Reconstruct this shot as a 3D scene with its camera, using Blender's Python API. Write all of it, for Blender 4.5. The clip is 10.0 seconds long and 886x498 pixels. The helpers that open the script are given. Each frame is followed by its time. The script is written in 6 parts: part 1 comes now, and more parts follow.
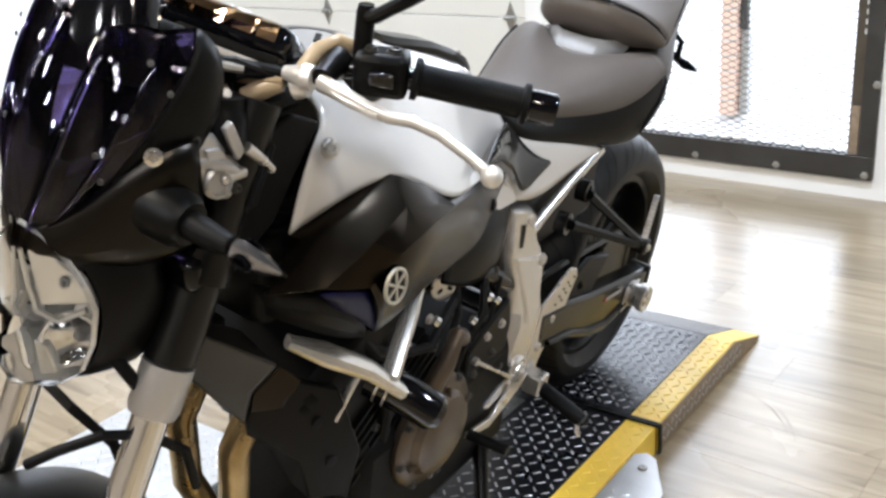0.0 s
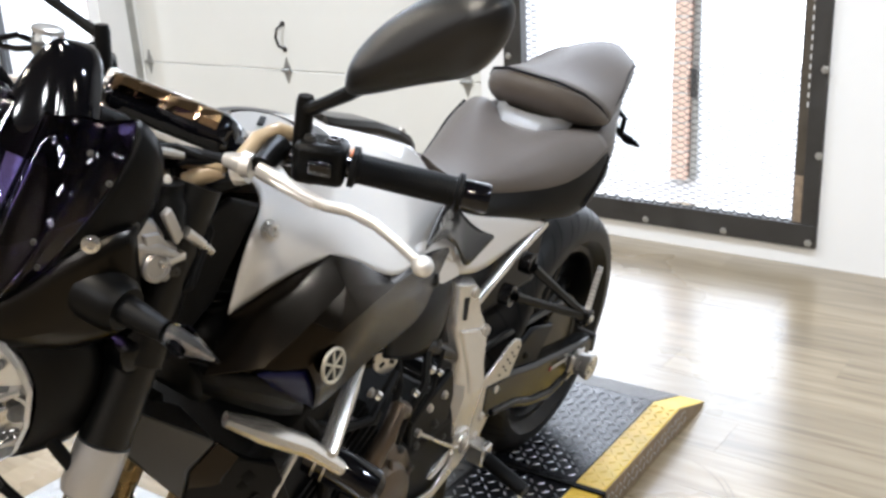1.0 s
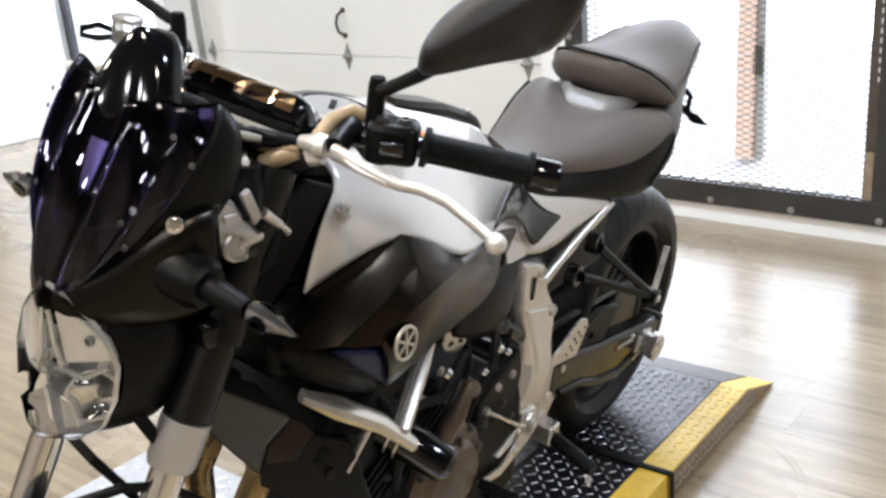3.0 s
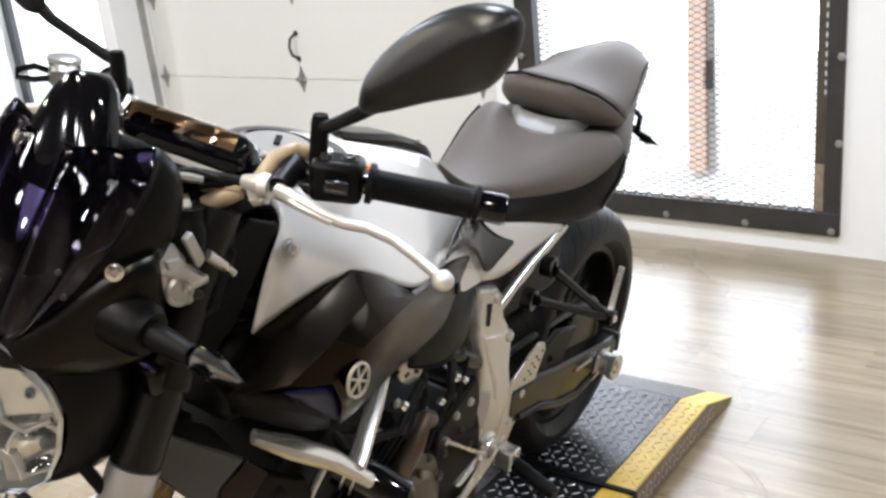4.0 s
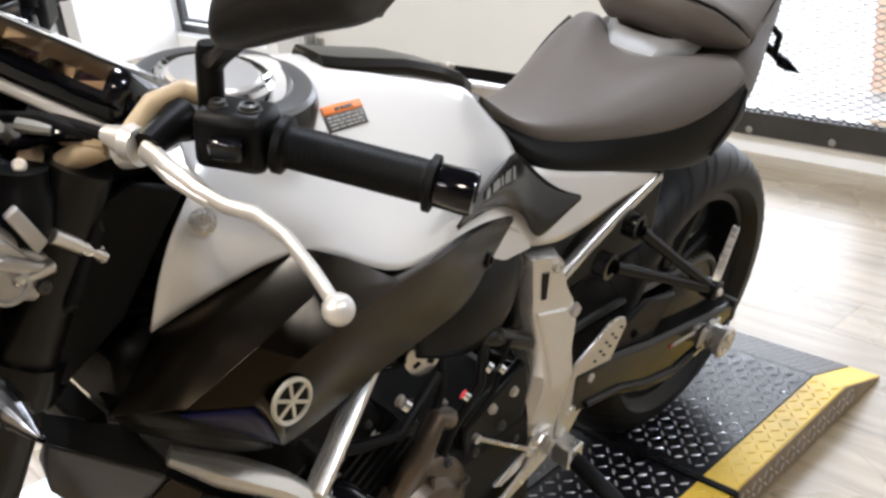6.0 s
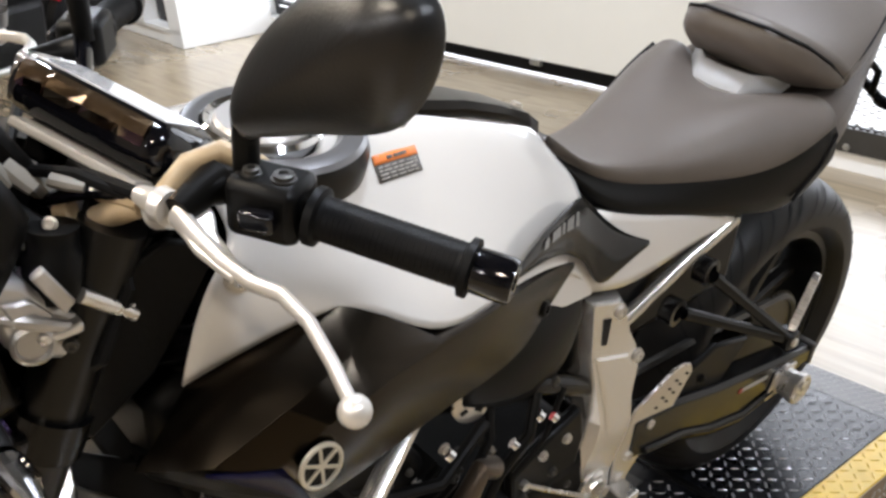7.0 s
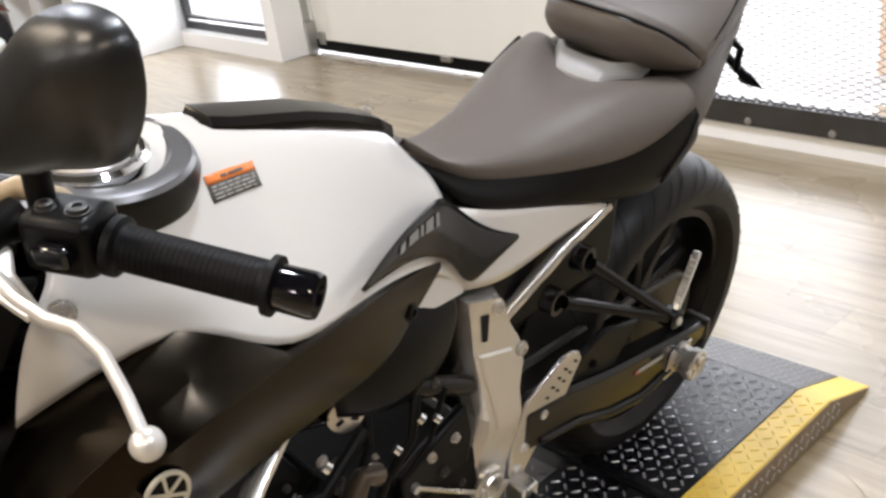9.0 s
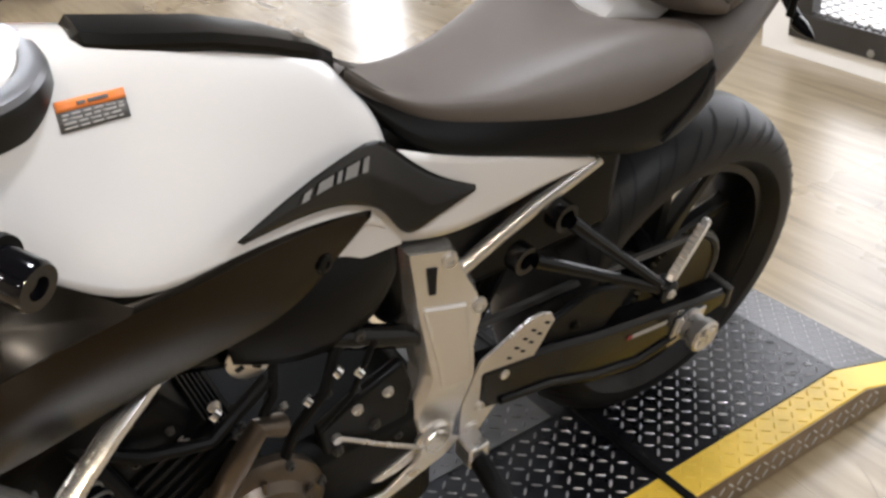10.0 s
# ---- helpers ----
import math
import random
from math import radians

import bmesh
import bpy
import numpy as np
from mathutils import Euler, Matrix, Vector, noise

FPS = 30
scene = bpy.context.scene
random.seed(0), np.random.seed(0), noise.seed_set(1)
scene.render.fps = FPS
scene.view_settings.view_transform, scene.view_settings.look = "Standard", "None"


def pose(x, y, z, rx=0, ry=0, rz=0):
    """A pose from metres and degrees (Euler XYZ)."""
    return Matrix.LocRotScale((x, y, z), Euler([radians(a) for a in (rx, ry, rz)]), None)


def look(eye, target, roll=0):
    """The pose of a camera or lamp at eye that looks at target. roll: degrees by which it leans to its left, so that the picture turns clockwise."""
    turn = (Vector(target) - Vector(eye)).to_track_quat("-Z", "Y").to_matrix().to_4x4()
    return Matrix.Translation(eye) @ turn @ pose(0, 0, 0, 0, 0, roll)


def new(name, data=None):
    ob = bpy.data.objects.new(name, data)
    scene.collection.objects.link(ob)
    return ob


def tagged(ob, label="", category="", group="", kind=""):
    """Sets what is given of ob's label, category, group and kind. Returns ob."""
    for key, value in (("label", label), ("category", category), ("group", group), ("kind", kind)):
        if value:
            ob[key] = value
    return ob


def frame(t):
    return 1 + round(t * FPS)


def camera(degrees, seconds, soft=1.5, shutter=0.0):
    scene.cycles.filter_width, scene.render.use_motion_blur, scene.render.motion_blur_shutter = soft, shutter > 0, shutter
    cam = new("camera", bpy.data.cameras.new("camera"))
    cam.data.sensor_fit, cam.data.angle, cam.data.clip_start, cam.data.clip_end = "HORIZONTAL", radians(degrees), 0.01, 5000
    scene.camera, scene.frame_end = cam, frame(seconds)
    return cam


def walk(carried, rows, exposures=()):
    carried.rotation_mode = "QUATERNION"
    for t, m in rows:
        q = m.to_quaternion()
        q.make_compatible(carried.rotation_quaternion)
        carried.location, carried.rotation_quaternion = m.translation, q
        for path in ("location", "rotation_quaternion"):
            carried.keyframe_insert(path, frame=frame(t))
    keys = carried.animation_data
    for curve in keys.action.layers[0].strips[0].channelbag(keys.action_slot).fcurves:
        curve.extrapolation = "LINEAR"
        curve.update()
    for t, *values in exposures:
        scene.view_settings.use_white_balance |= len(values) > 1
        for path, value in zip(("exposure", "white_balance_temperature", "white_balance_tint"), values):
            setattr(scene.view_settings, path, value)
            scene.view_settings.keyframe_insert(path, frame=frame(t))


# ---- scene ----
cam = camera(49.2, 10.0, soft=2.8)
PATH = [
    (0, (0.577, 0.584, 1.255), (-0.575, 2.045, 0.521), -4.7),
    (0.5, (0.599, 0.587, 1.288), (-0.53, 2.112, 0.655), -3.1),
    (1, (0.61, 0.59, 1.294), (-0.493, 2.132, 0.657), -3.1),
    (1.5, (0.603, 0.582, 1.282), (-0.589, 2.03, 0.589), -5.4),
    (2, (0.601, 0.566, 1.291), (-0.652, 1.985, 0.646), -6.1),
    (2.2, (0.6, 0.566, 1.284), (-0.652, 1.982, 0.629), -5.6),
    (3.3, (0.61, 0.576, 1.303), (-0.56, 2.067, 0.665), -5.4),
    (3.5, (0.608, 0.582, 1.309), (-0.563, 2.082, 0.696), -6.4),
    (4, (0.613, 0.592, 1.308), (-0.527, 2.109, 0.674), -5.8),
    (4.5, (0.6, 0.611, 1.306), (-0.519, 2.14, 0.666), -5.2),
    (5, (0.64, 0.722, 1.259), (-0.593, 2.112, 0.519), -3.4),
    (5.5, (0.616, 0.849, 1.26), (-0.75, 2.091, 0.491), -8.1),
    (5.7, (0.584, 0.907, 1.254), (-0.771, 2.154, 0.474), -6.9),
    (6.8, (0.501, 1.032, 1.29), (-0.938, 2.147, 0.459), -5.8),
    (7, (0.519, 1.042, 1.302), (-0.954, 2.126, 0.492), -5.4),
    (7.5, (0.548, 1.063, 1.303), (-0.926, 2.201, 0.574), -4.1),
    (8, (0.565, 1.081, 1.3), (-0.869, 2.248, 0.539), -4.2),
    (8.5, (0.572, 1.08, 1.306), (-0.876, 2.255, 0.583), -5.9),
    (9, (0.577, 1.119, 1.298), (-0.821, 2.288, 0.472), -8.7),
    (9.5, (0.63, 1.221, 1.299), (-0.804, 2.297, 0.413), -7.9),
    (10, (0.607, 1.384, 1.294), (-0.88, 2.256, 0.28), -5.9),
]
walk(cam, [(t, look(eye, target, roll)) for t, eye, target, roll in PATH],
     exposures=[(0, 0.03, 5680, 10), (4.5, -0.08, 5800, 11), (7, -0.08, 5960, 12), (10, -0.15, 6180, 13)])


# ---- light ----
world = bpy.data.worlds.new("world")
scene.world = world
world.use_nodes = True
wn = world.node_tree.nodes
sky = wn.new("ShaderNodeTexSky")
sky.sky_type = "NISHITA"
sky.sun_disc = False
sky.sun_elevation, sky.sun_rotation = radians(48), radians(20)
world.node_tree.links.new(sky.outputs[0], wn["Background"].inputs[0])
wn["Background"].inputs[1].default_value = 0.12
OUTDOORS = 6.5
LAMP_W = 88.0


# ---- materials ----
def links_of(m):
    return m.node_tree.nodes, m.node_tree.links


def material(name, colour, rough=0.5, metal=0.0, vary=0.0, scale=8.0, bump=0.0, bump_scale=80.0, coat=0.0, rough_vary=0.0, spec=0.5):
    """Principled surface with colour variation at two scales, roughness wear and fine relief."""
    m = bpy.data.materials.new(name)
    m.use_nodes = True
    n, l = links_of(m)
    b = n["Principled BSDF"]
    b.inputs["Base Color"].default_value = (*colour, 1)
    b.inputs["Roughness"].default_value = rough
    b.inputs["Metallic"].default_value = metal
    b.inputs["Coat Weight"].default_value = coat
    b.inputs["Coat Roughness"].default_value = 0.05
    b.inputs["Specular IOR Level"].default_value = spec
    co = n.new("ShaderNodeTexCoord")
    if vary or rough_vary:
        big = n.new("ShaderNodeTexNoise")
        big.inputs["Scale"].default_value = scale
        big.inputs["Detail"].default_value = 8
        big.inputs["Roughness"].default_value = 0.7
        l.new(co.outputs["Object"], big.inputs["Vector"])
    if vary:
        ramp = n.new("ShaderNodeMapRange")
        ramp.inputs["From Min"].default_value, ramp.inputs["From Max"].default_value = 0.25, 0.75
        ramp.inputs["To Min"].default_value, ramp.inputs["To Max"].default_value = 1 - vary, 1 + vary
        l.new(big.outputs["Fac"], ramp.inputs["Value"])
        mul = n.new("ShaderNodeVectorMath")
        mul.operation = "SCALE"
        mul.inputs[0].default_value = colour
        l.new(ramp.outputs[0], mul.inputs["Scale"])
        l.new(mul.outputs[0], b.inputs["Base Color"])
    if rough_vary:
        rr = n.new("ShaderNodeMapRange")
        rr.inputs["From Min"].default_value, rr.inputs["From Max"].default_value = 0.3, 0.7
        rr.inputs["To Min"].default_value, rr.inputs["To Max"].default_value = max(0.02, rough - rough_vary), min(1, rough + rough_vary)
        l.new(big.outputs["Fac"], rr.inputs["Value"])
        l.new(rr.outputs[0], b.inputs["Roughness"])
    if bump:
        fine = n.new("ShaderNodeTexNoise")
        fine.inputs["Scale"].default_value = bump_scale
        fine.inputs["Detail"].default_value = 4
        l.new(co.outputs["Object"], fine.inputs["Vector"])
        bp = n.new("ShaderNodeBump")
        bp.inputs["Strength"].default_value = bump
        bp.inputs["Distance"].default_value = 0.002
        l.new(fine.outputs["Fac"], bp.inputs["Height"])
        l.new(bp.outputs[0], b.inputs["Normal"])
    return m


M_WHITE = material("white_paint", (0.57, 0.553, 0.53), 0.22, coat=1.0, vary=0.02, scale=3)
M_BLACK = material("black_plastic", (0.0025, 0.0025, 0.0025), 0.40, vary=0.2, bump=0.05, bump_scale=400, spec=0.14)
M_BLACKGLOSS = material("black_gloss", (0.002, 0.002, 0.003), 0.08, spec=0.45)
M_GREY = material("matt_grey_paint", (0.022, 0.0205, 0.0185), 0.28, metal=1.0, vary=0.06, scale=5)
M_SCOOP = material("satin_bronze_grey", (0.027, 0.022, 0.0165), 0.27, metal=1.0, vary=0.05, scale=5, bump=0.03, bump_scale=500)
M_SHROUD = material("dark_grey_plastic", (0.020, 0.019, 0.0175), 0.30, vary=0.15, bump=0.1, bump_scale=300, spec=0.5)
M_COLLAR = material("cast_alloy", (0.46, 0.45, 0.44), 0.36, metal=0.7)
M_LUG = material("worn_tread_lugs", (0.28, 0.28, 0.29), 0.37, metal=0.85, vary=0.35, scale=30)
M_SEAT = material("seat_vinyl", (0.086, 0.0735, 0.065), 0.46, vary=0.10, bump=0.2, bump_scale=600, spec=0.45)
M_RUBBER = material("rubber", (0.0035, 0.0035, 0.0037), 0.5, vary=0.2, bump=0.05, bump_scale=200, spec=0.12)
M_ALU = material("brushed_aluminium", (0.62, 0.60, 0.57), 0.32, metal=0.9, vary=0.06, rough_vary=0.1)
M_CHROME = material("chrome", (0.8, 0.8, 0.8), 0.08, metal=1.0)
M_ENGINE = material("engine_black", (0.002, 0.002, 0.002), 0.5, vary=0.3, bump=0.2, bump_scale=150, spec=0.12)
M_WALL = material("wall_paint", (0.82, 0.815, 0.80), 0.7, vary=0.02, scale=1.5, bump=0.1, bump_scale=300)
# unseen walls: the dark colour stands in for dim surroundings
M_SHADEWALL = material("dimmed_wall", (0.20, 0.195, 0.185), 0.8, vary=0.06, scale=1.2)
# unseen ceiling: dark colour keeps its reflection out of the glossy blacks
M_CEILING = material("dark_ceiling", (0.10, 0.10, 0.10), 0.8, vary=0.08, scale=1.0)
# tan stands in for warm light from behind the camera
M_WARMWALL = material("warm_reflection_wall", (0.26, 0.22, 0.17), 0.7, vary=0.06, scale=1.2)
M_DOOR = material("garage_door_paint", (0.74, 0.73, 0.68), 0.5, vary=0.02, scale=2)
M_STEEL = material("dark_steel", (0.06, 0.058, 0.055), 0.45, metal=0.6, vary=0.25, scale=6, rough_vary=0.15)
M_YELLOW = material("yellow_paint", (0.78, 0.53, 0.06), 0.4, vary=0.15, scale=12)
M_PLATE = material("black_plate", (0.005, 0.0055, 0.0075), 0.30, metal=0.2, vary=0.25, scale=20, rough_vary=0.08, spec=0.4)
M_STEELPLATE = material("grey_tread_plate", (0.12, 0.12, 0.125), 0.36, metal=0.85, vary=0.2, scale=14, rough_vary=0.12)
M_CENTREPLATE = material("worn_dark_tread_plate", (0.075, 0.075, 0.077), 0.40, metal=0.7, vary=0.3, scale=14, rough_vary=0.12)
M_ALUPLATE = material("bright_tread_plate", (0.62, 0.62, 0.62), 0.36, metal=0.8, vary=0.12, scale=14)
# orange brick with the wash of outdoor glare mixed into its colour
M_BRICK = material("glare_paled_brick", (0.80, 0.58, 0.46), 0.8, vary=0.12, scale=20)
M_GLAZE = material("black_window_frame", (0.03, 0.03, 0.032), 0.4)
M_CONCRETE = material("pale_concrete", (0.62, 0.60, 0.57), 0.8, vary=0.08)
M_CABINET = material("white_cabinet", (0.80, 0.80, 0.79), 0.5, vary=0.02)
M_BOXBLACK = material("black_case", (0.015, 0.015, 0.016), 0.5)
M_WIRE = material("mesh_steel", (0.10, 0.10, 0.10), 0.5, metal=0.5)
M_PARKRED = material("red_bodywork", (0.55, 0.02, 0.03), 0.25, coat=0.5)
M_GALV = material("galvanised", (0.42, 0.42, 0.40), 0.4, metal=0.8, vary=0.15, scale=25)


def glow(name, colour, strength):
    m = bpy.data.materials.new(name)
    m.use_nodes = True
    n, l = links_of(m)
    n.remove(n["Principled BSDF"])
    e = n.new("ShaderNodeEmission")
    e.inputs[0].default_value, e.inputs[1].default_value = (*colour, 1), strength
    l.new(e.outputs[0], n["Material Output"].inputs[0])
    return m


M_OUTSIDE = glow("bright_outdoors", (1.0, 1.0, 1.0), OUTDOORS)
M_LAMP = glow("lamp_diffuser", (1.0, 0.96, 0.90), 12.0)


def floor_material():
    """Oak-look planks: a tone for each board, long grain, knots and a satin finish with worn patches."""
    m = bpy.data.materials.new("oak_planks")
    m.use_nodes = True
    n, l = links_of(m)
    b = n["Principled BSDF"]
    geo = n.new("ShaderNodeNewGeometry")
    info = n.new("ShaderNodeObjectInfo")
    off = n.new("ShaderNodeVectorMath")
    off.operation = "MULTIPLY_ADD"
    l.new(info.outputs["Random"], off.inputs[0])
    off.inputs[1].default_value = (7.0, 3.0, 0)
    l.new(geo.outputs["Position"], off.inputs[2])
    st = n.new("ShaderNodeVectorMath")
    st.operation = "MULTIPLY"
    st.inputs[1].default_value = (1.2, 14.0, 1.0)
    l.new(off.outputs[0], st.inputs[0])
    g1 = n.new("ShaderNodeTexNoise")
    g1.inputs["Scale"].default_value, g1.inputs["Detail"].default_value, g1.inputs["Distortion"].default_value = 2.2, 8, 0.6
    l.new(st.outputs[0], g1.inputs["Vector"])
    g2 = n.new("ShaderNodeTexNoise")
    g2.inputs["Scale"].default_value, g2.inputs["Detail"].default_value = 0.9, 5
    l.new(geo.outputs["Position"], g2.inputs["Vector"])
    ramp = n.new("ShaderNodeValToRGB")
    ramp.color_ramp.elements[0].position, ramp.color_ramp.elements[0].color = 0.30, (0.150, 0.112, 0.066, 1)
    ramp.color_ramp.elements[1].position, ramp.color_ramp.elements[1].color = 0.68, (0.350, 0.284, 0.190, 1)
    e = ramp.color_ramp.elements.new(0.47)
    e.color = (0.258, 0.202, 0.126, 1)
    l.new(g1.outputs["Fac"], ramp.inputs[0])
    tone = n.new("ShaderNodeMath")
    tone.operation = "MULTIPLY_ADD"
    tone.inputs[1].default_value, tone.inputs[2].default_value = 0.24, 0.84
    l.new(info.outputs["Random"], tone.inputs[0])
    mul = n.new("ShaderNodeVectorMath")
    mul.operation = "SCALE"
    l.new(ramp.outputs[0], mul.inputs[0])
    l.new(tone.outputs[0], mul.inputs["Scale"])
    grey = n.new("ShaderNodeMix")
    grey.data_type = "RGBA"
    grey.inputs[7].default_value = (0.310, 0.248, 0.158, 1)
    fac = n.new("ShaderNodeMapRange")
    fac.inputs["From Min"].default_value, fac.inputs["From Max"].default_value, fac.inputs["To Max"].default_value = 0.4, 0.7, 0.6
    l.new(g2.outputs["Fac"], fac.inputs["Value"])
    l.new(fac.outputs[0], grey.inputs[0])
    l.new(mul.outputs[0], grey.inputs[6])
    l.new(grey.outputs[2], b.inputs["Base Color"])
    rr = n.new("ShaderNodeMapRange")
    rr.inputs["To Min"].default_value, rr.inputs["To Max"].default_value = 0.22, 0.34
    l.new(g2.outputs["Fac"], rr.inputs["Value"])
    l.new(rr.outputs[0], b.inputs["Roughness"])
    b.inputs["Specular IOR Level"].default_value = 0.5
    b.inputs["Coat Weight"].default_value, b.inputs["Coat Roughness"].default_value = 0.65, 0.24
    bp = n.new("ShaderNodeBump")
    bp.inputs["Strength"].default_value, bp.inputs["Distance"].default_value = 0.06, 0.001
    l.new(g1.outputs["Fac"], bp.inputs["Height"])
    l.new(bp.outputs[0], b.inputs["Normal"])
    return m


M_FLOOR = floor_material()
M_SCUFF = material("scuffed_rubber_mark", (0.20, 0.165, 0.125), 0.6, vary=0.3, scale=40)
M_GALVDARK = material("angle_steel", (0.12, 0.105, 0.085), 0.45, metal=0.7, vary=0.3, scale=8)
M_RUSTY = material("rusty_tan_steel", (0.30, 0.23, 0.16), 0.6, metal=0.3, vary=0.4, scale=25)
M_SIDEPLATE = material("side_steel", (0.30, 0.235, 0.165), 0.4, metal=0.85, vary=0.25, scale=18)


def glassy(name, colour, rough, weight, ior=1.1):
    m = bpy.data.materials.new(name)
    m.use_nodes = True
    b = m.node_tree.nodes["Principled BSDF"]
    b.inputs["Base Color"].default_value = (*colour, 1)
    b.inputs["Roughness"].default_value = rough
    b.inputs["Transmission Weight"].default_value = weight
    b.inputs["IOR"].default_value = ior
    return m


M_FRAMEDARK = material("dark_frame", (0.01, 0.01, 0.01), 0.4)
M_PANE = glassy("window_pane", (0.97, 0.98, 0.98), 0.0, 1.0, 1.05)


# ---- shapes ----
def finish(bm, smooth=True, angle=35):
    bmesh.ops.recalc_face_normals(bm, faces=bm.faces)
    for f in bm.faces:
        f.smooth = smooth
    if smooth:
        for e in bm.edges:
            if len(e.link_faces) == 2 and e.calc_face_angle(0) > radians(angle):
                e.smooth = False
    return bm


def part(name, bm, mat, parent=None, label="", angle=35, smooth=True, bevel=0.0, sub=0):
    finish(bm, smooth, angle)
    me = bpy.data.meshes.new(name)
    bm.to_mesh(me)
    bm.free()
    me.materials.append(mat)
    ob = new(name, me)
    if parent:
        ob.parent = parent
    if bevel:
        mod = ob.modifiers.new("bevel", "BEVEL")
        mod.width, mod.segments, mod.limit_method, mod.angle_limit = bevel, 2, "ANGLE", radians(40)
    if sub:
        mod = ob.modifiers.new("subdivision", "SUBSURF")
        mod.levels = mod.render_levels = sub
    return tagged(ob, label)


def box(lo, hi, bm=None):
    bm = bm or bmesh.new()
    lo, hi = Vector(lo), Vector(hi)
    m = Matrix.Translation((lo + hi) / 2) @ Matrix.Diagonal((*(hi - lo), 1))
    bmesh.ops.create_cube(bm, size=1, matrix=m)
    return bm


def frame_of(d):
    d = d.normalized()
    a = Vector((0, 0, 1)) if abs(d.z) < 0.95 else Vector((0, 1, 0))
    u = d.cross(a).normalized()
    return u, d.cross(u)


def rings(bm, loops, closed_ends=True, around=True):
    """Skin over loops of points with equal counts."""
    vs = [[bm.verts.new(p) for p in lp] for lp in loops]
    n = len(vs[0])
    for a, b in zip(vs, vs[1:]):
        for i in range(n if around else n - 1):
            j = (i + 1) % n
            bm.faces.new((a[i], a[j], b[j], b[i]))
    if closed_ends and around:
        bm.faces.new(vs[0])
        bm.faces.new(list(reversed(vs[-1])))
    return bm


def tube(points, radius, bm=None, seg=12, flat=1.0, up=None):
    """Round bar along points; radius may be a list."""
    bm = bm or bmesh.new()
    pts = [Vector(p) for p in points]
    rs = radius if isinstance(radius, (list, tuple)) else [radius] * len(pts)
    loops = []
    u0 = None
    for i, p in enumerate(pts):
        d = (pts[min(i + 1, len(pts) - 1)] - pts[max(i - 1, 0)]).normalized()
        if u0 is None:
            u, v = frame_of(d)
            if up:
                u = (Vector(up) - d * d.dot(Vector(up))).normalized()
        else:
            u = (u0 - d * u0.dot(d)).normalized()
        v = d.cross(u)
        u0 = u
        loops.append([p + u * math.cos(2 * math.pi * k / seg) * rs[i] + v * math.sin(2 * math.pi * k / seg) * rs[i] * flat for k in range(seg)])
    return rings(bm, loops)


def lathe(profile, origin, axis, bm=None, seg=32, caps=True):
    """Turned body: profile of (along, radius) round an axis from origin."""
    bm = bm or bmesh.new()
    o, d = Vector(origin), Vector(axis).normalized()
    u, v = frame_of(d)
    loops = [[o + d * a + (u * math.cos(2 * math.pi * k / seg) + v * math.sin(2 * math.pi * k / seg)) * max(r, 1e-4) for k in range(seg)] for a, r in profile]
    return rings(bm, loops, closed_ends=caps)


def plate(outline, thick, place, bm=None):
    """Flat outline [(a, b)] pulled to a thickness; place maps (a, b, c) to a point."""
    bm = bm or bmesh.new()
    lo = [bm.verts.new(place(a, b, 0)) for a, b in outline]
    hi = [bm.verts.new(place(a, b, thick)) for a, b in outline]
    n = len(outline)
    bm.faces.new(lo)
    bm.faces.new(list(reversed(hi)))
    for i in range(n):
        j = (i + 1) % n
        bm.faces.new((lo[i], hi[i], hi[j], lo[j]))
    return bm


def thing(name, m, label, category, group="", kind=""):
    ob = new(name)
    ob.matrix_world = m
    ob.empty_display_size = 0.1
    return tagged(ob, label, category, group, kind)


# ---- room ----
# u runs along the gate wall, v through it, z up
ROOM = pose(-0.22, 4.167, 0, 0, 0, -2.4)


def room_part(name, bm, mat, label, category, bevel=0.0, kind="structure", parent=None, smooth=True):
    ob = part(name, bm, mat, parent, label, bevel=bevel, smooth=smooth)
    if parent is None:
        ob.matrix_world = ROOM
    return tagged(ob, label, category, kind=kind)


H = 3.3
floor_ob = room_part("floor", box((-11, -7.5, -0.10), (6, 0.60, -0.004)), M_FLOOR, "light oak plank floor with a satin sheen", "floor")
bm = box((-11, 0, 0), (-5.74, 0.27, H))
box((-5.74, 0, 0), (-4.46, 0.27, 0.10), bm)
box((-5.74, 0, 2.3), (-4.46, 0.27, H), bm)
box((-4.46, 0, 0), (-4.326, 0.27, H), bm)
box((-1.517, 0, 0), (-1.380, 0.27, H), bm)
box((-1.380, 0, 0), (-0.017, 0.20, 0.074), bm)
box((-1.380, 0, 2.6), (-0.017, 0.20, H), bm)
box((-0.017, 0, 0), (6, 0.20, H), bm)
box((-4.326, 0.0, 2.9), (-1.517, 0.27, H), bm)
room_part("wall_north", bm, M_WALL, "white painted wall with door and window openings", "wall", smooth=False)
# side walls added out of view, dark so that black parts reflect less
room_part("wall_east", box((6, -7.5, 0), (6.2, 0.2, H)), M_SHADEWALL, "plain unseen wall, greyed to dim its reflections", "wall", smooth=False)
room_part("wall_west", box((-11.2, -7.5, 0), (-11, 0.27, H)), M_SHADEWALL, "plain unseen wall, greyed to dim its reflections", "wall", smooth=False)
# added unseen wall that lends warm reflections to the dark parts
room_part("wall_south", box((-11.2, -7.7, 0), (6.2, -7.5, H)), M_WARMWALL, "plain unseen wall, tan for warm reflections", "wall", smooth=False)
room_part("ceiling", box((-11.2, -7.7, H), (6.2, 0.3, H + 0.1)), M_CEILING, "plain unseen ceiling, dark to cut reflections", "ceiling", smooth=False)
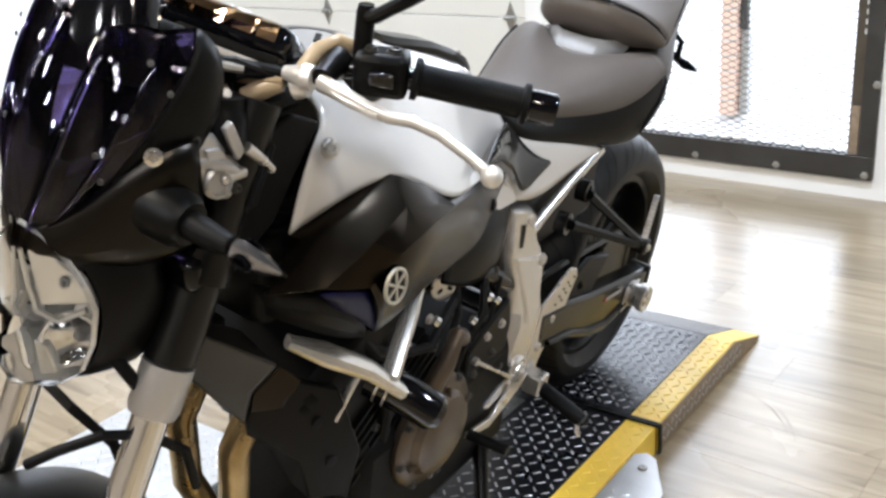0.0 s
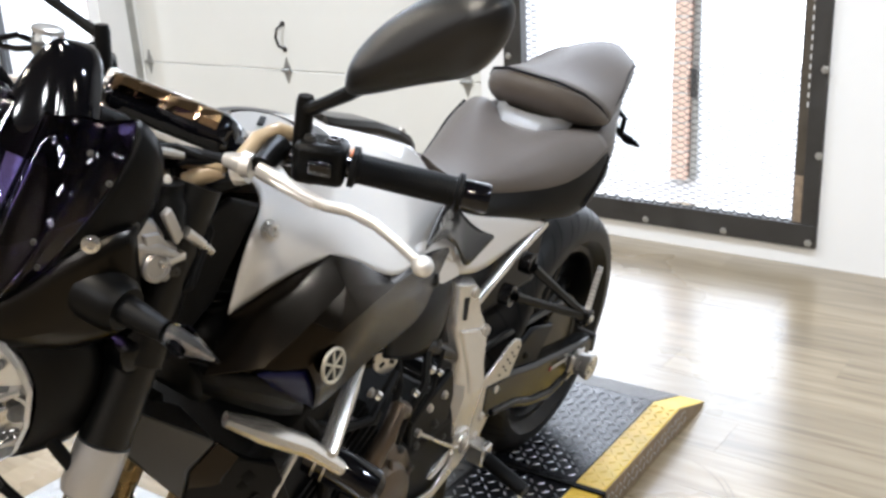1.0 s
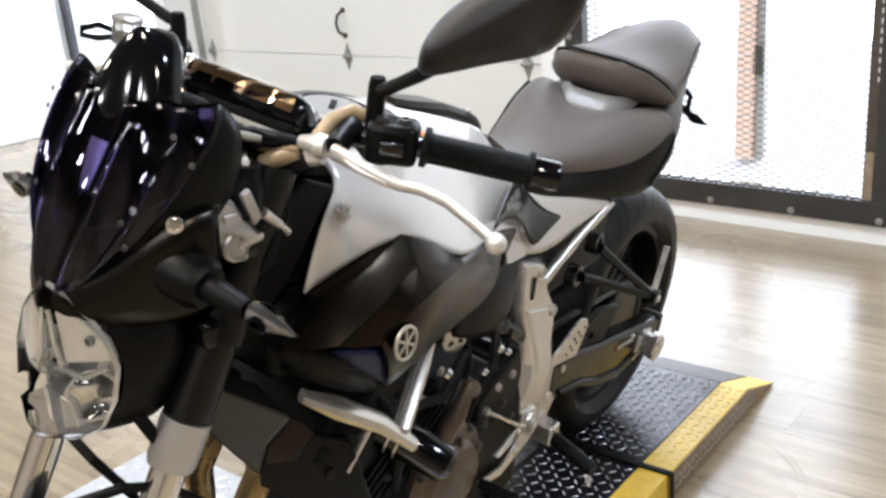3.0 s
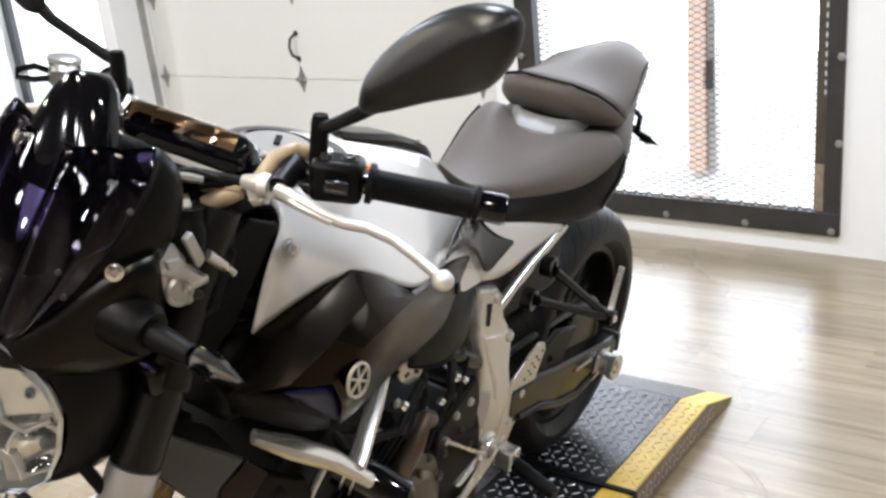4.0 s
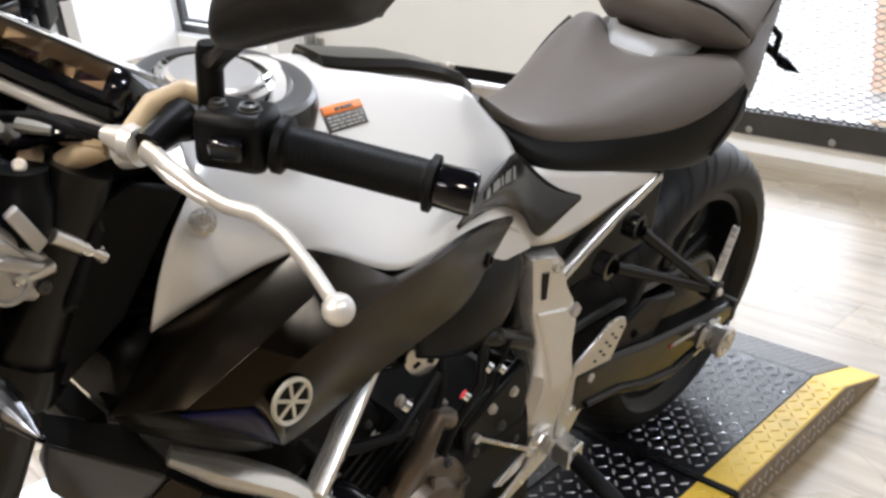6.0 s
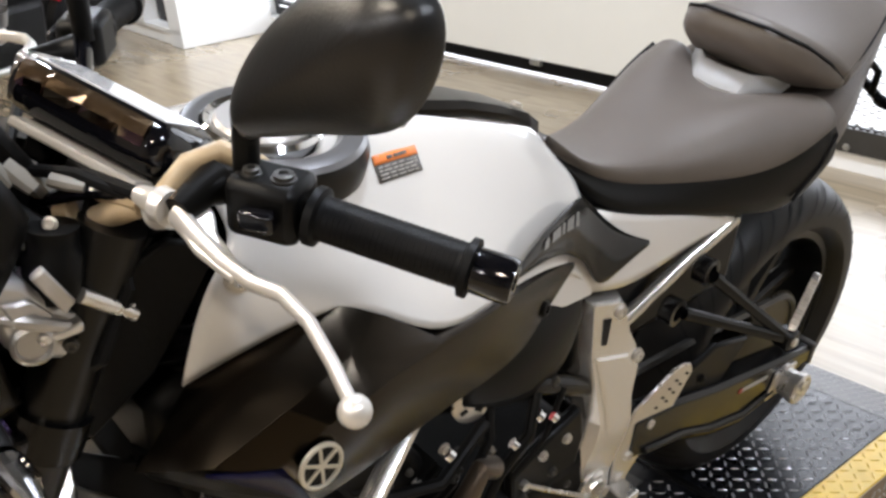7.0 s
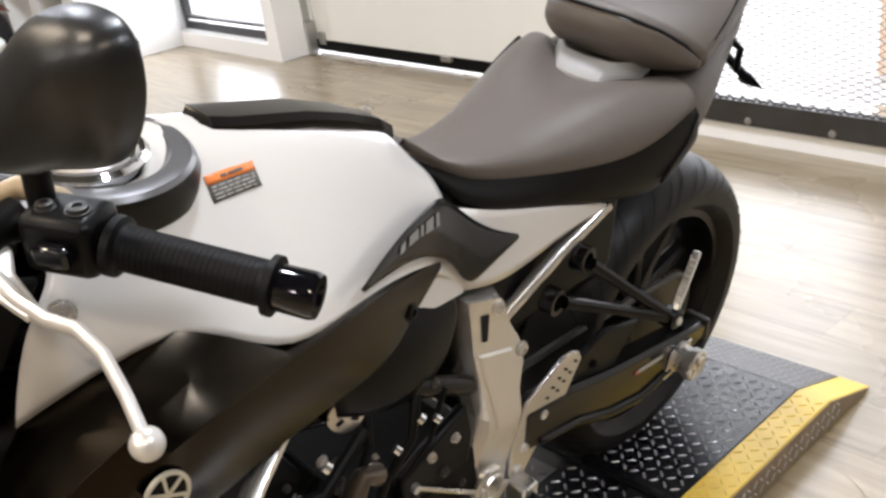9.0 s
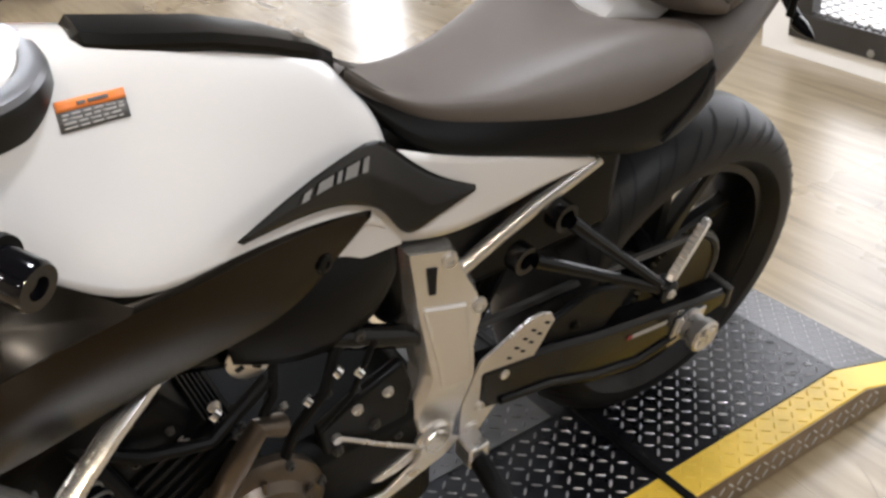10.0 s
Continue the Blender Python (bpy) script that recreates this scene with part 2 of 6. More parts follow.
room_part("ground", box((-40, 0.601, -0.12), (40, 14, -0.02)), M_CONCRETE, "pale concrete ground outside", "ground", smooth=False)
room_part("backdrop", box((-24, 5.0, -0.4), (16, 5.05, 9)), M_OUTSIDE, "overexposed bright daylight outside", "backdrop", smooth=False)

# sectional garage door
door = thing("garage_door", ROOM, "cream sectional garage door with steel hinges, closed", "garage door")
for k in range(6):
    z0 = 0.075 + 0.485 * k
    bm = box((-4.40, 0.275, z0 + 0.002), (-1.44, 0.320, z0 + 0.483))
    part("panel", bm, M_DOOR, door, bevel=0.004)
part("bottom_seal", box((-4.35, 0.272, 0.012), (-1.50, 0.318, 0.074)), M_RUBBER, door, "black rubber bottom seal")


def diamond(u, z, w, h):
    return [(u, z + h), (u + w, z), (u, z - h), (u - w, z)]


for k in range(5):
    z = 0.56 + 0.485 * k
    for u in (-3.03, -4.27, -1.79):
        hg = part("hinge", plate(diamond(u, z, 0.032, 0.075), -0.005, lambda a, b, c: Vector((a, 0.2745 + c, b))), M_GALV, door)
        part("knuckle", lathe([(-0.03, 0.006), (-0.03, 0.011), (0.03, 0.011), (0.03, 0.006)], (u, 0.262, z), (1, 0, 0), seg=12), M_GALV, hg)
handle = part("handle", tube([(-3.035, 0.27, 0.675), (-3.045, 0.235, 0.70), (-3.050, 0.225, 0.745), (-3.045, 0.235, 0.79), (-3.035, 0.27, 0.815)], 0.008, seg=10), M_STEEL, door, "dark pull handle")
for z in (0.675, 0.815):
    part("foot", lathe([(0, 0.015), (0.006, 0.015), (0.008, 0.008)], (-3.035, 0.275, z), (0, -1, 0), seg=14), M_STEEL, handle)
for u in (-4.345, -1.50):
    tr = part("track", plate([(-0.022, 0), (0.022, 0), (0.022, -0.05), (0.017, -0.05), (0.017, -0.005), (-0.017, -0.005), (-0.017, -0.05), (-0.022, -0.05)], 2.8, lambda a, b, c, u=u: Vector((u + a, 0.255 + b - 0.015 * c, 0.10 + c))), M_GALV, door, "galvanised door track")
    part("floor_bracket", box((u - 0.04, 0.20, 0.0), (u + 0.045, 0.262, 0.20)), M_GALV, tr, bevel=0.004)
    part("roller_plate", box((u + (0.06 if u < -3 else -0.13), 0.262, 0.05), (u + (0.13 if u < -3 else -0.06), 0.274, 0.13)), M_GALV, tr, bevel=0.003)
part("latch_foot", box((-3.09, 0.245, 0.055), (-3.01, 0.272, 0.085)), M_GALV, door, bevel=0.003)

# steel gate with expanded mesh
gate = thing("mesh_gate", ROOM, "dark steel framed security gate of expanded metal mesh", "gate")
part("bottom_rail", box((-1.380, -0.022, 0.076), (-0.017, 0.03, 0.166)), M_STEEL, gate, bevel=0.003)
part("post", box((-1.380, -0.020, 0.166), (-1.290, 0.03, 2.55)), M_STEEL, gate, bevel=0.003)
post = part("post", box((-0.075, -0.020, 0.166), (-0.017, 0.03, 2.55)), M_STEEL, gate, bevel=0.003)
part("angle", box((-0.118, 0.004, 0.166), (-0.075, 0.012, 2.55)), M_GALVDARK, gate, bevel=0.001)
for k in range(46):
    part("slot", box((-0.088, 0.0022, 0.60 + 0.034 * k), (-0.083, 0.0036, 0.618 + 0.034 * k)), M_WALL, post, smooth=False)
part("foot_angle", box((-0.112, -0.004, 0.160), (-0.080, 0.003, 0.345)), M_RUSTY, gate, "rusty tan angle strip at the foot of the post", bevel=0.002)
part("top_rail", box((-1.380, -0.022, 2.55), (-0.017, 0.03, 2.6)), M_STEEL, gate, bevel=0.003)
for u, z in [(-1.03, 0.096), (-0.70, 0.096), (-0.369, 0.096), (-0.043, 0.096)] + [(-0.026, 0.43 + 0.31 * k) for k in range(6)] + [(-1.355, 0.43 + 0.31 * k) for k in range(6)]:
    part("bolt", lathe([(0, 0.015), (0.003, 0.015), (0.004, 0.011), (0.010, 0.011), (0.011, 0.001)], (u, -0.021, z), (0, -1, 0), seg=6), M_GALV, gate)
bm = bmesh.new()
CW, CH, T = 0.056, 0.0125, 0.0011
for r in range(int((2.55 - 0.15) / CH)):
    z = 0.15 + r * CH
    shift = CW / 2 if r % 2 else 0
    u = -1.30 + shift
    while u < -0.10:
        for du, sg in ((-CW / 2, -1), (CW / 2, 1)):
            a, b = Vector((u, 0.012, z)), Vector((u + du, 0.018, z + CH))
            bm.faces.new([bm.verts.new(p) for p in (a + Vector((-T * sg, 0, T)), a + Vector((T * sg, 0, -T)), b + Vector((T * sg, 0, -T)), b + Vector((-T * sg, 0, T)))])
        # flattened bond where two strands meet
        bm.faces.new([bm.verts.new((u + p, 0.0115, z + q)) for p, q in ((-0.0065, 0), (0, -0.0019), (0.0065, 0), (0, 0.0019))])
        u += CW
tagged(part("mesh", bm, M_WIRE, gate, "fine diamond steel mesh", smooth=False), kind="stuff")
# scalloped strip on the bottom rail
bm = bmesh.new()
for k in range(21):
    u = -1.28 + k * 0.056
    for du in (0.0, 0.028):
        pts = [(u + du - 0.026, -0.010, 0.160), (u + du - 0.012, -0.012, 0.171), (u + du, -0.013, 0.180 if du == 0 else 0.174), (u + du + 0.012, -0.012, 0.171), (u + du + 0.026, -0.010, 0.160)]
        tube(pts, [0.0025, 0.003, 0.0045, 0.003, 0.0025], bm, seg=5)
tagged(part("mesh_edge", bm, M_STEEL, gate), kind="stuff")

# outside: brick pier beside a pale door
pier = thing("brick_pier", ROOM, "slender orange brick pier outside the gate, paled as by glare", "pier")
for k in range(34):
    part("brick", box((-1.035 + (0.004 if k % 2 else 0), 0.95, 0.002 + 0.074 * k), (-0.955 + (0.004 if k % 2 else 0), 1.10, 0.066 + 0.074 * k)), M_BRICK, pier)
part("mortar", box((-1.030, 0.955, 0), (-0.960, 1.095, 2.52)), M_CONCRETE, pier)
post2 = thing("door_post", ROOM, "narrow grey metal door post outside", "post")
part("shaft", box((-0.945, 0.98, 0), (-0.905, 1.03, 2.5)), M_GALV, post2, bevel=0.004)
part("lock", box((-0.945, 0.965, 0.42), (-0.915, 0.98, 0.56)), M_STEEL, post2, bevel=0.004)

# window beside the garage door
win = tagged(room_part("window_1", box((-5.74, 0.085, 0.10), (-5.70, 0.105, 2.3)), M_GLAZE, "black framed tall window in the white wall", "window"))
for nm, lo, hi in (("window_frame", (-4.495, 0.085, 0.10), (-4.46, 0.105, 2.3)), ("window_frame", (-5.70, 0.085, 0.10), (-4.495, 0.105, 0.155)), ("window_frame", (-5.64, 0.06, 0.185), (-4.56, 0.10, 0.205)), ("window_frame", (-4.575, 0.088, 0.205), (-4.56, 0.102, 2.25)), ("window_frame", (-5.64, 0.06, 0.205), (-5.62, 0.10, 2.25))):
    part(nm, box(lo, hi), M_GLAZE, win)
pane = part("pane", box((-5.70, 0.093, 0.155), (-4.495, 0.097, 2.3)), M_PANE, win)
pane.visible_shadow = False

# white shelf unit with black goods
cab = thing("shelf_unit", ROOM @ pose(-5.66, -0.69, 0), "white open shelf unit holding black goods", "shelf")
part("side", box((-0.03, 0, 0.0), (0.0, 0.69, 2.1)), M_CABINET, cab)
part("side", box((-1.50, 0, 0.0), (-1.47, 0.69, 2.1)), M_CABINET, cab)
part("back", box((-1.47, 0.30, 0.0), (-0.03, 0.32, 2.1)), M_CABINET, cab)
part("plinth", box((-1.47, 0.015, 0.0), (-0.03, 0.04, 0.09)), M_CABINET, cab)
part("stile", box((-0.22, 0, 0.0), (-0.03, 0.02, 2.1)), M_CABINET, cab)
part("divider", box((-0.90, 0, 0.09), (-0.72, 0.30, 2.1)), M_CABINET, cab)
for z in (0.09, 0.47, 0.86, 1.25, 1.64, 2.07):
    part("shelf", box((-1.47, 0.0, z), (-0.03, 0.30, z + 0.028)), M_CABINET, cab)
for u, w, z, h in ((-0.66, 0.20, 0.118, 0.27), (-0.62, 0.30, 0.498, 0.22), (-1.38, 0.34, 0.498, 0.25)):
    gx = thing("black_case", ROOM @ pose(-5.66 + u, -0.60, z), "black soft case on the white shelf", "case", "black cases on the shelf")
    part("body", box((0, 0, 0), (w, 0.2, h * 0.8)), M_BOXBLACK, gx, bevel=0.02)
    part("lid", box((-0.004, -0.004, h * 0.8 + 0.002), (w + 0.004, 0.204, h)), M_BOXBLACK, gx, bevel=0.012)

# parked motorcycles far behind
def parked(m, label, tank_mat, guard_mat):
    t = thing("motorcycle", m, label, "motorcycle", "parked motorcycles")
    for y in (-0.70, 0.70):
        w = new("wheel")
        w.parent = t
        part("tyre", lathe([(-0.05, 0.20), (-0.06, 0.26), (-0.03, 0.295), (0, 0.30), (0.03, 0.295), (0.06, 0.26), (0.05, 0.20)], (0, y, 0.30), (1, 0, 0), seg=40), M_RUBBER, w)
        part("rim", lathe([(-0.045, 0.18), (-0.05, 0.205), (0.05, 0.205), (0.045, 0.18)], (0, y, 0.30), (1, 0, 0), seg=40), M_GALV, w)
        part("hub", lathe([(-0.06, 0.02), (-0.06, 0.06), (0.06, 0.06), (0.06, 0.02)], (0, y, 0.30), (1, 0, 0), seg=20), M_GALV, w)
        for k in range(6):
            a = k * math.pi / 3
            part("spoke", tube([(0, y + 0.05 * math.cos(a), 0.30 + 0.05 * math.sin(a)), (0, y + 0.19 * math.cos(a), 0.30 + 0.19 * math.sin(a))], 0.012, seg=6), M_GALV, w)
        st = []
        for k in range(8):
            a = radians(40 + 100 * k / 7)
            st.append([Vector((x, y + 0.33 * math.cos(a), 0.30 + (0.33 - 2.5 * x * x) * math.sin(a))) for x in (-0.07, -0.035, 0, 0.035, 0.07)])
        part("mudguard", rings(bmesh.new(), st, closed_ends=False, around=False), guard_mat, t)
    for x in (-0.09, 0.09):
        part("fork_leg", tube([(x, -0.70, 0.30), (x, -0.42, 0.98)], 0.025, seg=12), M_GALV, t)
    part("engine", box((-0.16, -0.35, 0.22), (0.16, 0.22, 0.58)), M_ENGINE, t, bevel=0.04)
    part("tank", box((-0.14, -0.36, 0.72), (0.14, 0.10, 0.98)), tank_mat, t, bevel=0.07)
    part("seat", box((-0.13, 0.08, 0.72), (0.13, 0.66, 0.84)), M_BLACK, t, bevel=0.04)
    part("headlight", lathe([(0, 0.03), (0.02, 0.08), (0.09, 0.09), (0.10, 0.085), (0.11, 0.001)], (0, -0.47, 0.86), (0, -1, 0), seg=24), M_CABINET, t)
    part("handlebar", tube([(-0.36, -0.28, 1.02), (-0.15, -0.38, 1.05), (0.15, -0.38, 1.05), (0.36, -0.28, 1.02)], 0.014, seg=10), M_STEEL, t)
    part("swingarm", tube([(0.12, 0.05, 0.36), (0.12, 0.70, 0.30)], 0.025, seg=8), M_FRAMEDARK, t)
    part("exhaust", tube([(0.15, -0.3, 0.25), (0.17, 0.1, 0.22), (0.20, 0.62, 0.40)], [0.02, 0.03, 0.05], seg=14), M_GALV, t)
    return t


parked(ROOM @ pose(-5.25, -1.95, 0, 0, 8, 35), "parked red and white motorcycle on the plank floor", M_PARKRED, M_PARKRED)
parked(ROOM @ pose(-7.75, -0.95, 0, 0, 6, 70), "parked black motorcycle on the plank floor", M_BLACKGLOSS, M_BLACK)

# floor boards
random.seed(7)
BL, BW = 1.22, 0.182
shapes = {}
for r in range(21):
    v = -BW * (r + 1)
    start = -5.2 - BL * ((r * 0.37) % 1.0)
    for k in range(8):
        u0, u1 = max(-5.2, start + k * BL), min(3.0, start + (k + 1) * BL)
        if u1 - u0 < 0.02:
            continue
        key = round(u1 - u0, 3)
        if key not in shapes:
            bm = bmesh.new()
            w, e = u1 - u0, 0.0003
            lo = [(0.00015, 0.00015, -0.006), (w - 0.00015, 0.00015, -0.006), (w - 0.00015, BW - 0.00015, -0.006), (0.00015, BW - 0.00015, -0.006)]
            mid = [(0.00015, 0.00015, -0.0006), (w - 0.00015, 0.00015, -0.0006), (w - 0.00015, BW - 0.00015, -0.0006), (0.00015, BW - 0.00015, -0.0006)]
            hi = [(e, e, 0), (w - e, e, 0), (w - e, BW - e, 0), (e, BW - e, 0)]
            rings(bm, [[Vector(p) for p in q] for q in (lo, mid, hi)])
            finish(bm, False)
            me = bpy.data.meshes.new("plank")
            bm.to_mesh(me)
            bm.free()
            me.materials.append(M_FLOOR)
            shapes[key] = me
        ob = new("plank", shapes[key])
        ob.parent = floor_ob
        ob.matrix_local = Matrix.Translation((u0, v, 0.0))

# ---- lift platform ----
lift = thing("lift_platform", pose(-0.2125, 2.300, 0), "low black tread plate lift platform with yellow edges", "platform")


def lugs(x0, x1, y0, y1, place, pitch=0.0235, lx=0.0106, wx=0.0023, h=0.0019, seedn=1):
    """Raised lozenges of a tread plate, alternately turned by 90 degrees."""
    bm = bmesh.new()
    nx, ny = int((x1 - x0) / pitch), int((y1 - y0) / pitch)
    ox, oy = (x1 - x0 - nx * pitch) / 2, (y1 - y0 - ny * pitch) / 2
    for i in range(nx):
        for j in range(ny):
            cx, cy = x0 + ox + (i + 0.5) * pitch, y0 + oy + (j + 0.5) * pitch
            a = radians(45 if (i + j) % 2 else -45)
            ca, sa = math.cos(a), math.sin(a)

            def at(p, q, z):
                return bm.verts.new(place(cx + p * ca - q * sa, cy + p * sa + q * ca, z))

            base = [at(-lx, 0, 0), at(-lx * 0.5, -wx, 0), at(lx * 0.5, -wx, 0), at(lx, 0, 0), at(lx * 0.5, wx, 0), at(-lx * 0.5, wx, 0)]
            t0, t1 = at(-lx * 0.6, 0, h), at(lx * 0.6, 0, h)
            for f in ((base[0], base[1], t0), (base[1], base[2], t1, t0), (base[2], base[3], t1), (base[3], base[4], t1), (base[4], base[5], t0, t1), (base[5], base[0], t0)):
                bm.faces.new(f)
    return bm


DZ = 0.072


def flat_at(x, y, z):
    return Vector((x, y, DZ + z))


def slope_at(x, y, z):
    return Vector((x, y, DZ - (DZ - 0.006) * (y - 0.455) / 0.185 + z))


def wedge(x0, x1):
    """Deck with its down slope at the far end."""
    prof = [(0.006, 0.004), (0.006, DZ), (0.455, DZ), (0.640, 0.006), (0.640, 0.0), (0.006, 0.0)]
    return plate(prof[1:-1] + [prof[-1]], x1 - x0, lambda a, b, c: Vector((x0 + c, a, b)))


rearm = part("rear_deck", wedge(-0.70, -0.072), M_PLATE, lift, bevel=0.002)
tagged(part("tread", lugs(-0.70, -0.072, 0.012, 0.452, flat_at), M_LUG, rearm), kind="stuff")
tagged(part("tread", lugs(-0.70, -0.072, 0.460, 0.636, slope_at, pitch=0.021), M_ALUPLATE, rearm), kind="stuff")
part("slope_skin", plate([(-0.70, 0.458), (-0.072, 0.458), (-0.072, 0.638), (-0.70, 0.638)], 0.0005, lambda a, b, c: slope_at(a, b, 0.0006 + c)), M_STEELPLATE, rearm, "bare grey steel slope")
edge = part("yellow_edge", wedge(-0.0715, 0.0), M_YELLOW, lift, "worn yellow painted edge", bevel=0.002)
tagged(part("tread", lugs(-0.0715, 0.0, 0.012, 0.452, flat_at), M_YELLOW, edge), kind="stuff")
side = part("side_plate", plate([(0.008, 0.003), (0.008, DZ - 0.003), (0.455, DZ - 0.003), (0.635, 0.006)], 0.0015, lambda a, b, c: Vector((0.001 + c, a, b))), M_SIDEPLATE, lift, "bare steel side plate")
tagged(part("tread", lugs(0.012, 0.50, 0.008, DZ - 0.01, lambda x, y, z: Vector((0.0026 + z, x, y)), pitch=0.022), M_ALUPLATE, side), kind="stuff")
fwd = part("front_deck", box((-0.70, -1.9, 0.0), (-0.072, -0.008, DZ - 0.002)), M_PLATE, lift, bevel=0.002)
tagged(part("tread", lugs(-0.305, -0.072, -1.2, -0.012, lambda x, y, z: Vector((x, y, DZ - 0.002 + z)), pitch=0.0255), M_LUG, fwd), kind="stuff")
centre = part("centre_plate", box((-0.70, -1.9, DZ - 0.002), (-0.31, -0.055, DZ + 0.001)), M_CENTREPLATE, fwd, "worn dark grey tread plate")
tagged(part("tread", lugs(-0.70, -0.31, -1.2, -0.06, lambda x, y, z: Vector((x, y, DZ + 0.001 + z)), pitch=0.0255), M_STEELPLATE, centre), kind="stuff")
fedge = part("yellow_edge", box((-0.0715, -1.9, 0.0), (-0.002, -0.008, DZ - 0.002)), M_YELLOW, lift, "worn yellow painted edge", bevel=0.002)
tagged(part("tread", lugs(-0.0715, -0.002, -1.2, -0.012, lambda x, y, z: Vector((x, y, DZ - 0.002 + z)), pitch=0.0255), M_YELLOW, fedge), kind="stuff")
wing = part("side_wing", plate([(-0.014, -0.130), (0.006, -0.112), (0.034, -0.125), (0.095, -0.225), (0.150, -0.60), (0.150, -1.9), (-0.014, -1.9)], 0.006, lambda a, b, c: Vector((a + 0.02, b, DZ - 0.004 + c))), M_ALUPLATE, lift, "bright aluminium tread plate wing", bevel=0.002)
tagged(part("tread", lugs(-0.012, 0.085, -0.9, -0.25, lambda x, y, z: Vector((x + 0.02, y, DZ + 0.002 + z)), pitch=0.0255), M_ALUPLATE, wing), kind="stuff")
strap = part("joint_strap", box((-0.70, -0.011, DZ - 0.003), (0.0045, 0.005, DZ + 0.0035)), M_RUBBER, lift, "black strip over the joint of the decks", bevel=0.0015)
part("drop", box((0.0046, -0.010, 0.002), (0.0085, 0.004, DZ + 0.002)), M_RUBBER, strap, bevel=0.001)
bolt_w = part("bolt", lathe([(0, 0.010), (0.004, 0.010), (0.005, 0.006), (0.003, 0.001)], (0.045, -0.17, DZ + 0.002), (0, 0, 1), seg=16), M_GALV, wing)
part("wing_leg", box((0.0, -1.9, 0.0), (0.16, -0.5, DZ - 0.005)), M_STEEL, wing)
farw = part("side_wing", box((-1.15, -1.9, 0.060), (-0.705, -0.52, DZ + 0.002)), M_ALUPLATE, lift, "bright aluminium tread plate wing", bevel=0.002)
tagged(part("tread", lugs(-1.15, -0.71, -1.1, -0.53, lambda x, y, z: Vector((x, y, DZ + 0.002 + z)), pitch=0.0255), M_ALUPLATE, farw), kind="stuff")
part("wing_leg", box((-1.12, -1.9, 0.0), (-0.71, -0.56, 0.059)), M_STEEL, farw)

# ---- ceiling lamps ----
for y, tone, power, places in ((-2.1, (1.0, 0.93, 0.84), 0.40, (-4.9, -2.6, -0.6, 0.3, 0.9, 2.6)), (0.1, (1.0, 0.84, 0.62), 0.70, (-6.0, -3.2, -0.45, 2.3)), (2.3, (0.96, 0.985, 1.0), 0.80, (-6.0, -3.2, -0.45, 2.3))):
    for x in places:
        lampt = thing("ceiling_lamp", pose(x, y, H - 0.06), "round white ceiling lamp with a steel rim", "lamp", "ceiling lamps")
        part("rim", lathe([(-0.02, 0.15), (-0.02, 0.19), (0.059, 0.20), (0.059, 0.15)], (0, 0, 0), (0, 0, 1), seg=32), M_GALV, lampt)
        part("diffuser", lathe([(-0.012, 0.148), (-0.016, 0.10), (-0.016, 0.001)], (0, 0, 0), (0, 0, 1), seg=32), M_LAMP, lampt)
        lamp = bpy.data.lights.new("bulb", "AREA")
        lamp.shape, lamp.size, lamp.energy, lamp.color = "DISK", 0.3, LAMP_W * power, tone
        new("bulb", lamp).matrix_world = pose(x, y, H - 0.09)

# curved rubber scuffs on the boards beside the platform
random.seed(21)
for cx, cy, r, a0, a1 in ((-0.23, 2.40, 0.26, 25, 70), (-0.26, 2.38, 0.31, 20, 50)):
    bm = bmesh.new()
    rows = []
    for k in range(15):
        a = radians(a0 + (a1 - a0) * k / 14)
        w = 0.0013 * math.sin(math.pi * (k + 0.5) / 15) * random.uniform(0.6, 1.2) + 0.0003
        rows.append([Vector((cx + (r + s * w) * math.cos(a), cy + (r + s * w) * math.sin(a), 0.0004)) for s in (-1, 1)])
    ob = part("scuff_mark", rings(bm, rows, closed_ends=False, around=False), M_SCUFF, floor_ob, "thin curved rubber scuff")
    ob.matrix_local = ROOM.inverted()

# ---- motorcycle ----
BIKE = pose(-0.5313, 2.4304, 0.0684) @ Matrix.Rotation(0.035, 4, "Z") @ Matrix.Rotation(0.22, 4, "Y")
bike = thing("motorcycle", BIKE, "white and black naked motorcycle leaning on its side stand", "motorcycle")


def mirrored(p):
    return (-p[0], p[1], p[2])


def skin(stations, bm=None, mirror=True):
    """Open sheet over stations; each runs from the crest outwards; mirrored across x = 0."""
    bm = bm or bmesh.new()
    rows = [[mirrored(p) for p in reversed(s[1:])] + list(s) for s in stations] if mirror else stations
    return rings(bm, [[Vector(p) for p in r] for r in rows], closed_ends=False, around=False)


def solid(name, bm, mat, parent, label="", thick=0.004, sub=2, angle=60, offset=-1):
    ob = part(name, bm, mat, parent, label, angle=angle)
    if sub:
        s = ob.modifiers.new("subdivision", "SUBSURF")
        s.levels = s.render_levels = sub
        s.boundary_smooth = "PRESERVE_CORNERS"
    mod = ob.modifiers.new("shell", "SOLIDIFY")
    mod.thickness, mod.offset = thick, offset
    return ob


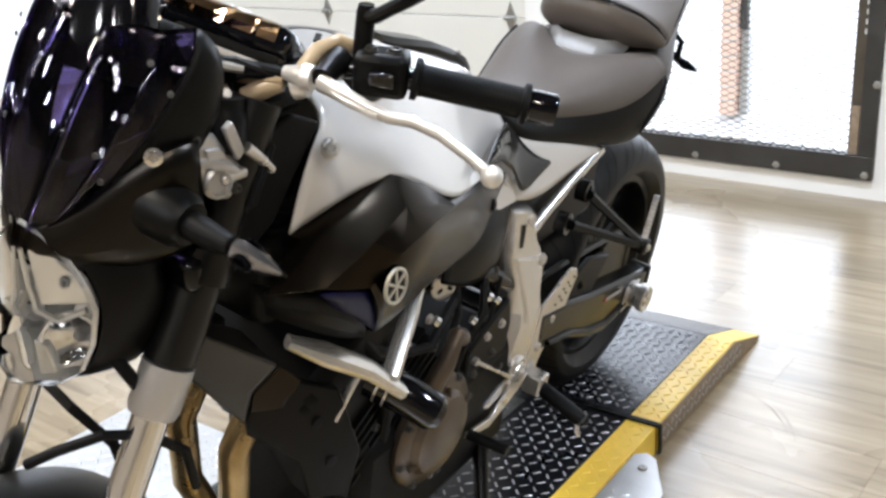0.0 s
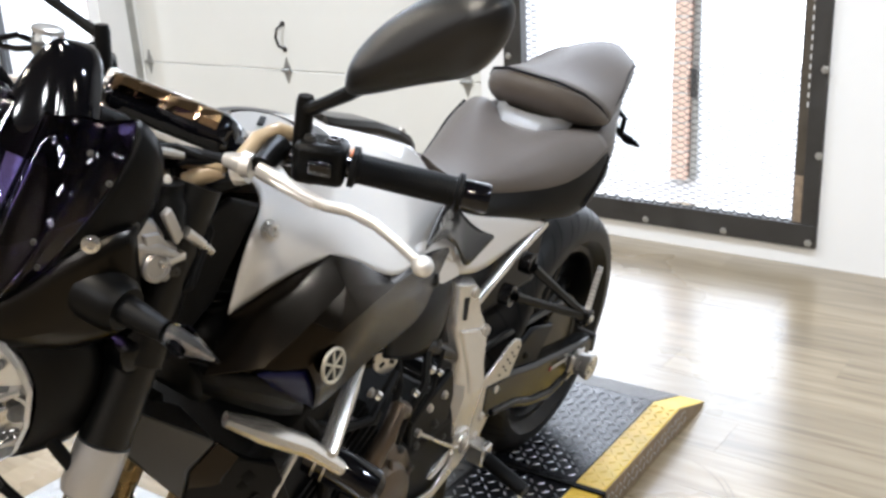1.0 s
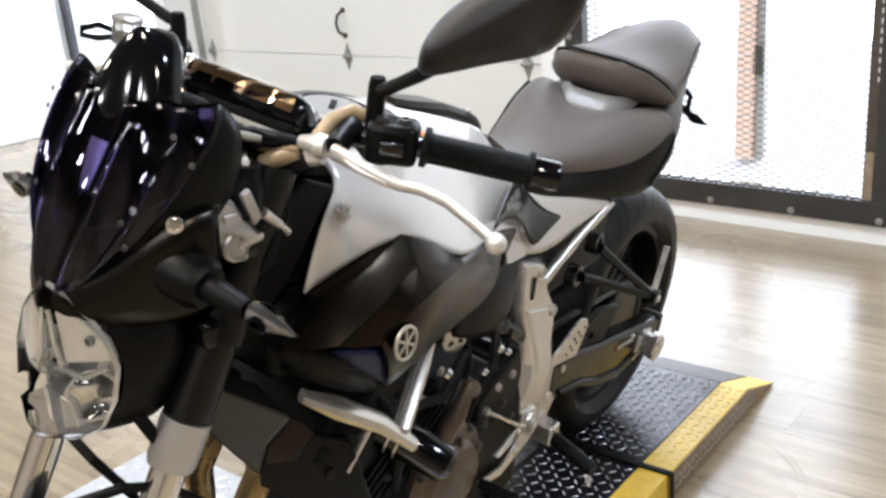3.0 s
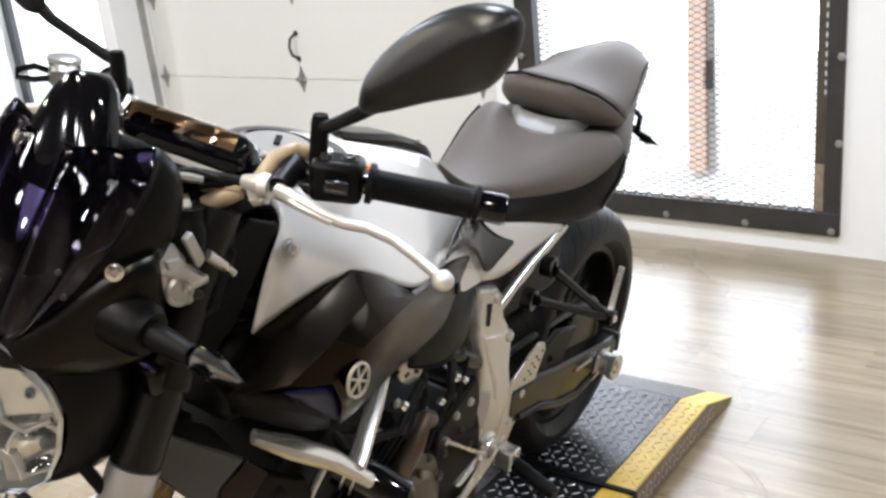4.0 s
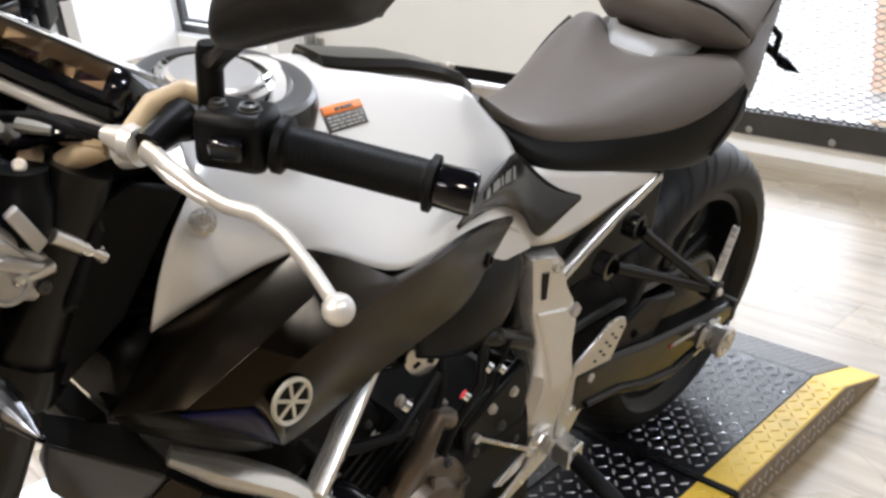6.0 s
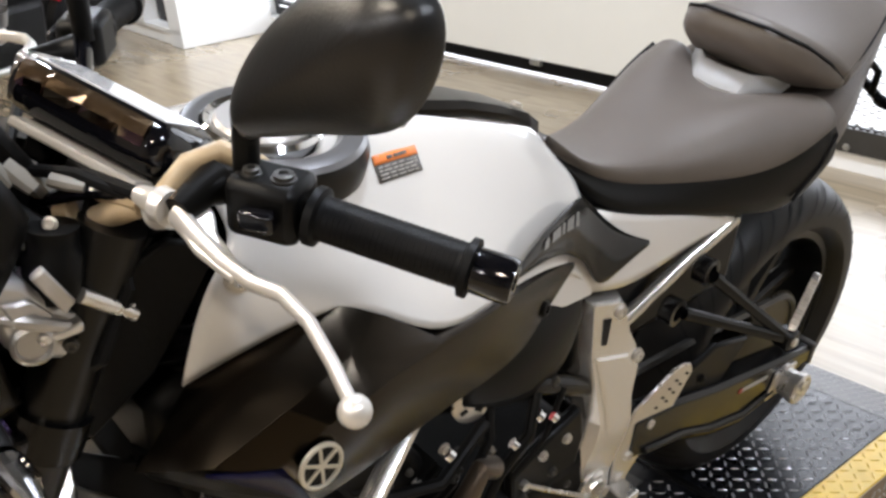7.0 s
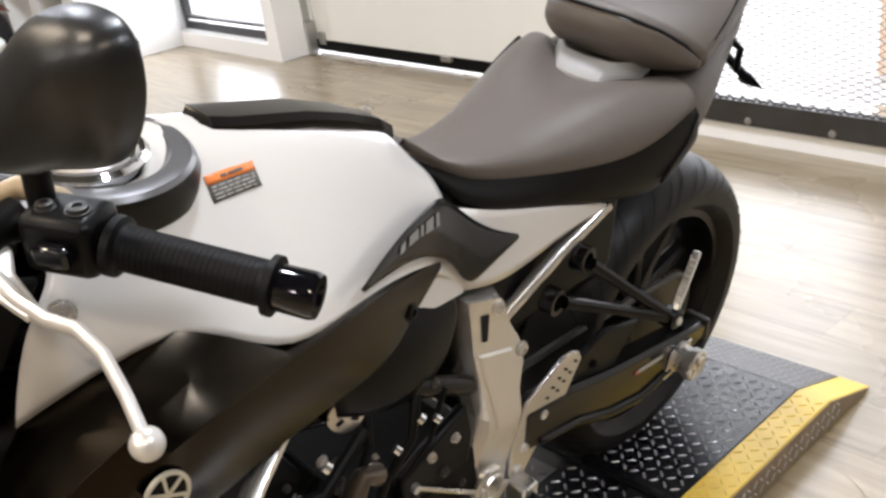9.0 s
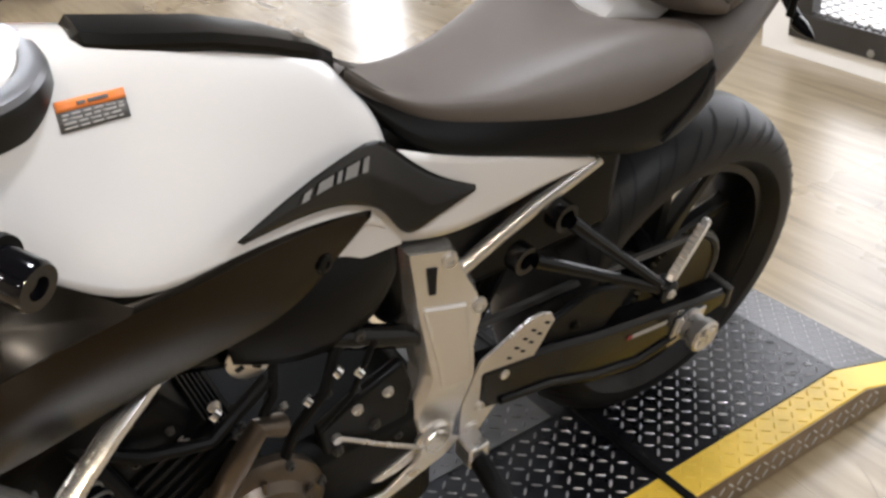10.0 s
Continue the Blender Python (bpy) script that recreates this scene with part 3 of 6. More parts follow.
def sheet(name, rows, mat, parent, label="", creases=(), across=(), thick=0.004, sub=2, sx=1, hard=0.85):
    """Creased shell over rows of points; creases: columns, across: rows that stay sharp."""
    bm = bmesh.new()
    vs = [[bm.verts.new((p[0] * sx, p[1], p[2])) for p in r] for r in rows]
    n = len(rows[0])
    for a, b in zip(vs, vs[1:]):
        for i in range(n - 1):
            f = (a[i], a[i + 1], b[i + 1], b[i])
            bm.faces.new(f if sx > 0 else tuple(reversed(f)))
    layer = bm.edges.layers.float.new("crease_edge")
    sharp = [(a[j], b[j]) for j in creases for a, b in zip(vs, vs[1:])]
    sharp += [(vs[i][j], vs[i][j + 1]) for i in across for j in range(n - 1)]
    for a, b in sharp:
        e = bm.edges.get((a, b))
        e[layer] = hard
        e.smooth = hard < 0.8
    return solid(name, bm, mat, parent, label, thick=thick, sub=sub, angle=180, offset=0)


def facets(name, points, faces, mat, parent, label="", sx=1, bevel=0.0025, angle=14, thick=0.004):
    """Panel of flat facets between named points, its edges lightly rounded."""
    bm = bmesh.new()
    v = {k: bm.verts.new((p[0] * sx, p[1], p[2])) for k, p in points.items()}
    for f in faces:
        bm.faces.new([v[k] for k in (f.split() if sx > 0 else reversed(f.split()))])
    ob = part(name, bm, mat, parent, label, angle=angle)
    mod = ob.modifiers.new("shell", "SOLIDIFY")
    mod.thickness, mod.offset = thick, -1
    mod = ob.modifiers.new("bevel", "BEVEL")
    mod.width, mod.segments, mod.limit_method, mod.angle_limit = bevel, 3, "ANGLE", radians(angle)
    return ob


def bolt(at, axis, r=0.008, h=0.006, mat=None, parent=None, name="bolt", label=""):
    prof = [(0, r * 1.25), (h * 0.3, r * 1.25), (h * 0.35, r), (h * 0.9, r), (h, r * 0.85), (h, r * 0.5), (h * 0.6, r * 0.45), (h * 0.6, 0.0005)]
    return part(name, lathe(prof, at, axis, seg=12), mat or M_STEEL, parent or bike, label)


def rim_bm(x, half, r, lip):
    return lathe([(-half, r - 0.01), (-half, r + lip), (-half + 0.012, r), (-half * 0.5, r - 0.018), (half * 0.5, r - 0.018), (half - 0.012, r), (half, r + lip), (half, r - 0.01), (half * 0.5, r - 0.026), (-half * 0.5, r - 0.026), (-half, r - 0.01)], x, (1, 0, 0), seg=64, caps=False)


def wheel(name, centre, half, outer, shoulder, rimr, spokes, label):
    cx, cy, cz = centre
    w = new(name)
    w.parent = bike
    prof = []
    for k in range(-10, 11):
        a = k / 10
        x = half * math.sin(a * 1.45) / math.sin(1.45)
        prof.append((x, outer - (outer - shoulder) * (1 - math.cos(a * 1.45)) / (1 - math.cos(1.45))))
    inner = rimr + 0.004
    prof = [(-half * 0.72, inner), (-half * 0.9, inner + 0.012), (-half * 0.99, shoulder - 0.02)] + prof + [(half * 0.99, shoulder - 0.02), (half * 0.9, inner + 0.012), (half * 0.72, inner)]
    part("tyre", lathe(prof, centre, (1, 0, 0), seg=96, caps=False), M_TYRE, w, label)
    part("rim", rim_bm(centre, half * 0.72, rimr, 0.008), M_RIM, w)
    part("hub", lathe([(-half * 0.8, 0.02), (-half * 0.8, 0.04), (-0.03, 0.045), (0.03, 0.045), (half * 0.8, 0.04), (half * 0.8, 0.02)], centre, (1, 0, 0), seg=32), M_RIM, w)
    for k in range(spokes):
        a = 2 * math.pi * k / spokes + 0.25
        d = Vector((0, math.cos(a), math.sin(a)))
        s = Vector((0, -math.sin(a), math.cos(a)))
        c = Vector(centre)
        bm = bmesh.new()
        loops = []
        for t, wd, th in ((0.03, 0.022, 0.02), (0.09, 0.016, 0.016), (rimr - 0.04, 0.012, 0.014), (rimr - 0.016, 0.02, 0.018)):
            p = c + d * t
            loops.append([p + s * wd * u + Vector((1, 0, 0)) * th * v for u, v in ((-1, -0.6), (-0.6, -1), (0.6, -1), (1, -0.6), (1, 0.6), (0.6, 1), (-0.6, 1), (-1, 0.6))])
        part("spoke", rings(bm, loops), M_RIM, w)
    return w


M_TYRE = material("tyre_rubber", (0.009, 0.0085, 0.008), 0.45, vary=0.15, bump=0.06, bump_scale=150, spec=0.22)
M_RIM = material("rim_black", (0.003, 0.003, 0.003), 0.3, vary=0.2, spec=0.25)
M_COVER = material("magnesium_cover", (0.11, 0.0875, 0.0675), 0.34, metal=0.8, vary=0.2, scale=15, bump=0.2, bump_scale=200)
M_FRAME = material("frame_black", (0.0022, 0.0022, 0.0025), 0.22, vary=0.2, rough_vary=0.06, spec=0.28)
M_SILVER = material("silver_paint", (0.66, 0.635, 0.595), 0.27, metal=0.85, vary=0.02, scale=3)
M_LIGHTGREY = material("light_grey_plastic", (0.24, 0.24, 0.245), 0.5, vary=0.05, bump=0.15, bump_scale=400)
M_DARKPIPE = material("piping_black", (0.004, 0.004, 0.005), 0.6, spec=0.2)
M_GOLD = material("heat_tinted_steel", (0.34, 0.25, 0.12), 0.3, metal=0.9, vary=0.4, scale=10, rough_vary=0.1)
M_TAN = material("tan_hose", (0.38, 0.295, 0.185), 0.35, vary=0.12, scale=20)
M_BLUE = material("dark_blue_plastic", (0.002, 0.0025, 0.030), 0.4, spec=0.25)
M_SPROCKET = material("sprocket_steel", (0.05, 0.042, 0.026), 0.4, metal=0.9, vary=0.3, scale=20)
M_RED = material("red_anodised", (0.25, 0.01, 0.015), 0.35, metal=0.3)
M_ORANGE = material("orange_label", (0.75, 0.20, 0.03), 0.45)
M_LABEL = material("grey_label", (0.085, 0.08, 0.075), 0.5, vary=0.1, scale=60)
M_LABELINK = material("label_ink", (0.34, 0.325, 0.30), 0.5)
M_DECAL = material("dark_decal", (0.0065, 0.0058, 0.005), 0.14, spec=0.3)
M_LEVER = material("lever_silver", (0.64, 0.62, 0.59), 0.30, metal=0.5, vary=0.04)
M_BADGE = material("badge_silver", (0.55, 0.52, 0.44), 0.35, metal=0.6)
# grey holds the pale reflection on top of the black collar
M_CAPSHEEN = material("collar_top_sheen", (0.16, 0.16, 0.165), 0.30, metal=0.7, vary=0.05)
# chrome bezel; warm reflections are put into its colour as a bronze tint
M_BEZEL = material("warm_reflection_bezel", (0.50, 0.36, 0.23), 0.10, metal=1.0, vary=0.25, scale=30)
M_CONNECT = material("pale_plastic", (0.15, 0.14, 0.12), 0.45, vary=0.1, scale=40)
M_MIRROR = material("mirror_shell", (0.006, 0.006, 0.0065), 0.34, vary=0.1, bump=0.1, bump_scale=500, spec=0.4)
M_LCD = material("display_grey", (0.40, 0.40, 0.41), 0.15, coat=0.5)
M_BLACKSATIN = material("satin_black", (0.0025, 0.0025, 0.0025), 0.30, vary=0.1, spec=0.35)
M_INDREFL = material("smoked_reflector", (0.45, 0.45, 0.48), 0.15, metal=0.9, vary=0.2, scale=60)
M_REFLECT = material("reflector", (0.86, 0.87, 0.88), 0.22, metal=0.6, vary=0.08, scale=40)
M_ORANGEGLASS = material("orange_lens", (0.6, 0.12, 0.02), 0.2)


M_SMOKE = glassy("smoked_pane", (0.12, 0.095, 0.26), 0.02, 1.0, 1.40)
M_LENS = glassy("clear_lens", (0.93, 0.94, 0.95), 0.03, 1.0, 1.12)
M_DECALTXT = material("decal_lettering", (0.16, 0.155, 0.145), 0.3)
M_BLACKVINYL = material("black_vinyl", (0.005, 0.005, 0.005), 0.45, vary=0.15, bump=0.1, bump_scale=500, spec=0.15)

# wheels
rear = wheel("rear_wheel", (-0.012, 0, 0.315), 0.09, 0.315, 0.262, 0.218, 10, "wide black road tyre with curved tread grooves")
bm = bmesh.new()
random.seed(4)
for k in range(22):
    a0 = 2 * math.pi * k / 22
    for side in (-1, 1):
        for shift, s0, s1 in ((0.0, 0.18, 0.95), (0.11, 0.45, 1.0)):
            lo, hi = [], []
            for j in range(7):
                s = s0 + (s1 - s0) * j / 6
                ang = s * 1.45
                x = 0.0912 * math.sin(ang) / math.sin(1.45) * side - 0.012
                r = 0.3163 - 0.053 * (1 - math.cos(ang)) / (1 - math.cos(1.45))
                a = a0 + shift + (0.0 if side > 0 else 0.14) + 0.30 * s * s
                w = 0.0105 * (1 - abs(2 * j / 6 - 1) ** 2 * 0.7)
                for lst, sg in ((lo, -1), (hi, 1)):
                    b = a + sg * w
                    lst.append(bm.verts.new((x, r * math.cos(b), 0.315 + r * math.sin(b))))
            for j in range(6):
                bm.faces.new((lo[j], lo[j + 1], hi[j + 1], hi[j]))
tagged(part("tread_groove", bm, M_DARKPIPE, rear), kind="stuff")
bm = lathe([(0.07, 0.045), (0.07, 0.095), (0.077, 0.095), (0.077, 0.045)], (-0.012, 0, 0.315), (1, 0, 0), seg=42)
for k in range(42):
    a = 2 * math.pi * k / 42
    c = Vector((0.0615, 0.098 * math.cos(a), 0.315 + 0.098 * math.sin(a)))
    bmesh.ops.create_cone(bm, cap_ends=True, segments=4, radius1=0.006, radius2=0.003, depth=0.012, matrix=Matrix.Translation(c) @ Matrix.Rotation(a, 4, "X") @ Matrix.Rotation(radians(-90), 4, "X"))
part("sprocket", bm, M_SPROCKET, rear, "worn brass coloured steel sprocket")
part("brake_disc", lathe([(-0.105, 0.07), (-0.105, 0.122), (-0.100, 0.122), (-0.100, 0.07)], (0, 0, 0.315), (1, 0, 0), seg=48), M_STEEL, rear)
front = wheel("front_wheel", (0.0, -1.545, 0.30), 0.06, 0.30, 0.262, 0.216, 10, "black front tyre")
for sx in (-1, 1):
    part("brake_disc", lathe([(0.07 * sx, 0.06), (0.07 * sx, 0.141), (0.075 * sx, 0.141), (0.075 * sx, 0.06)], (0, -1.545, 0.30), (1, 0, 0), seg=48), M_STEEL, front)

# chain
pts = []
for k in range(13):
    a = radians(-95 + 190 * k / 12)
    pts.append((0.064, 0.094 * math.cos(a), 0.315 + 0.094 * math.sin(a)))
pts += [(0.064, -0.25, 0.435), (0.064, -0.48, 0.45), (0.064, -0.53, 0.42), (0.064, -0.48, 0.385), (0.064, -0.25, 0.28)]
part("chain", tube(pts + [pts[0]], 0.008, seg=6), M_STEEL, bike, "dark greased drive chain")

# swingarm
up = [(-0.50, 0.455), (-0.383, 0.432), (-0.279, 0.400), (-0.154, 0.373), (-0.05, 0.350), (0.040, 0.334)]
lowr = [(0.040, 0.300), (-0.036, 0.285), (-0.10, 0.262), (-0.17, 0.258), (-0.27, 0.288), (-0.37, 0.335), (-0.50, 0.375)]
for sx in (1, -1):
    arm = part("swingarm", plate(up + lowr, 0.045 * sx, lambda a, b, c, sx=sx: Vector((0.100 * sx + c, a, b))), M_FRAME, bike, bevel=0.008)
    if sx == 1:
        part("arm_rib", tube([(0.146, -0.46, 0.375), (0.147, -0.36, 0.352), (0.147, -0.27, 0.312), (0.147, -0.17, 0.285), (0.146, -0.05, 0.296)], 0.006, seg=8), M_FRAME, arm)
        part("label_strip", plate([(-0.195, 0.349), (-0.115, 0.337), (-0.113, 0.345), (-0.193, 0.357)], 0.001, lambda a, b, c: Vector((0.1455 + c, a, b))), M_LABELINK, arm, "white warning strip")
        part("label_tab", plate([(-0.205, 0.3505), (-0.195, 0.349), (-0.193, 0.357), (-0.203, 0.3585)], 0.001, lambda a, b, c: Vector((0.1455 + c, a, b))), M_RED, arm)
        part("end_cap", box((0.099, 0.036, 0.292), (0.148, 0.048, 0.338)), M_STEEL, arm, bevel=0.003)
part("swingarm_pivot", lathe([(-0.13, 0.02), (-0.13, 0.03), (0.13, 0.03), (0.13, 0.02)], (0, -0.50, 0.415), (1, 0, 0)), M_FRAME, bike)
nut = part("axle_nut", lathe([(0, 0.018), (0, 0.030), (0.006, 0.030), (0.008, 0.026), (0.024, 0.026), (0.026, 0.030), (0.040, 0.031), (0.043, 0.027), (0.040, 0.020), (0.036, 0.010), (0.036, 0.001)], (0.146, -0.058, 0.310), (1, 0, 0), seg=24), M_ALU, bike, "machined silver axle end with a spoked cap")
for k in range(5):
    a = 2 * math.pi * k / 5
    part("spoke", box((0.184, -0.004, 0.004), (0.1885, 0.004, 0.022)), M_ALU, nut).matrix_local = Matrix.Translation((0, -0.058, 0.310)) @ Matrix.Rotation(a, 4, "X")
part("adjuster_plate", plate([(-0.10, 0.278), (-0.03, 0.286), (-0.02, 0.330), (-0.09, 0.335)], 0.004, lambda a, b, c: Vector((0.1462 + c, a, b))), M_ALU, bike, bevel=0.001)
part("chain_guard", plate([(-0.42, 0.445), (-0.36, 0.415), (-0.25, 0.388), (-0.19, 0.455), (-0.29, 0.485)], 0.012, lambda a, b, c: Vector((0.118 + c, a, b))), M_BLACK, bike, bevel=0.004)
bolt((0.131, -0.314, 0.432), (1, 0, 0), 0.007, 0.005, M_BLACK)
# passenger footrest
rest = new("passenger_footrest")
rest.parent = bike
J = Vector((0.206, -0.227, 0.520))
for p in ((0.122, -0.367, 0.657), (0.119, -0.426, 0.610)):
    p = Vector(p)
    part("boss", lathe([(-0.012, 0.010), (-0.012, 0.021), (0.010, 0.021), (0.010, 0.013), (-0.008, 0.011), (-0.008, 0.0005)], p, (1, 0.1, 0), seg=24), M_FRAME, rest)
    q = p + (J - p) * 0.09
    part("arm", tube([q, p.lerp(J, 0.5), J], [0.010, 0.0085, 0.010], seg=10), M_FRAME, rest)
part("clevis", box((J.x - 0.018, J.y - 0.014, J.z - 0.014), (J.x + 0.012, J.y + 0.014, J.z + 0.014)), M_FRAME, rest, bevel=0.004)
bolt((J.x + 0.012, J.y, J.z), (1, 0, 0), 0.006, 0.004, M_ALU, rest)
tip = Vector((0.180, -0.128, 0.592))
d = (tip - J).normalized()
side = Vector((0.25, -0.62, 0.72)).normalized()
side = (side - d * side.dot(d)).normalized()
nrm = d.cross(side)
bm = bmesh.new()
loops = []
for t, w in ((0.006, 0.008), (0.02, 0.012), (0.10, 0.011), (0.118, 0.006)):
    p = J + d * t
    loops.append([p + side * w * u + nrm * 0.006 * v for u, v in ((-1, -1), (1, -1), (1, 1), (-1, 1))])
peg = part("peg", rings(bm, loops), M_ALU, rest, "serrated silver folding peg", bevel=0.002)
for k in range(9):
    p = J + d * (0.024 + 0.0095 * k) + side * 0.011
    part("tooth", lathe([(-0.006, 0.0035), (-0.006, 0.004), (0.006, 0.004), (0.006, 0.0035)], p, nrm, seg=8), M_ALU, peg)

# subframe rail
part("subframe_rail", tube([(0.112, -0.305, 0.718), (0.102, -0.40, 0.672), (0.094, -0.507, 0.612), (0.088, -0.58, 0.565)], [0.010, 0.011, 0.011, 0.011], seg=12), M_SILVER, bike, "silver painted subframe tube")
part("subframe_rail", tube([(-0.112, -0.305, 0.718), (-0.094, -0.507, 0.612), (-0.088, -0.58, 0.565)], 0.011, seg=12), M_SILVER, bike)
part("frame_tube", tube([(0.075, -0.50, 0.42), (0.055, -0.60, 0.60), (0.05, -0.75, 0.70), (0.06, -0.95, 0.78), (0.07, -1.18, 0.88)], 0.019, seg=12), M_FRAME, bike)
part("frame_tube", tube([(-0.09, -0.50, 0.42), (-0.095, -0.60, 0.60), (-0.11, -0.75, 0.68), (-0.12, -0.95, 0.74), (-0.07, -1.18, 0.88)], 0.019, seg=12), M_FRAME, bike)
part("frame_tube", tube([(0.10, -0.55, 0.52), (0.12, -0.70, 0.62), (0.06, -0.95, 0.66), (0.05, -1.17, 0.80)], 0.016, seg=12), M_FRAME, bike)
part("seat_base", box((-0.052, -0.665, 0.730), (0.052, -0.450, 0.830)), M_ENGINE, bike, bevel=0.015)
part("intake_core", box((-0.105, -1.190, 0.735), (0.105, -1.090, 0.845)), M_ENGINE, bike, bevel=0.02)
part("battery_tray", box((-0.085, -0.62, 0.55), (0.085, -0.22, 0.72)), M_BLACK, bike, bevel=0.02)
part("shock", tube([(0.02, -0.45, 0.40), (0.02, -0.36, 0.60)], 0.03, seg=16), M_FRAME, bike)
part("spring", tube([(0.075, -0.66, 0.60), (0.075, -0.62, 0.70)], 0.012, seg=10), M_RED, bike, "red connector behind the side cover")

# rider footrest bracket
OUT = [(-0.603, 0.694), (-0.530, 0.674), (-0.512, 0.640), (-0.484, 0.580), (-0.482, 0.545), (-0.500, 0.505), (-0.505, 0.455), (-0.532, 0.385), (-0.536, 0.335), (-0.560, 0.318), (-0.598, 0.355), (-0.612, 0.428), (-0.586, 0.492), (-0.594, 0.610)]


def bracket_x(b):
    return 0.096 + 0.036 * min(1, max(0, (0.600 - b) / 0.13))


def bracket_at(a, b, c):
    return Vector((bracket_x(b) + c, a, b))




def inset(outline, d):
    """Outline moved inwards by d."""
    n = len(outline)
    area = sum(outline[i][0] * outline[(i + 1) % n][1] - outline[(i + 1) % n][0] * outline[i][1] for i in range(n))
    got = []
    for i in range(n):
        p, a, b = Vector(outline[i]), Vector(outline[i - 1]), Vector(outline[(i + 1) % n])
        u, v = (p - a).normalized(), (b - p).normalized()
        w = (Vector((-u.y, u.x)) + Vector((-v.y, v.x))).normalized() * (1 if area > 0 else -1)
        got.append(tuple(p + w * d))
    return got


def bent(outline, heights, cuts=(0.60, 0.555, 0.51, 0.47, 0.43)):
    """Stacked outlines, cut at the bends so that the casting follows its curve."""
    bm = bmesh.new()
    loops = [[bm.verts.new(Vector((c, a, b))) for a, b in inset(outline, d)] for d, c in heights]
    n = len(outline)
    for lo, hi in zip(loops, loops[1:]):
        for i in range(n):
            bm.faces.new((lo[i], lo[(i + 1) % n], hi[(i + 1) % n], hi[i]))
    bm.faces.new(loops[-1])
    for z in cuts:
        bmesh.ops.bisect_plane(bm, geom=bm.verts[:] + bm.edges[:] + bm.faces[:], plane_co=(0, 0, z), plane_no=(0, 0, 1))
    bmesh.ops.triangulate(bm, faces=[f for f in bm.faces if len(f.verts) > 4])
    for v in bm.verts:
        v.co.x += bracket_x(v.co.z)
    return bm


bracket = part("footrest_bracket", bent(OUT, ((0.0, -0.030), (0.0, -0.004), (0.009, 0.013))), M_SILVER, bike, "cast silver footrest bracket", angle=22)
PANEL = [(-0.577, 0.592), (-0.512, 0.574), (-0.516, 0.500), (-0.522, 0.462), (-0.566, 0.470), (-0.567, 0.510)]
part("raised_panel", bent(PANEL, ((0.0, 0.011), (0.0, 0.0145), (0.004, 0.0175)), cuts=(0.555, 0.51, 0.47)), M_SILVER, bracket, angle=22)
part("slot", plate([(-0.572, 0.655), (-0.556, 0.650), (-0.556, 0.605), (-0.566, 0.608)], 0.001, lambda a, b, c: bracket_at(a, b, 0.0135 + c)), M_DARKPIPE, bracket)
for a, b in ((-0.537, 0.652), (-0.492, 0.560)):
    bolt(bracket_at(a, b, 0.010), (1, 0, 0), 0.010, 0.008, M_ALU, bracket)
part("boss", lathe([(0, 0.031), (0.006, 0.031), (0.010, 0.027), (0.010, 0.020), (0.014, 0.018), (0.014, 0.001)], bracket_at(-0.577, 0.373, 0.010), (1, 0, 0), seg=28), M_SILVER, bracket)
heel = [(-0.370, 0.486), (-0.378, 0.503), (-0.395, 0.512), (-0.420, 0.512), (-0.499, 0.475), (-0.527, 0.405), (-0.528, 0.345), (-0.505, 0.322), (-0.488, 0.336), (-0.469, 0.362), (-0.413, 0.411)]
hp = part("heel_plate", plate(heel, 0.005, lambda a, b, c: Vector((0.138 + c, a, b))), M_ALU, bike, "perforated silver heel plate", bevel=0.0015)
for a, b in ((-0.410, 0.487), (-0.424, 0.478), (-0.438, 0.468), (-0.398, 0.474), (-0.412, 0.465), (-0.426, 0.455), (-0.386, 0.489), (-0.450, 0.455)):
    part("hole", plate([(a - 0.005, b + 0.0015), (a + 0.003, b - 0.0045), (a + 0.006, b - 0.0015), (a - 0.002, b + 0.0045)], 0.0006, lambda p, q, c: Vector((0.1432 + c, p, q))), M_DARKPIPE, hp)
for a, b in ((-0.457, 0.428), (-0.497, 0.385), (-0.508, 0.343)):
    bolt((0.143, a, b), (1, 0, 0), 0.008 if b > 0.35 else 0.012, 0.005, M_ALU, hp)
shift = new("shift_lever")
shift.parent = bike
part("rod", tube([(0.138, -0.722, 0.468), (0.146, -0.66, 0.42), (0.150, -0.598, 0.372)], 0.0035, seg=8), M_ALU, shift, "thin silver linkage rod")
for p in ((0.138, -0.722, 0.468), (0.150, -0.598, 0.372)):
    part("joint", lathe([(-0.006, 0.003), (-0.006, 0.007), (0.006, 0.007), (0.006, 0.003)], p, (1, 0, 0), seg=12), M_ALU, shift)
part("arm", plate([(-0.59, 0.385), (-0.535, 0.352), (-0.56, 0.332), (-0.66, 0.300), (-0.735, 0.318), (-0.735, 0.330), (-0.66, 0.318), (-0.61, 0.345)], 0.007, lambda a, b, c: Vector((0.146 + c, a, b))), M_ALU, shift, bevel=0.002)
part("arm", plate([(-0.60, 0.372), (-0.58, 0.345), (-0.66, 0.335), (-0.675, 0.345)], 0.006, lambda a, b, c: Vector((0.139 + c, a, b))), M_SILVER, shift, bevel=0.0015)
part("toe_rubber", tube([(0.150, -0.728, 0.324), (0.225, -0.722, 0.326)], 0.010, seg=12), M_RUBBER, shift, "black rubber toe piece")
fp = new("rider_footrest")
fp.parent = bike
part("clevis", box((0.142, -0.535, 0.305), (0.180, -0.500, 0.345)), M_ALU, fp, bevel=0.004)
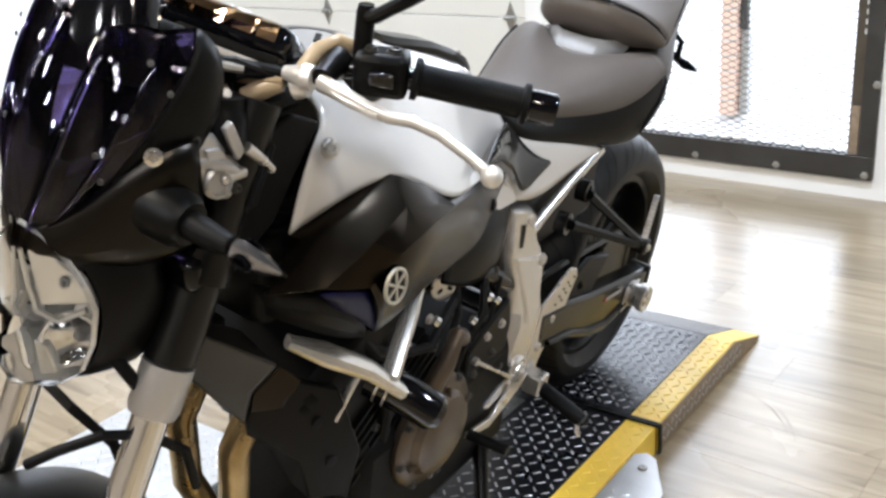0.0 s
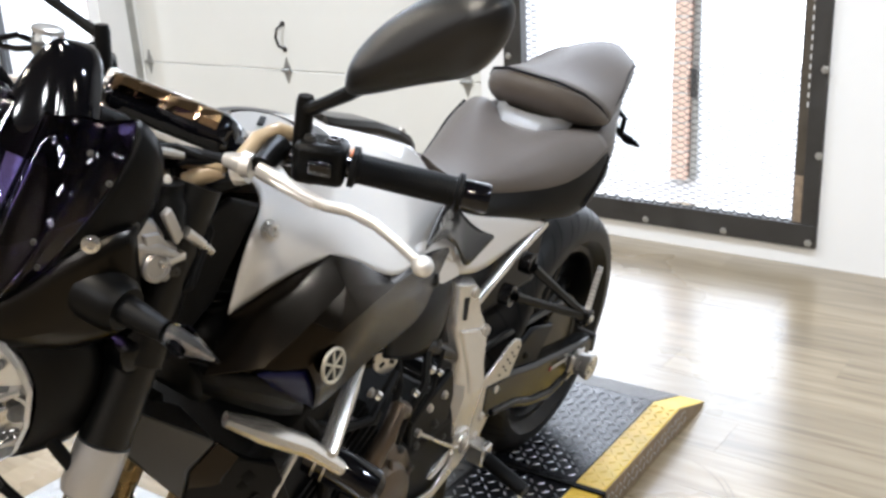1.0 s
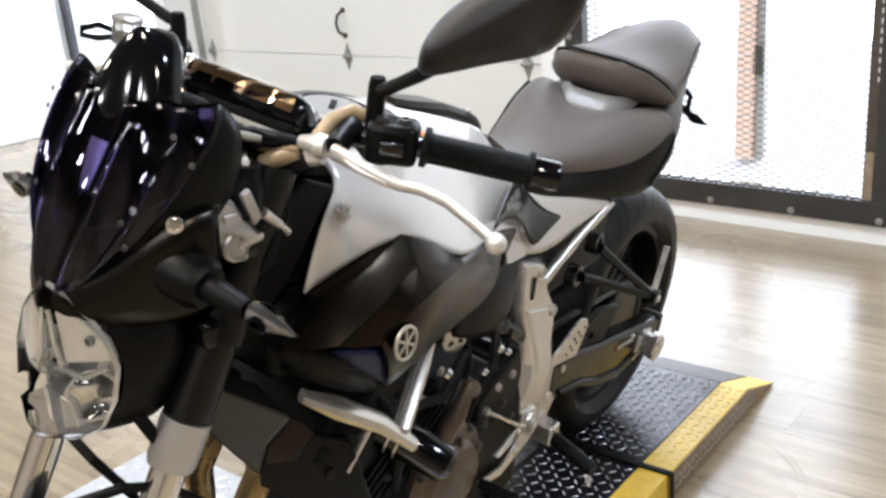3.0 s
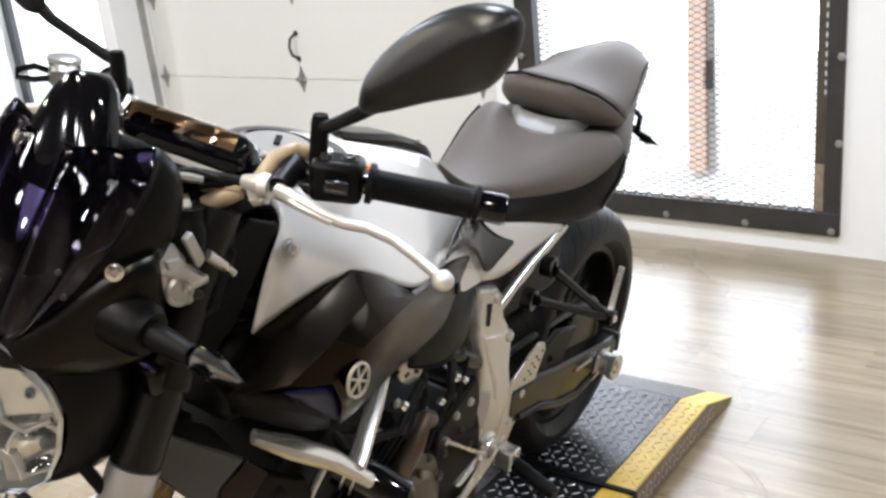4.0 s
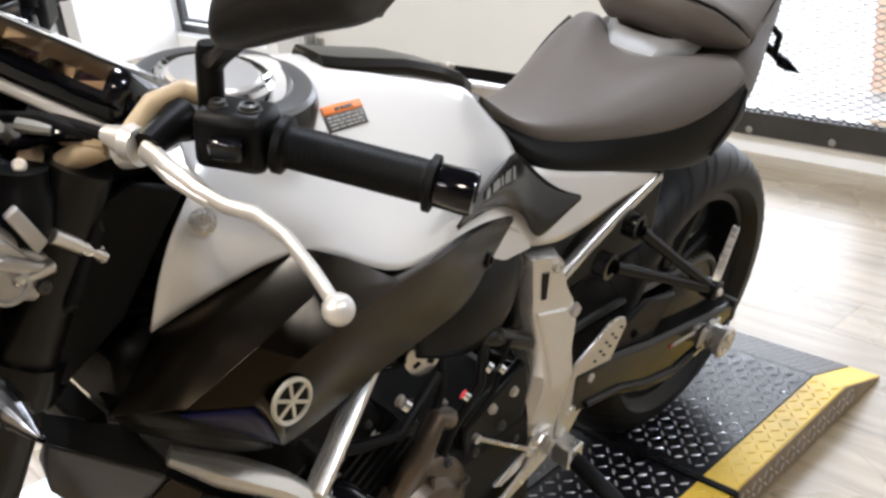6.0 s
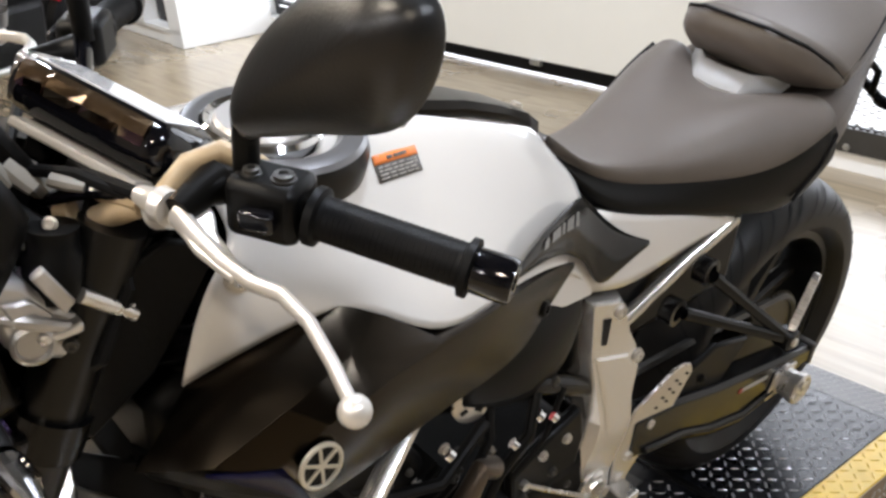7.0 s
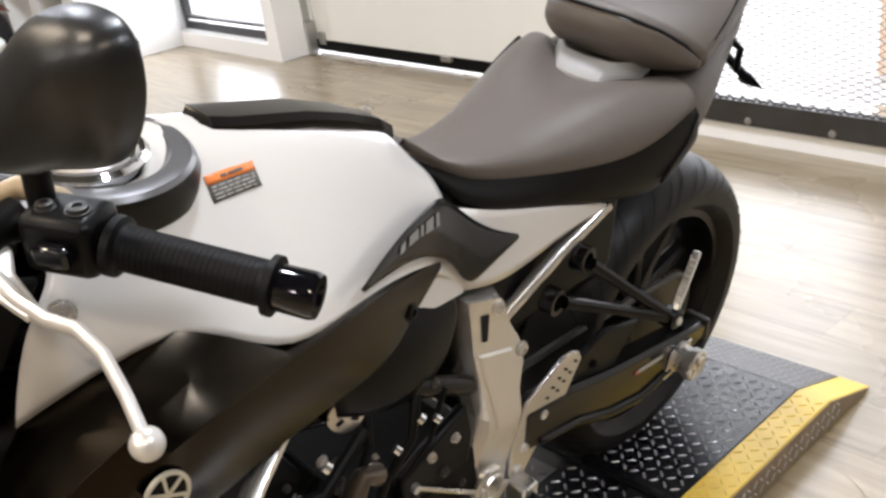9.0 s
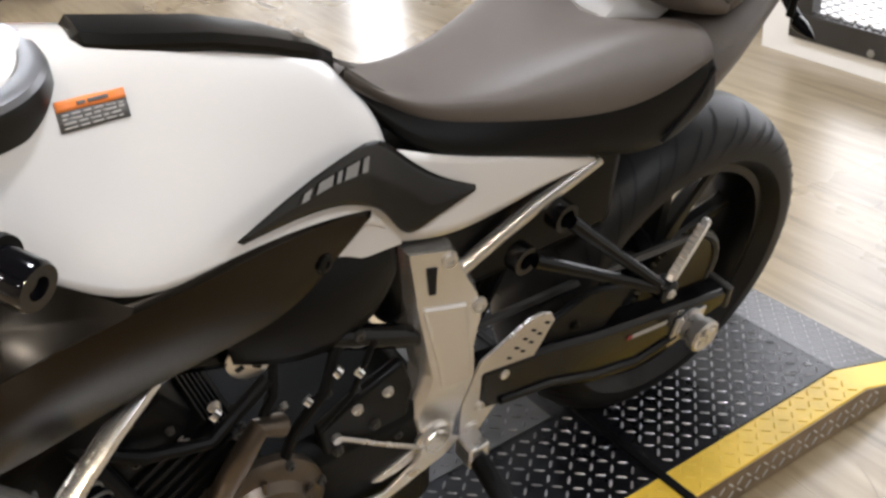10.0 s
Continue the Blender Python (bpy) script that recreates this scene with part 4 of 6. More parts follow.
part("rubber", tube([(0.172, -0.518, 0.318), (0.185, -0.519, 0.316), (0.262, -0.527, 0.300), (0.272, -0.528, 0.298)], [0.013, 0.015, 0.015, 0.012], seg=12), M_RUBBER, fp)
part("feeler", tube([(0.262, -0.527, 0.292), (0.266, -0.529, 0.270), (0.270, -0.530, 0.262)], 0.0045, seg=8), M_ALU, fp)
# side stand
part("side_stand", tube([(0.14, -0.66, 0.26), (0.20, -0.72, 0.14), (0.283, -0.78, 0.068)], [0.015, 0.013, 0.013], seg=12), M_FRAME, bike)
part("stand_foot", box((0.262, -0.815, 0.058), (0.312, -0.755, 0.068)), M_FRAME, bike, bevel=0.002)

# engine
eng = new("engine")
eng.parent = bike
part("crankcase", box((-0.14, -1.02, 0.21), (0.14, -0.56, 0.46)), M_ENGINE, eng, bevel=0.03)
bm = box((-0.125, -0.11, 0), (0.125, 0.11, 0.28))
bmesh.ops.transform(bm, matrix=Matrix.Translation((0, -0.90, 0.42)) @ Matrix.Rotation(radians(32), 4, "X"), verts=bm.verts)
part("cylinder_block", bm, M_ENGINE, eng, bevel=0.015)
for k in range(6):
    bm = box((-0.132, -0.116, 0.05 + 0.018 * k), (0.132, 0.116, 0.056 + 0.018 * k))
    bmesh.ops.transform(bm, matrix=Matrix.Translation((0, -0.90, 0.42)) @ Matrix.Rotation(radians(32), 4, "X"), verts=bm.verts)
    part("cooling_fin", bm, M_ENGINE, eng)
bm = box((-0.13, -0.10, 0.20), (0.13, 0.12, 0.29))
bmesh.ops.transform(bm, matrix=Matrix.Translation((0, -0.90, 0.42)) @ Matrix.Rotation(radians(32), 4, "X"), verts=bm.verts)
part("head_cover", bm, M_ENGINE, eng, bevel=0.02)
cov = part("generator_cover", lathe([(0, 0.098), (0.012, 0.098), (0.018, 0.092), (0.022, 0.074), (0.034, 0.066), (0.040, 0.050), (0.042, 0.030), (0.042, 0.001)], (0.135, -0.845, 0.405), (1, 0, 0), seg=40), M_COVER, eng, "brownish metal generator cover")
for k in range(8):
    a = 2 * math.pi * k / 8 + 0.2
    bolt((0.150, -0.845 + 0.092 * math.cos(a), 0.405 + 0.092 * math.sin(a)), (1, 0, 0), 0.006, 0.008, M_STEEL, cov)
for k in range(5):
    a = radians(20 + 60 * k)
    part("rib", tube([(0.172, -0.845 + 0.03 * math.cos(a), 0.405 + 0.03 * math.sin(a)), (0.160, -0.845 + 0.082 * math.cos(a), 0.405 + 0.082 * math.sin(a))], 0.004, seg=6), M_COVER, cov)
part("water_pipe", tube([(0.15, -0.88, 0.49), (0.165, -0.86, 0.55), (0.160, -0.83, 0.585), (0.15, -0.80, 0.56)], [0.016, 0.015, 0.013, 0.015], seg=12), M_COVER, eng, "brownish metal water pipe")
sp = part("sprocket_cover", plate([(-0.735, 0.40), (-0.62, 0.375), (-0.605, 0.49), (-0.62, 0.545), (-0.70, 0.515), (-0.745, 0.49)], 0.018, lambda a, b, c: Vector((0.118 + c, a, b))), M_BLACK, eng, bevel=0.006)
for a, b in ((-0.69, 0.50), (-0.645, 0.505), (-0.72, 0.44), (-0.63, 0.41), (-0.665, 0.455)):
    bolt((0.136, a, b), (1, 0, 0), 0.0065, 0.006, M_ALU if b > 0.48 else M_STEEL, sp)
random.seed(11)
for k in range(16):
    a, b = random.uniform(-0.98, -0.68), random.uniform(0.47, 0.62)
    bolt((0.128, a, b), (1, 0, 0), random.uniform(0.004, 0.007), 0.006, random.choice((M_ALU, M_STEEL, M_STEEL)), eng)
for pts, r in (
    ([(0.12, -0.70, 0.63), (0.15, -0.74, 0.58), (0.145, -0.78, 0.53), (0.14, -0.80, 0.47)], 0.007),
    ([(0.11, -0.78, 0.66), (0.14, -0.80, 0.60), (0.15, -0.84, 0.55)], 0.006),
    ([(0.12, -1.02, 0.64), (0.14, -0.95, 0.60), (0.145, -0.88, 0.58), (0.13, -0.80, 0.62)], 0.008),
    ([(0.13, -0.66, 0.60), (0.142, -0.70, 0.54), (0.138, -0.745, 0.50)], 0.004),
    ([(0.10, -1.05, 0.70), (0.13, -1.0, 0.62), (0.14, -0.97, 0.52), (0.12, -0.95, 0.42)], 0.011),
):
    part("hose", tube(pts, r, seg=10), M_RUBBER, eng)
for a, b, r in ((-0.72, 0.595, 0.008), (-0.76, 0.57, 0.007), (-0.69, 0.575, 0.006), (-0.87, 0.62, 0.008)):
    part("clamp", lathe([(-0.004, r * 0.7), (-0.004, r), (0.004, r), (0.004, r * 0.7)], (0.145, a, b), (0.6, 0.5, -0.6), seg=14), M_CHROME, eng)
em = part("cover_badge", lathe([(0, 0.024), (0.003, 0.024), (0.004, 0.020), (0.004, 0.001)], (0.116, -0.815, 0.645), (1, -0.3, 0.1), seg=28), M_ALU, eng, "small round silver cap with cut-outs")
for k in range(3):
    a = 2 * math.pi * k / 3
    part("cutout", box((0.0045, -0.003, 0.006), (0.0052, 0.003, 0.016)), M_DARKPIPE, em).matrix_local = Matrix.Translation((0.116, -0.815, 0.645)) @ Vector((1, -0.3, 0.1)).to_track_quat("X", "Z").to_matrix().to_4x4() @ Matrix.Rotation(a, 4, "X")

# exhaust headers
for x in (0.055, -0.045):
    part("exhaust_header", tube([(x, -1.08, 0.60), (x, -1.150, 0.585), (x, -1.185, 0.53), (x * 0.9, -1.18, 0.42), (x * 0.8, -1.12, 0.28), (x * 0.6, -0.95, 0.20), (0, -0.75, 0.18)], [0.021, 0.021, 0.021, 0.021, 0.021, 0.022, 0.03], seg=16), M_GOLD, bike, "heat tinted exhaust pipe")
part("radiator", box((-0.12, -1.205, 0.62), (0.030, -1.175, 0.72)), M_ENGINE, bike, bevel=0.004)
# radiator side cover
bm = bmesh.new()
for lp in (
    [((0.010, -1.240, 0.752), (0.061, -1.252, 0.749), (0.045, -1.252, 0.718), (0.044, -1.250, 0.674), (0.010, -1.230, 0.670)),
     ((0.030, -1.150, 0.690), (0.104, -1.158, 0.674), (0.089, -1.192, 0.640), (0.080, -1.190, 0.585), (0.030, -1.170, 0.590))],
):
    rings(bm, [[Vector(p) for p in q] for q in lp])
cover_r = part("radiator_cover", bm, M_SHROUD, bike, "dark grey radiator side cover", bevel=0.004)
part("cap", rings(bmesh.new(), [[Vector(p) for p in q] for q in (
    ((0.105, -1.156, 0.675), (0.091, -1.191, 0.641), (0.082, -1.188, 0.600), (0.060, -1.150, 0.640)),
    ((0.117, -1.128, 0.642), (0.110, -1.150, 0.618), (0.104, -1.150, 0.590), (0.070, -1.110, 0.600)))]), M_SCOOP, cover_r, bevel=0.003)
part("lower_panel", rings(bmesh.new(), [[Vector(p) for p in q] for q in (
    ((0.084, -1.188, 0.636), (0.085, -1.188, 0.576), (0.110, -1.122, 0.500), (0.125, -1.112, 0.432), (0.080, -1.100, 0.430), (0.030, -1.150, 0.560), (0.030, -1.160, 0.620)),
    ((0.113, -1.132, 0.640), (0.128, -1.118, 0.570), (0.140, -1.090, 0.500), (0.140, -1.080, 0.425), (0.080, -1.070, 0.425), (0.050, -1.080, 0.560), (0.050, -1.100, 0.620)),
    ((0.146, -1.090, 0.622), (0.156, -1.075, 0.570), (0.161, -1.050, 0.505), (0.141, -1.048, 0.400), (0.080, -1.030, 0.405), (0.060, -1.020, 0.540), (0.060, -1.040, 0.610)))]), M_BLACK, cover_r, "black lower radiator panel", bevel=0.004)
for p in ((0.1310, -1.112, 0.572), (0.1400, -1.090, 0.498)):
    part("plug", lathe([(0, 0.009), (0.003, 0.009), (0.004, 0.001)], p, (1, -0.2, 0), seg=14), M_DARKPIPE, bike)
# engine guard: two silver bars and a rubber puck
guard = new("engine_guard")
guard.parent = bike
part("bar", tube([(0.140, -0.925, 0.705), (0.165, -0.975, 0.69), (0.196, -1.052, 0.645)], [0.012, 0.013, 0.013], seg=10, flat=0.75), M_SILVER, guard)
part("bar", tube([(0.122, -1.165, 0.722), (0.150, -1.130, 0.700), (0.180, -1.080, 0.665), (0.205, -1.035, 0.618)], [0.012, 0.020, 0.018, 0.014], seg=10, flat=0.7), M_SILVER, guard)
part("puck", tube([(0.150, -1.03, 0.610), (0.20, -1.015, 0.598), (0.235, -0.998, 0.578), (0.24, -0.994, 0.574)], [0.026, 0.028, 0.027, 0.021], seg=24), M_BLACKGLOSS, guard, "glossy black crash puck")
for p, r in (((0.165, -1.026, 0.608), 0.0285), ((0.178, -1.022, 0.604), 0.029)):
    part("ring", lathe([(-0.0012, r * 0.9), (-0.0012, r), (0.0012, r), (0.0012, r * 0.9)], p, (0.85, 0.30, -0.25), seg=28), M_ALU, guard)
part("puck_cap", lathe([(0, 0.016), (0.004, 0.016), (0.005, 0.009), (0.003, 0.0005)], (0.238, -0.995, 0.575), (0.75, 0.25, -0.35), seg=18), M_CHROME, guard)
part("strut", tube([(0.15, -1.06, 0.63), (0.14, -1.09, 0.57)], 0.009, seg=8, flat=0.4), M_SILVER, guard)

# tank
TANK = [
    [(0, -1.105, 1.024), (0.050, -1.105, 1.020), (0.085, -1.105, 1.008), (0.112, -1.102, 0.984), (0.119, -1.134, 0.958), (0.124, -1.155, 0.916), (0.122, -1.167, 0.866)],
    [(0, -1.06, 1.034), (0.055, -1.06, 1.030), (0.090, -1.065, 1.014), (0.115, -1.075, 0.982), (0.132, -1.09, 0.957), (0.140, -1.100, 0.925), (0.134, -1.106, 0.888)],
    [(0, -1.00, 1.034), (0.050, -1.00, 1.029), (0.086, -1.00, 1.011), (0.112, -1.01, 0.975), (0.132, -1.02, 0.955), (0.147, -1.030, 0.935), (0.151, -1.030, 0.911)],
    [(0, -0.93, 1.026), (0.042, -0.93, 1.016), (0.074, -0.93, 0.989), (0.102, -0.935, 0.957), (0.132, -0.945, 0.930), (0.156, -0.965, 0.908), (0.172, -0.988, 0.892)],
    [(0, -0.85, 1.008), (0.038, -0.85, 0.994), (0.070, -0.85, 0.963), (0.104, -0.86, 0.928), (0.140, -0.88, 0.893), (0.172, -0.912, 0.870), (0.191, -0.937, 0.852)],
    [(0, -0.77, 0.983), (0.036, -0.77, 0.968), (0.066, -0.775, 0.937), (0.098, -0.785, 0.900), (0.128, -0.80, 0.868), (0.148, -0.82, 0.848), (0.160, -0.835, 0.832)],
    [(0, -0.70, 0.955), (0.032, -0.70, 0.940), (0.058, -0.705, 0.910), (0.084, -0.715, 0.875), (0.104, -0.725, 0.845), (0.118, -0.735, 0.822), (0.128, -0.745, 0.805)],
    [(0, -0.642, 0.922), (0.024, -0.642, 0.914), (0.044, -0.640, 0.885), (0.066, -0.640, 0.850), (0.086, -0.645, 0.815), (0.098, -0.645, 0.785), (0.104, -0.648, 0.762)],
    [(0, -0.618, 0.875), (0.022, -0.616, 0.872), (0.042, -0.610, 0.866), (0.066, -0.604, 0.836), (0.084, -0.606, 0.797), (0.098, -0.608, 0.758), (0.106, -0.610, 0.722)],
]
tank = solid("tank", skin(TANK), M_WHITE, bike, "white gloss fuel tank", thick=0.004, sub=2)
# tail side panels
for sx in (1, -1):
    TAIL = [
        [(0.046, -0.650, 0.815), (0.074, -0.655, 0.775), (0.092, -0.660, 0.720)],
        [(0.066, -0.606, 0.822), (0.086, -0.612, 0.78), (0.106, -0.618, 0.718)],
        [(0.074, -0.553, 0.796), (0.092, -0.555, 0.75), (0.107, -0.556, 0.694)],
        [(0.086, -0.505, 0.780), (0.099, -0.505, 0.74), (0.109, -0.505, 0.693)],
        [(0.100, -0.440, 0.765), (0.108, -0.442, 0.738), (0.112, -0.447, 0.704)],
        [(0.110, -0.375, 0.745), (0.114, -0.376, 0.732), (0.115, -0.378, 0.717)],
        [(0.116, -0.315, 0.725), (0.1165, -0.315, 0.722), (0.117, -0.315, 0.719)],
    ]
    solid("tail_panel", skin([[(p[0] * sx, p[1], p[2]) for p in s] for s in TAIL], mirror=False), M_WHITE, bike, "white gloss tail side panel", thick=0.005, sub=2, offset=-sx)

# tank cap, surround, centre pad
cap = new("fuel_cap")
cap.parent = bike
CAPM = Matrix.Translation((0.022, -1.020, 1.018)) @ Matrix.Rotation(radians(4), 4, "Y") @ Matrix.Rotation(radians(-4), 4, "X")
ax = CAPM.to_3x3() @ Vector((0, 0, 1))
part("surround", lathe([(-0.030, 0.088), (-0.008, 0.090), (0.003, 0.086)], CAPM @ Vector((0, 0.012, 0)), ax, seg=56, caps=False), M_BLACKSATIN, cap, "satin black collar")
# top of the same black collar, its reflected light put in as grey
part("collar_top", lathe([(0.003, 0.086), (0.0075, 0.082), (0.009, 0.074), (0.008, 0.064), (0.002, 0.058)], CAPM @ Vector((0, 0.012, 0)), ax, seg=56, caps=False), M_CAPSHEEN, cap, "satin black collar face, greyed for reflected light")
part("ring", lathe([(0.003, 0.046), (0.013, 0.047), (0.016, 0.052), (0.012, 0.056), (0.003, 0.056)], CAPM.translation, ax, seg=48), M_CHROME, cap)
part("lid", lathe([(0.003, 0.044), (0.015, 0.044), (0.018, 0.041), (0.019, 0.001)], CAPM.translation, ax, seg=48), M_COLLAR, cap, "brushed silver locking lid")
part("key_flap", box((-0.004, -0.016, 0.0192), (0.004, 0.016, 0.0222)), M_DARKPIPE, cap, bevel=0.001).matrix_local = CAPM @ Matrix.Rotation(0.6, 4, "Z")
for k in range(4):
    a = k * math.pi / 2 + 0.5
    bolt(CAPM @ Vector((0.050 * math.cos(a), 0.050 * math.sin(a), 0.013)), ax, 0.003, 0.003, M_STEEL, cap)
PAD = []
for y, z, w, h in ((-0.898, 1.012, 0.020, 0.000), (-0.888, 1.014, 0.027, 0.006), (-0.862, 1.006, 0.030, 0.006), (-0.77, 0.983, 0.030, 0.005), (-0.71, 0.960, 0.027, 0.005), (-0.66, 0.934, 0.018, 0.006), (-0.630, 0.912, 0.006, 0.005)):
    PAD.append([(0, y, z + h), (w * 0.72, y, z + h - 0.001), (w * 0.94, y, z + h * 0.45 - 0.006), (w, y, z - 0.012)])
solid("tank_pad", skin(PAD), M_GREY, bike, "satin black centre strip on the tank", thick=0.004, sub=0, angle=20)
bolt((0, -0.668, 0.946), (0, 0.4, 0.9), 0.006, 0.004, M_ALU, bike, label="small silver pad screw")


def on_surface(rows, u, v):
    """Point on a station sheet at fractions u (along) and v (outwards)."""
    fu, fv = u * (len(rows) - 1), v * (len(rows[0]) - 1)
    i, j = min(int(fu), len(rows) - 2), min(int(fv), len(rows[0]) - 2)
    a, b = fu - i, fv - j
    p = [Vector(rows[i + k][j + m]) for k in (0, 1) for m in (0, 1)]
    return p[0].lerp(p[1], b).lerp(p[2].lerp(p[3], b), a)


# warning label on the tank
A, B, C = Vector((0.066, -0.934, 0.984)), Vector((0.0620, -0.868, 0.982)), Vector((0.0865, -0.937, 0.965))
ex, ey = (B - A), (C - A)
nz = ex.cross(ey).normalized()
if nz.x < 0:
    nz = -nz


bpy.context.view_layer.update()
tank_skin = tank.evaluated_get(bpy.context.evaluated_depsgraph_get())


def label_piece(name, u0, u1, v0, v1, lift, mat, parent, lab=""):
    """Thin piece of the label, laid on the curve of the tank."""
    rows = []
    for i in range(5):
        row = []
        for j in range(4):
            p = A + ex * (u0 + (u1 - u0) * i / 4) + ey * (v0 + (v1 - v0) * j / 3)
            hit, at, n, face = tank_skin.closest_point_on_mesh(p + nz * 0.02)
            row.append(at + n * (lift - 0.0030))
        rows.append(row)
    ob = part(name, rings(bmesh.new(), rows, closed_ends=False, around=False), mat, parent, lab)
    mod = ob.modifiers.new("shell", "SOLIDIFY")
    mod.thickness, mod.offset = 0.0004, 0
    return ob


lab = label_piece("warning_label", 0, 1, 0, 1, 0.004, M_LABEL, bike, "orange and grey warning label")
label_piece("header", 0, 1, 0, 0.36, 0.0047, M_ORANGE, lab)
random.seed(3)
for r in range(4):
    u = 0.06
    while u < 0.88:
        w = random.uniform(0.06, 0.2)
        label_piece("text_bar", u, min(u + w, 0.94), 0.44 + r * 0.14, 0.50 + r * 0.14, 0.0047, M_LABELINK, lab)
        u += w + 0.035
for u0, u1 in ((0.30, 0.42), (0.45, 0.75)):
    label_piece("text_bar", u0, u1, 0.12, 0.24, 0.0054, M_LABEL, lab)

# dark decal on the flank with its lettering as plain bars
def flat_panel(name, pts, mat, parent, lab="", lift=0.003, thick=0.0012):
    vs = [Vector(p) for p in pts]
    c = sum(vs, Vector()) / len(vs)
    n = Vector()
    for i in range(len(vs)):
        n += (vs[i] - c).cross(vs[(i + 1) % len(vs)] - c)
    n.normalize()
    if n.x < 0:
        n = -n
    bm = bmesh.new()
    lo = [bm.verts.new(p + n * lift) for p in vs]
    hi = [bm.verts.new(p + n * (lift + thick)) for p in vs]
    cl, ch = bm.verts.new(c + n * lift), bm.verts.new(c + n * (lift + thick))
    for i in range(len(vs)):
        j = (i + 1) % len(vs)
        bm.faces.new((lo[i], lo[j], hi[j], hi[i]))
        bm.faces.new((hi[i], hi[j], ch))
        bm.faces.new((lo[j], lo[i], cl))
    return part(name, bm, mat, parent, lab)


DEC = [
    [(0.164, -0.830, 0.858), (0.158, -0.822, 0.850)],
    [(0.140, -0.780, 0.858), (0.141, -0.770, 0.840)],
    [(0.112, -0.715, 0.858), (0.117, -0.700, 0.818)],
    [(0.085, -0.655, 0.852), (0.103, -0.660, 0.792)],
    [(0.069, -0.618, 0.846), (0.103, -0.634, 0.776)],
    [(0.078, -0.590, 0.810), (0.106, -0.618, 0.742)],
    [(0.086, -0.555, 0.778), (0.110, -0.603, 0.726)],
    [(0.092, -0.525, 0.760), (0.106, -0.560, 0.738)],
    [(0.098, -0.503, 0.750), (0.101, -0.508, 0.746)],
]
for sx in (1, -1):
    rows = []
    for k, (p, q) in enumerate(DEC):
        out = 0.005 if k < 3 else 0.008
        rows.append([(p[0] + out, p[1], p[2] + 0.002), ((p[0] + q[0]) / 2 + out + 0.004, (p[1] + q[1]) / 2, (p[2] + q[2]) / 2 + 0.002), (q[0] + out, q[1], q[2])])
    dec = sheet("flank_decal", rows, M_DECAL, bike, "dark brown black flank decal with pale lettering bars", thick=0.002, sub=2, sx=sx)
    if sx == 1:
        for u0, u1 in ((0.175, 0.195), (0.215, 0.260), (0.275, 0.290), (0.305, 0.350), (0.370, 0.400)):
            q = [on_surface(rows, u, v) for u, v in ((u0, 0.42), (u1, 0.42), (u1 + 0.020, 0.20), (u0 + 0.020, 0.20))]
            flat_panel("letter_bar", q, M_DECALTXT, dec, lift=0.0025, thick=0.0006)

# white wedge between the side cover's tip and the tail
for sx in (1, -1):
    flat_panel("tail_wedge", [(sx * 0.096, -0.652, 0.786), (sx * 0.106, -0.702, 0.726), (sx * 0.107, -0.655, 0.714), (sx * 0.107, -0.608, 0.712), (sx * 0.103, -0.612, 0.745)], M_WHITE, bike, "white gloss corner of the tail panel", lift=-0.002, thick=0.004)

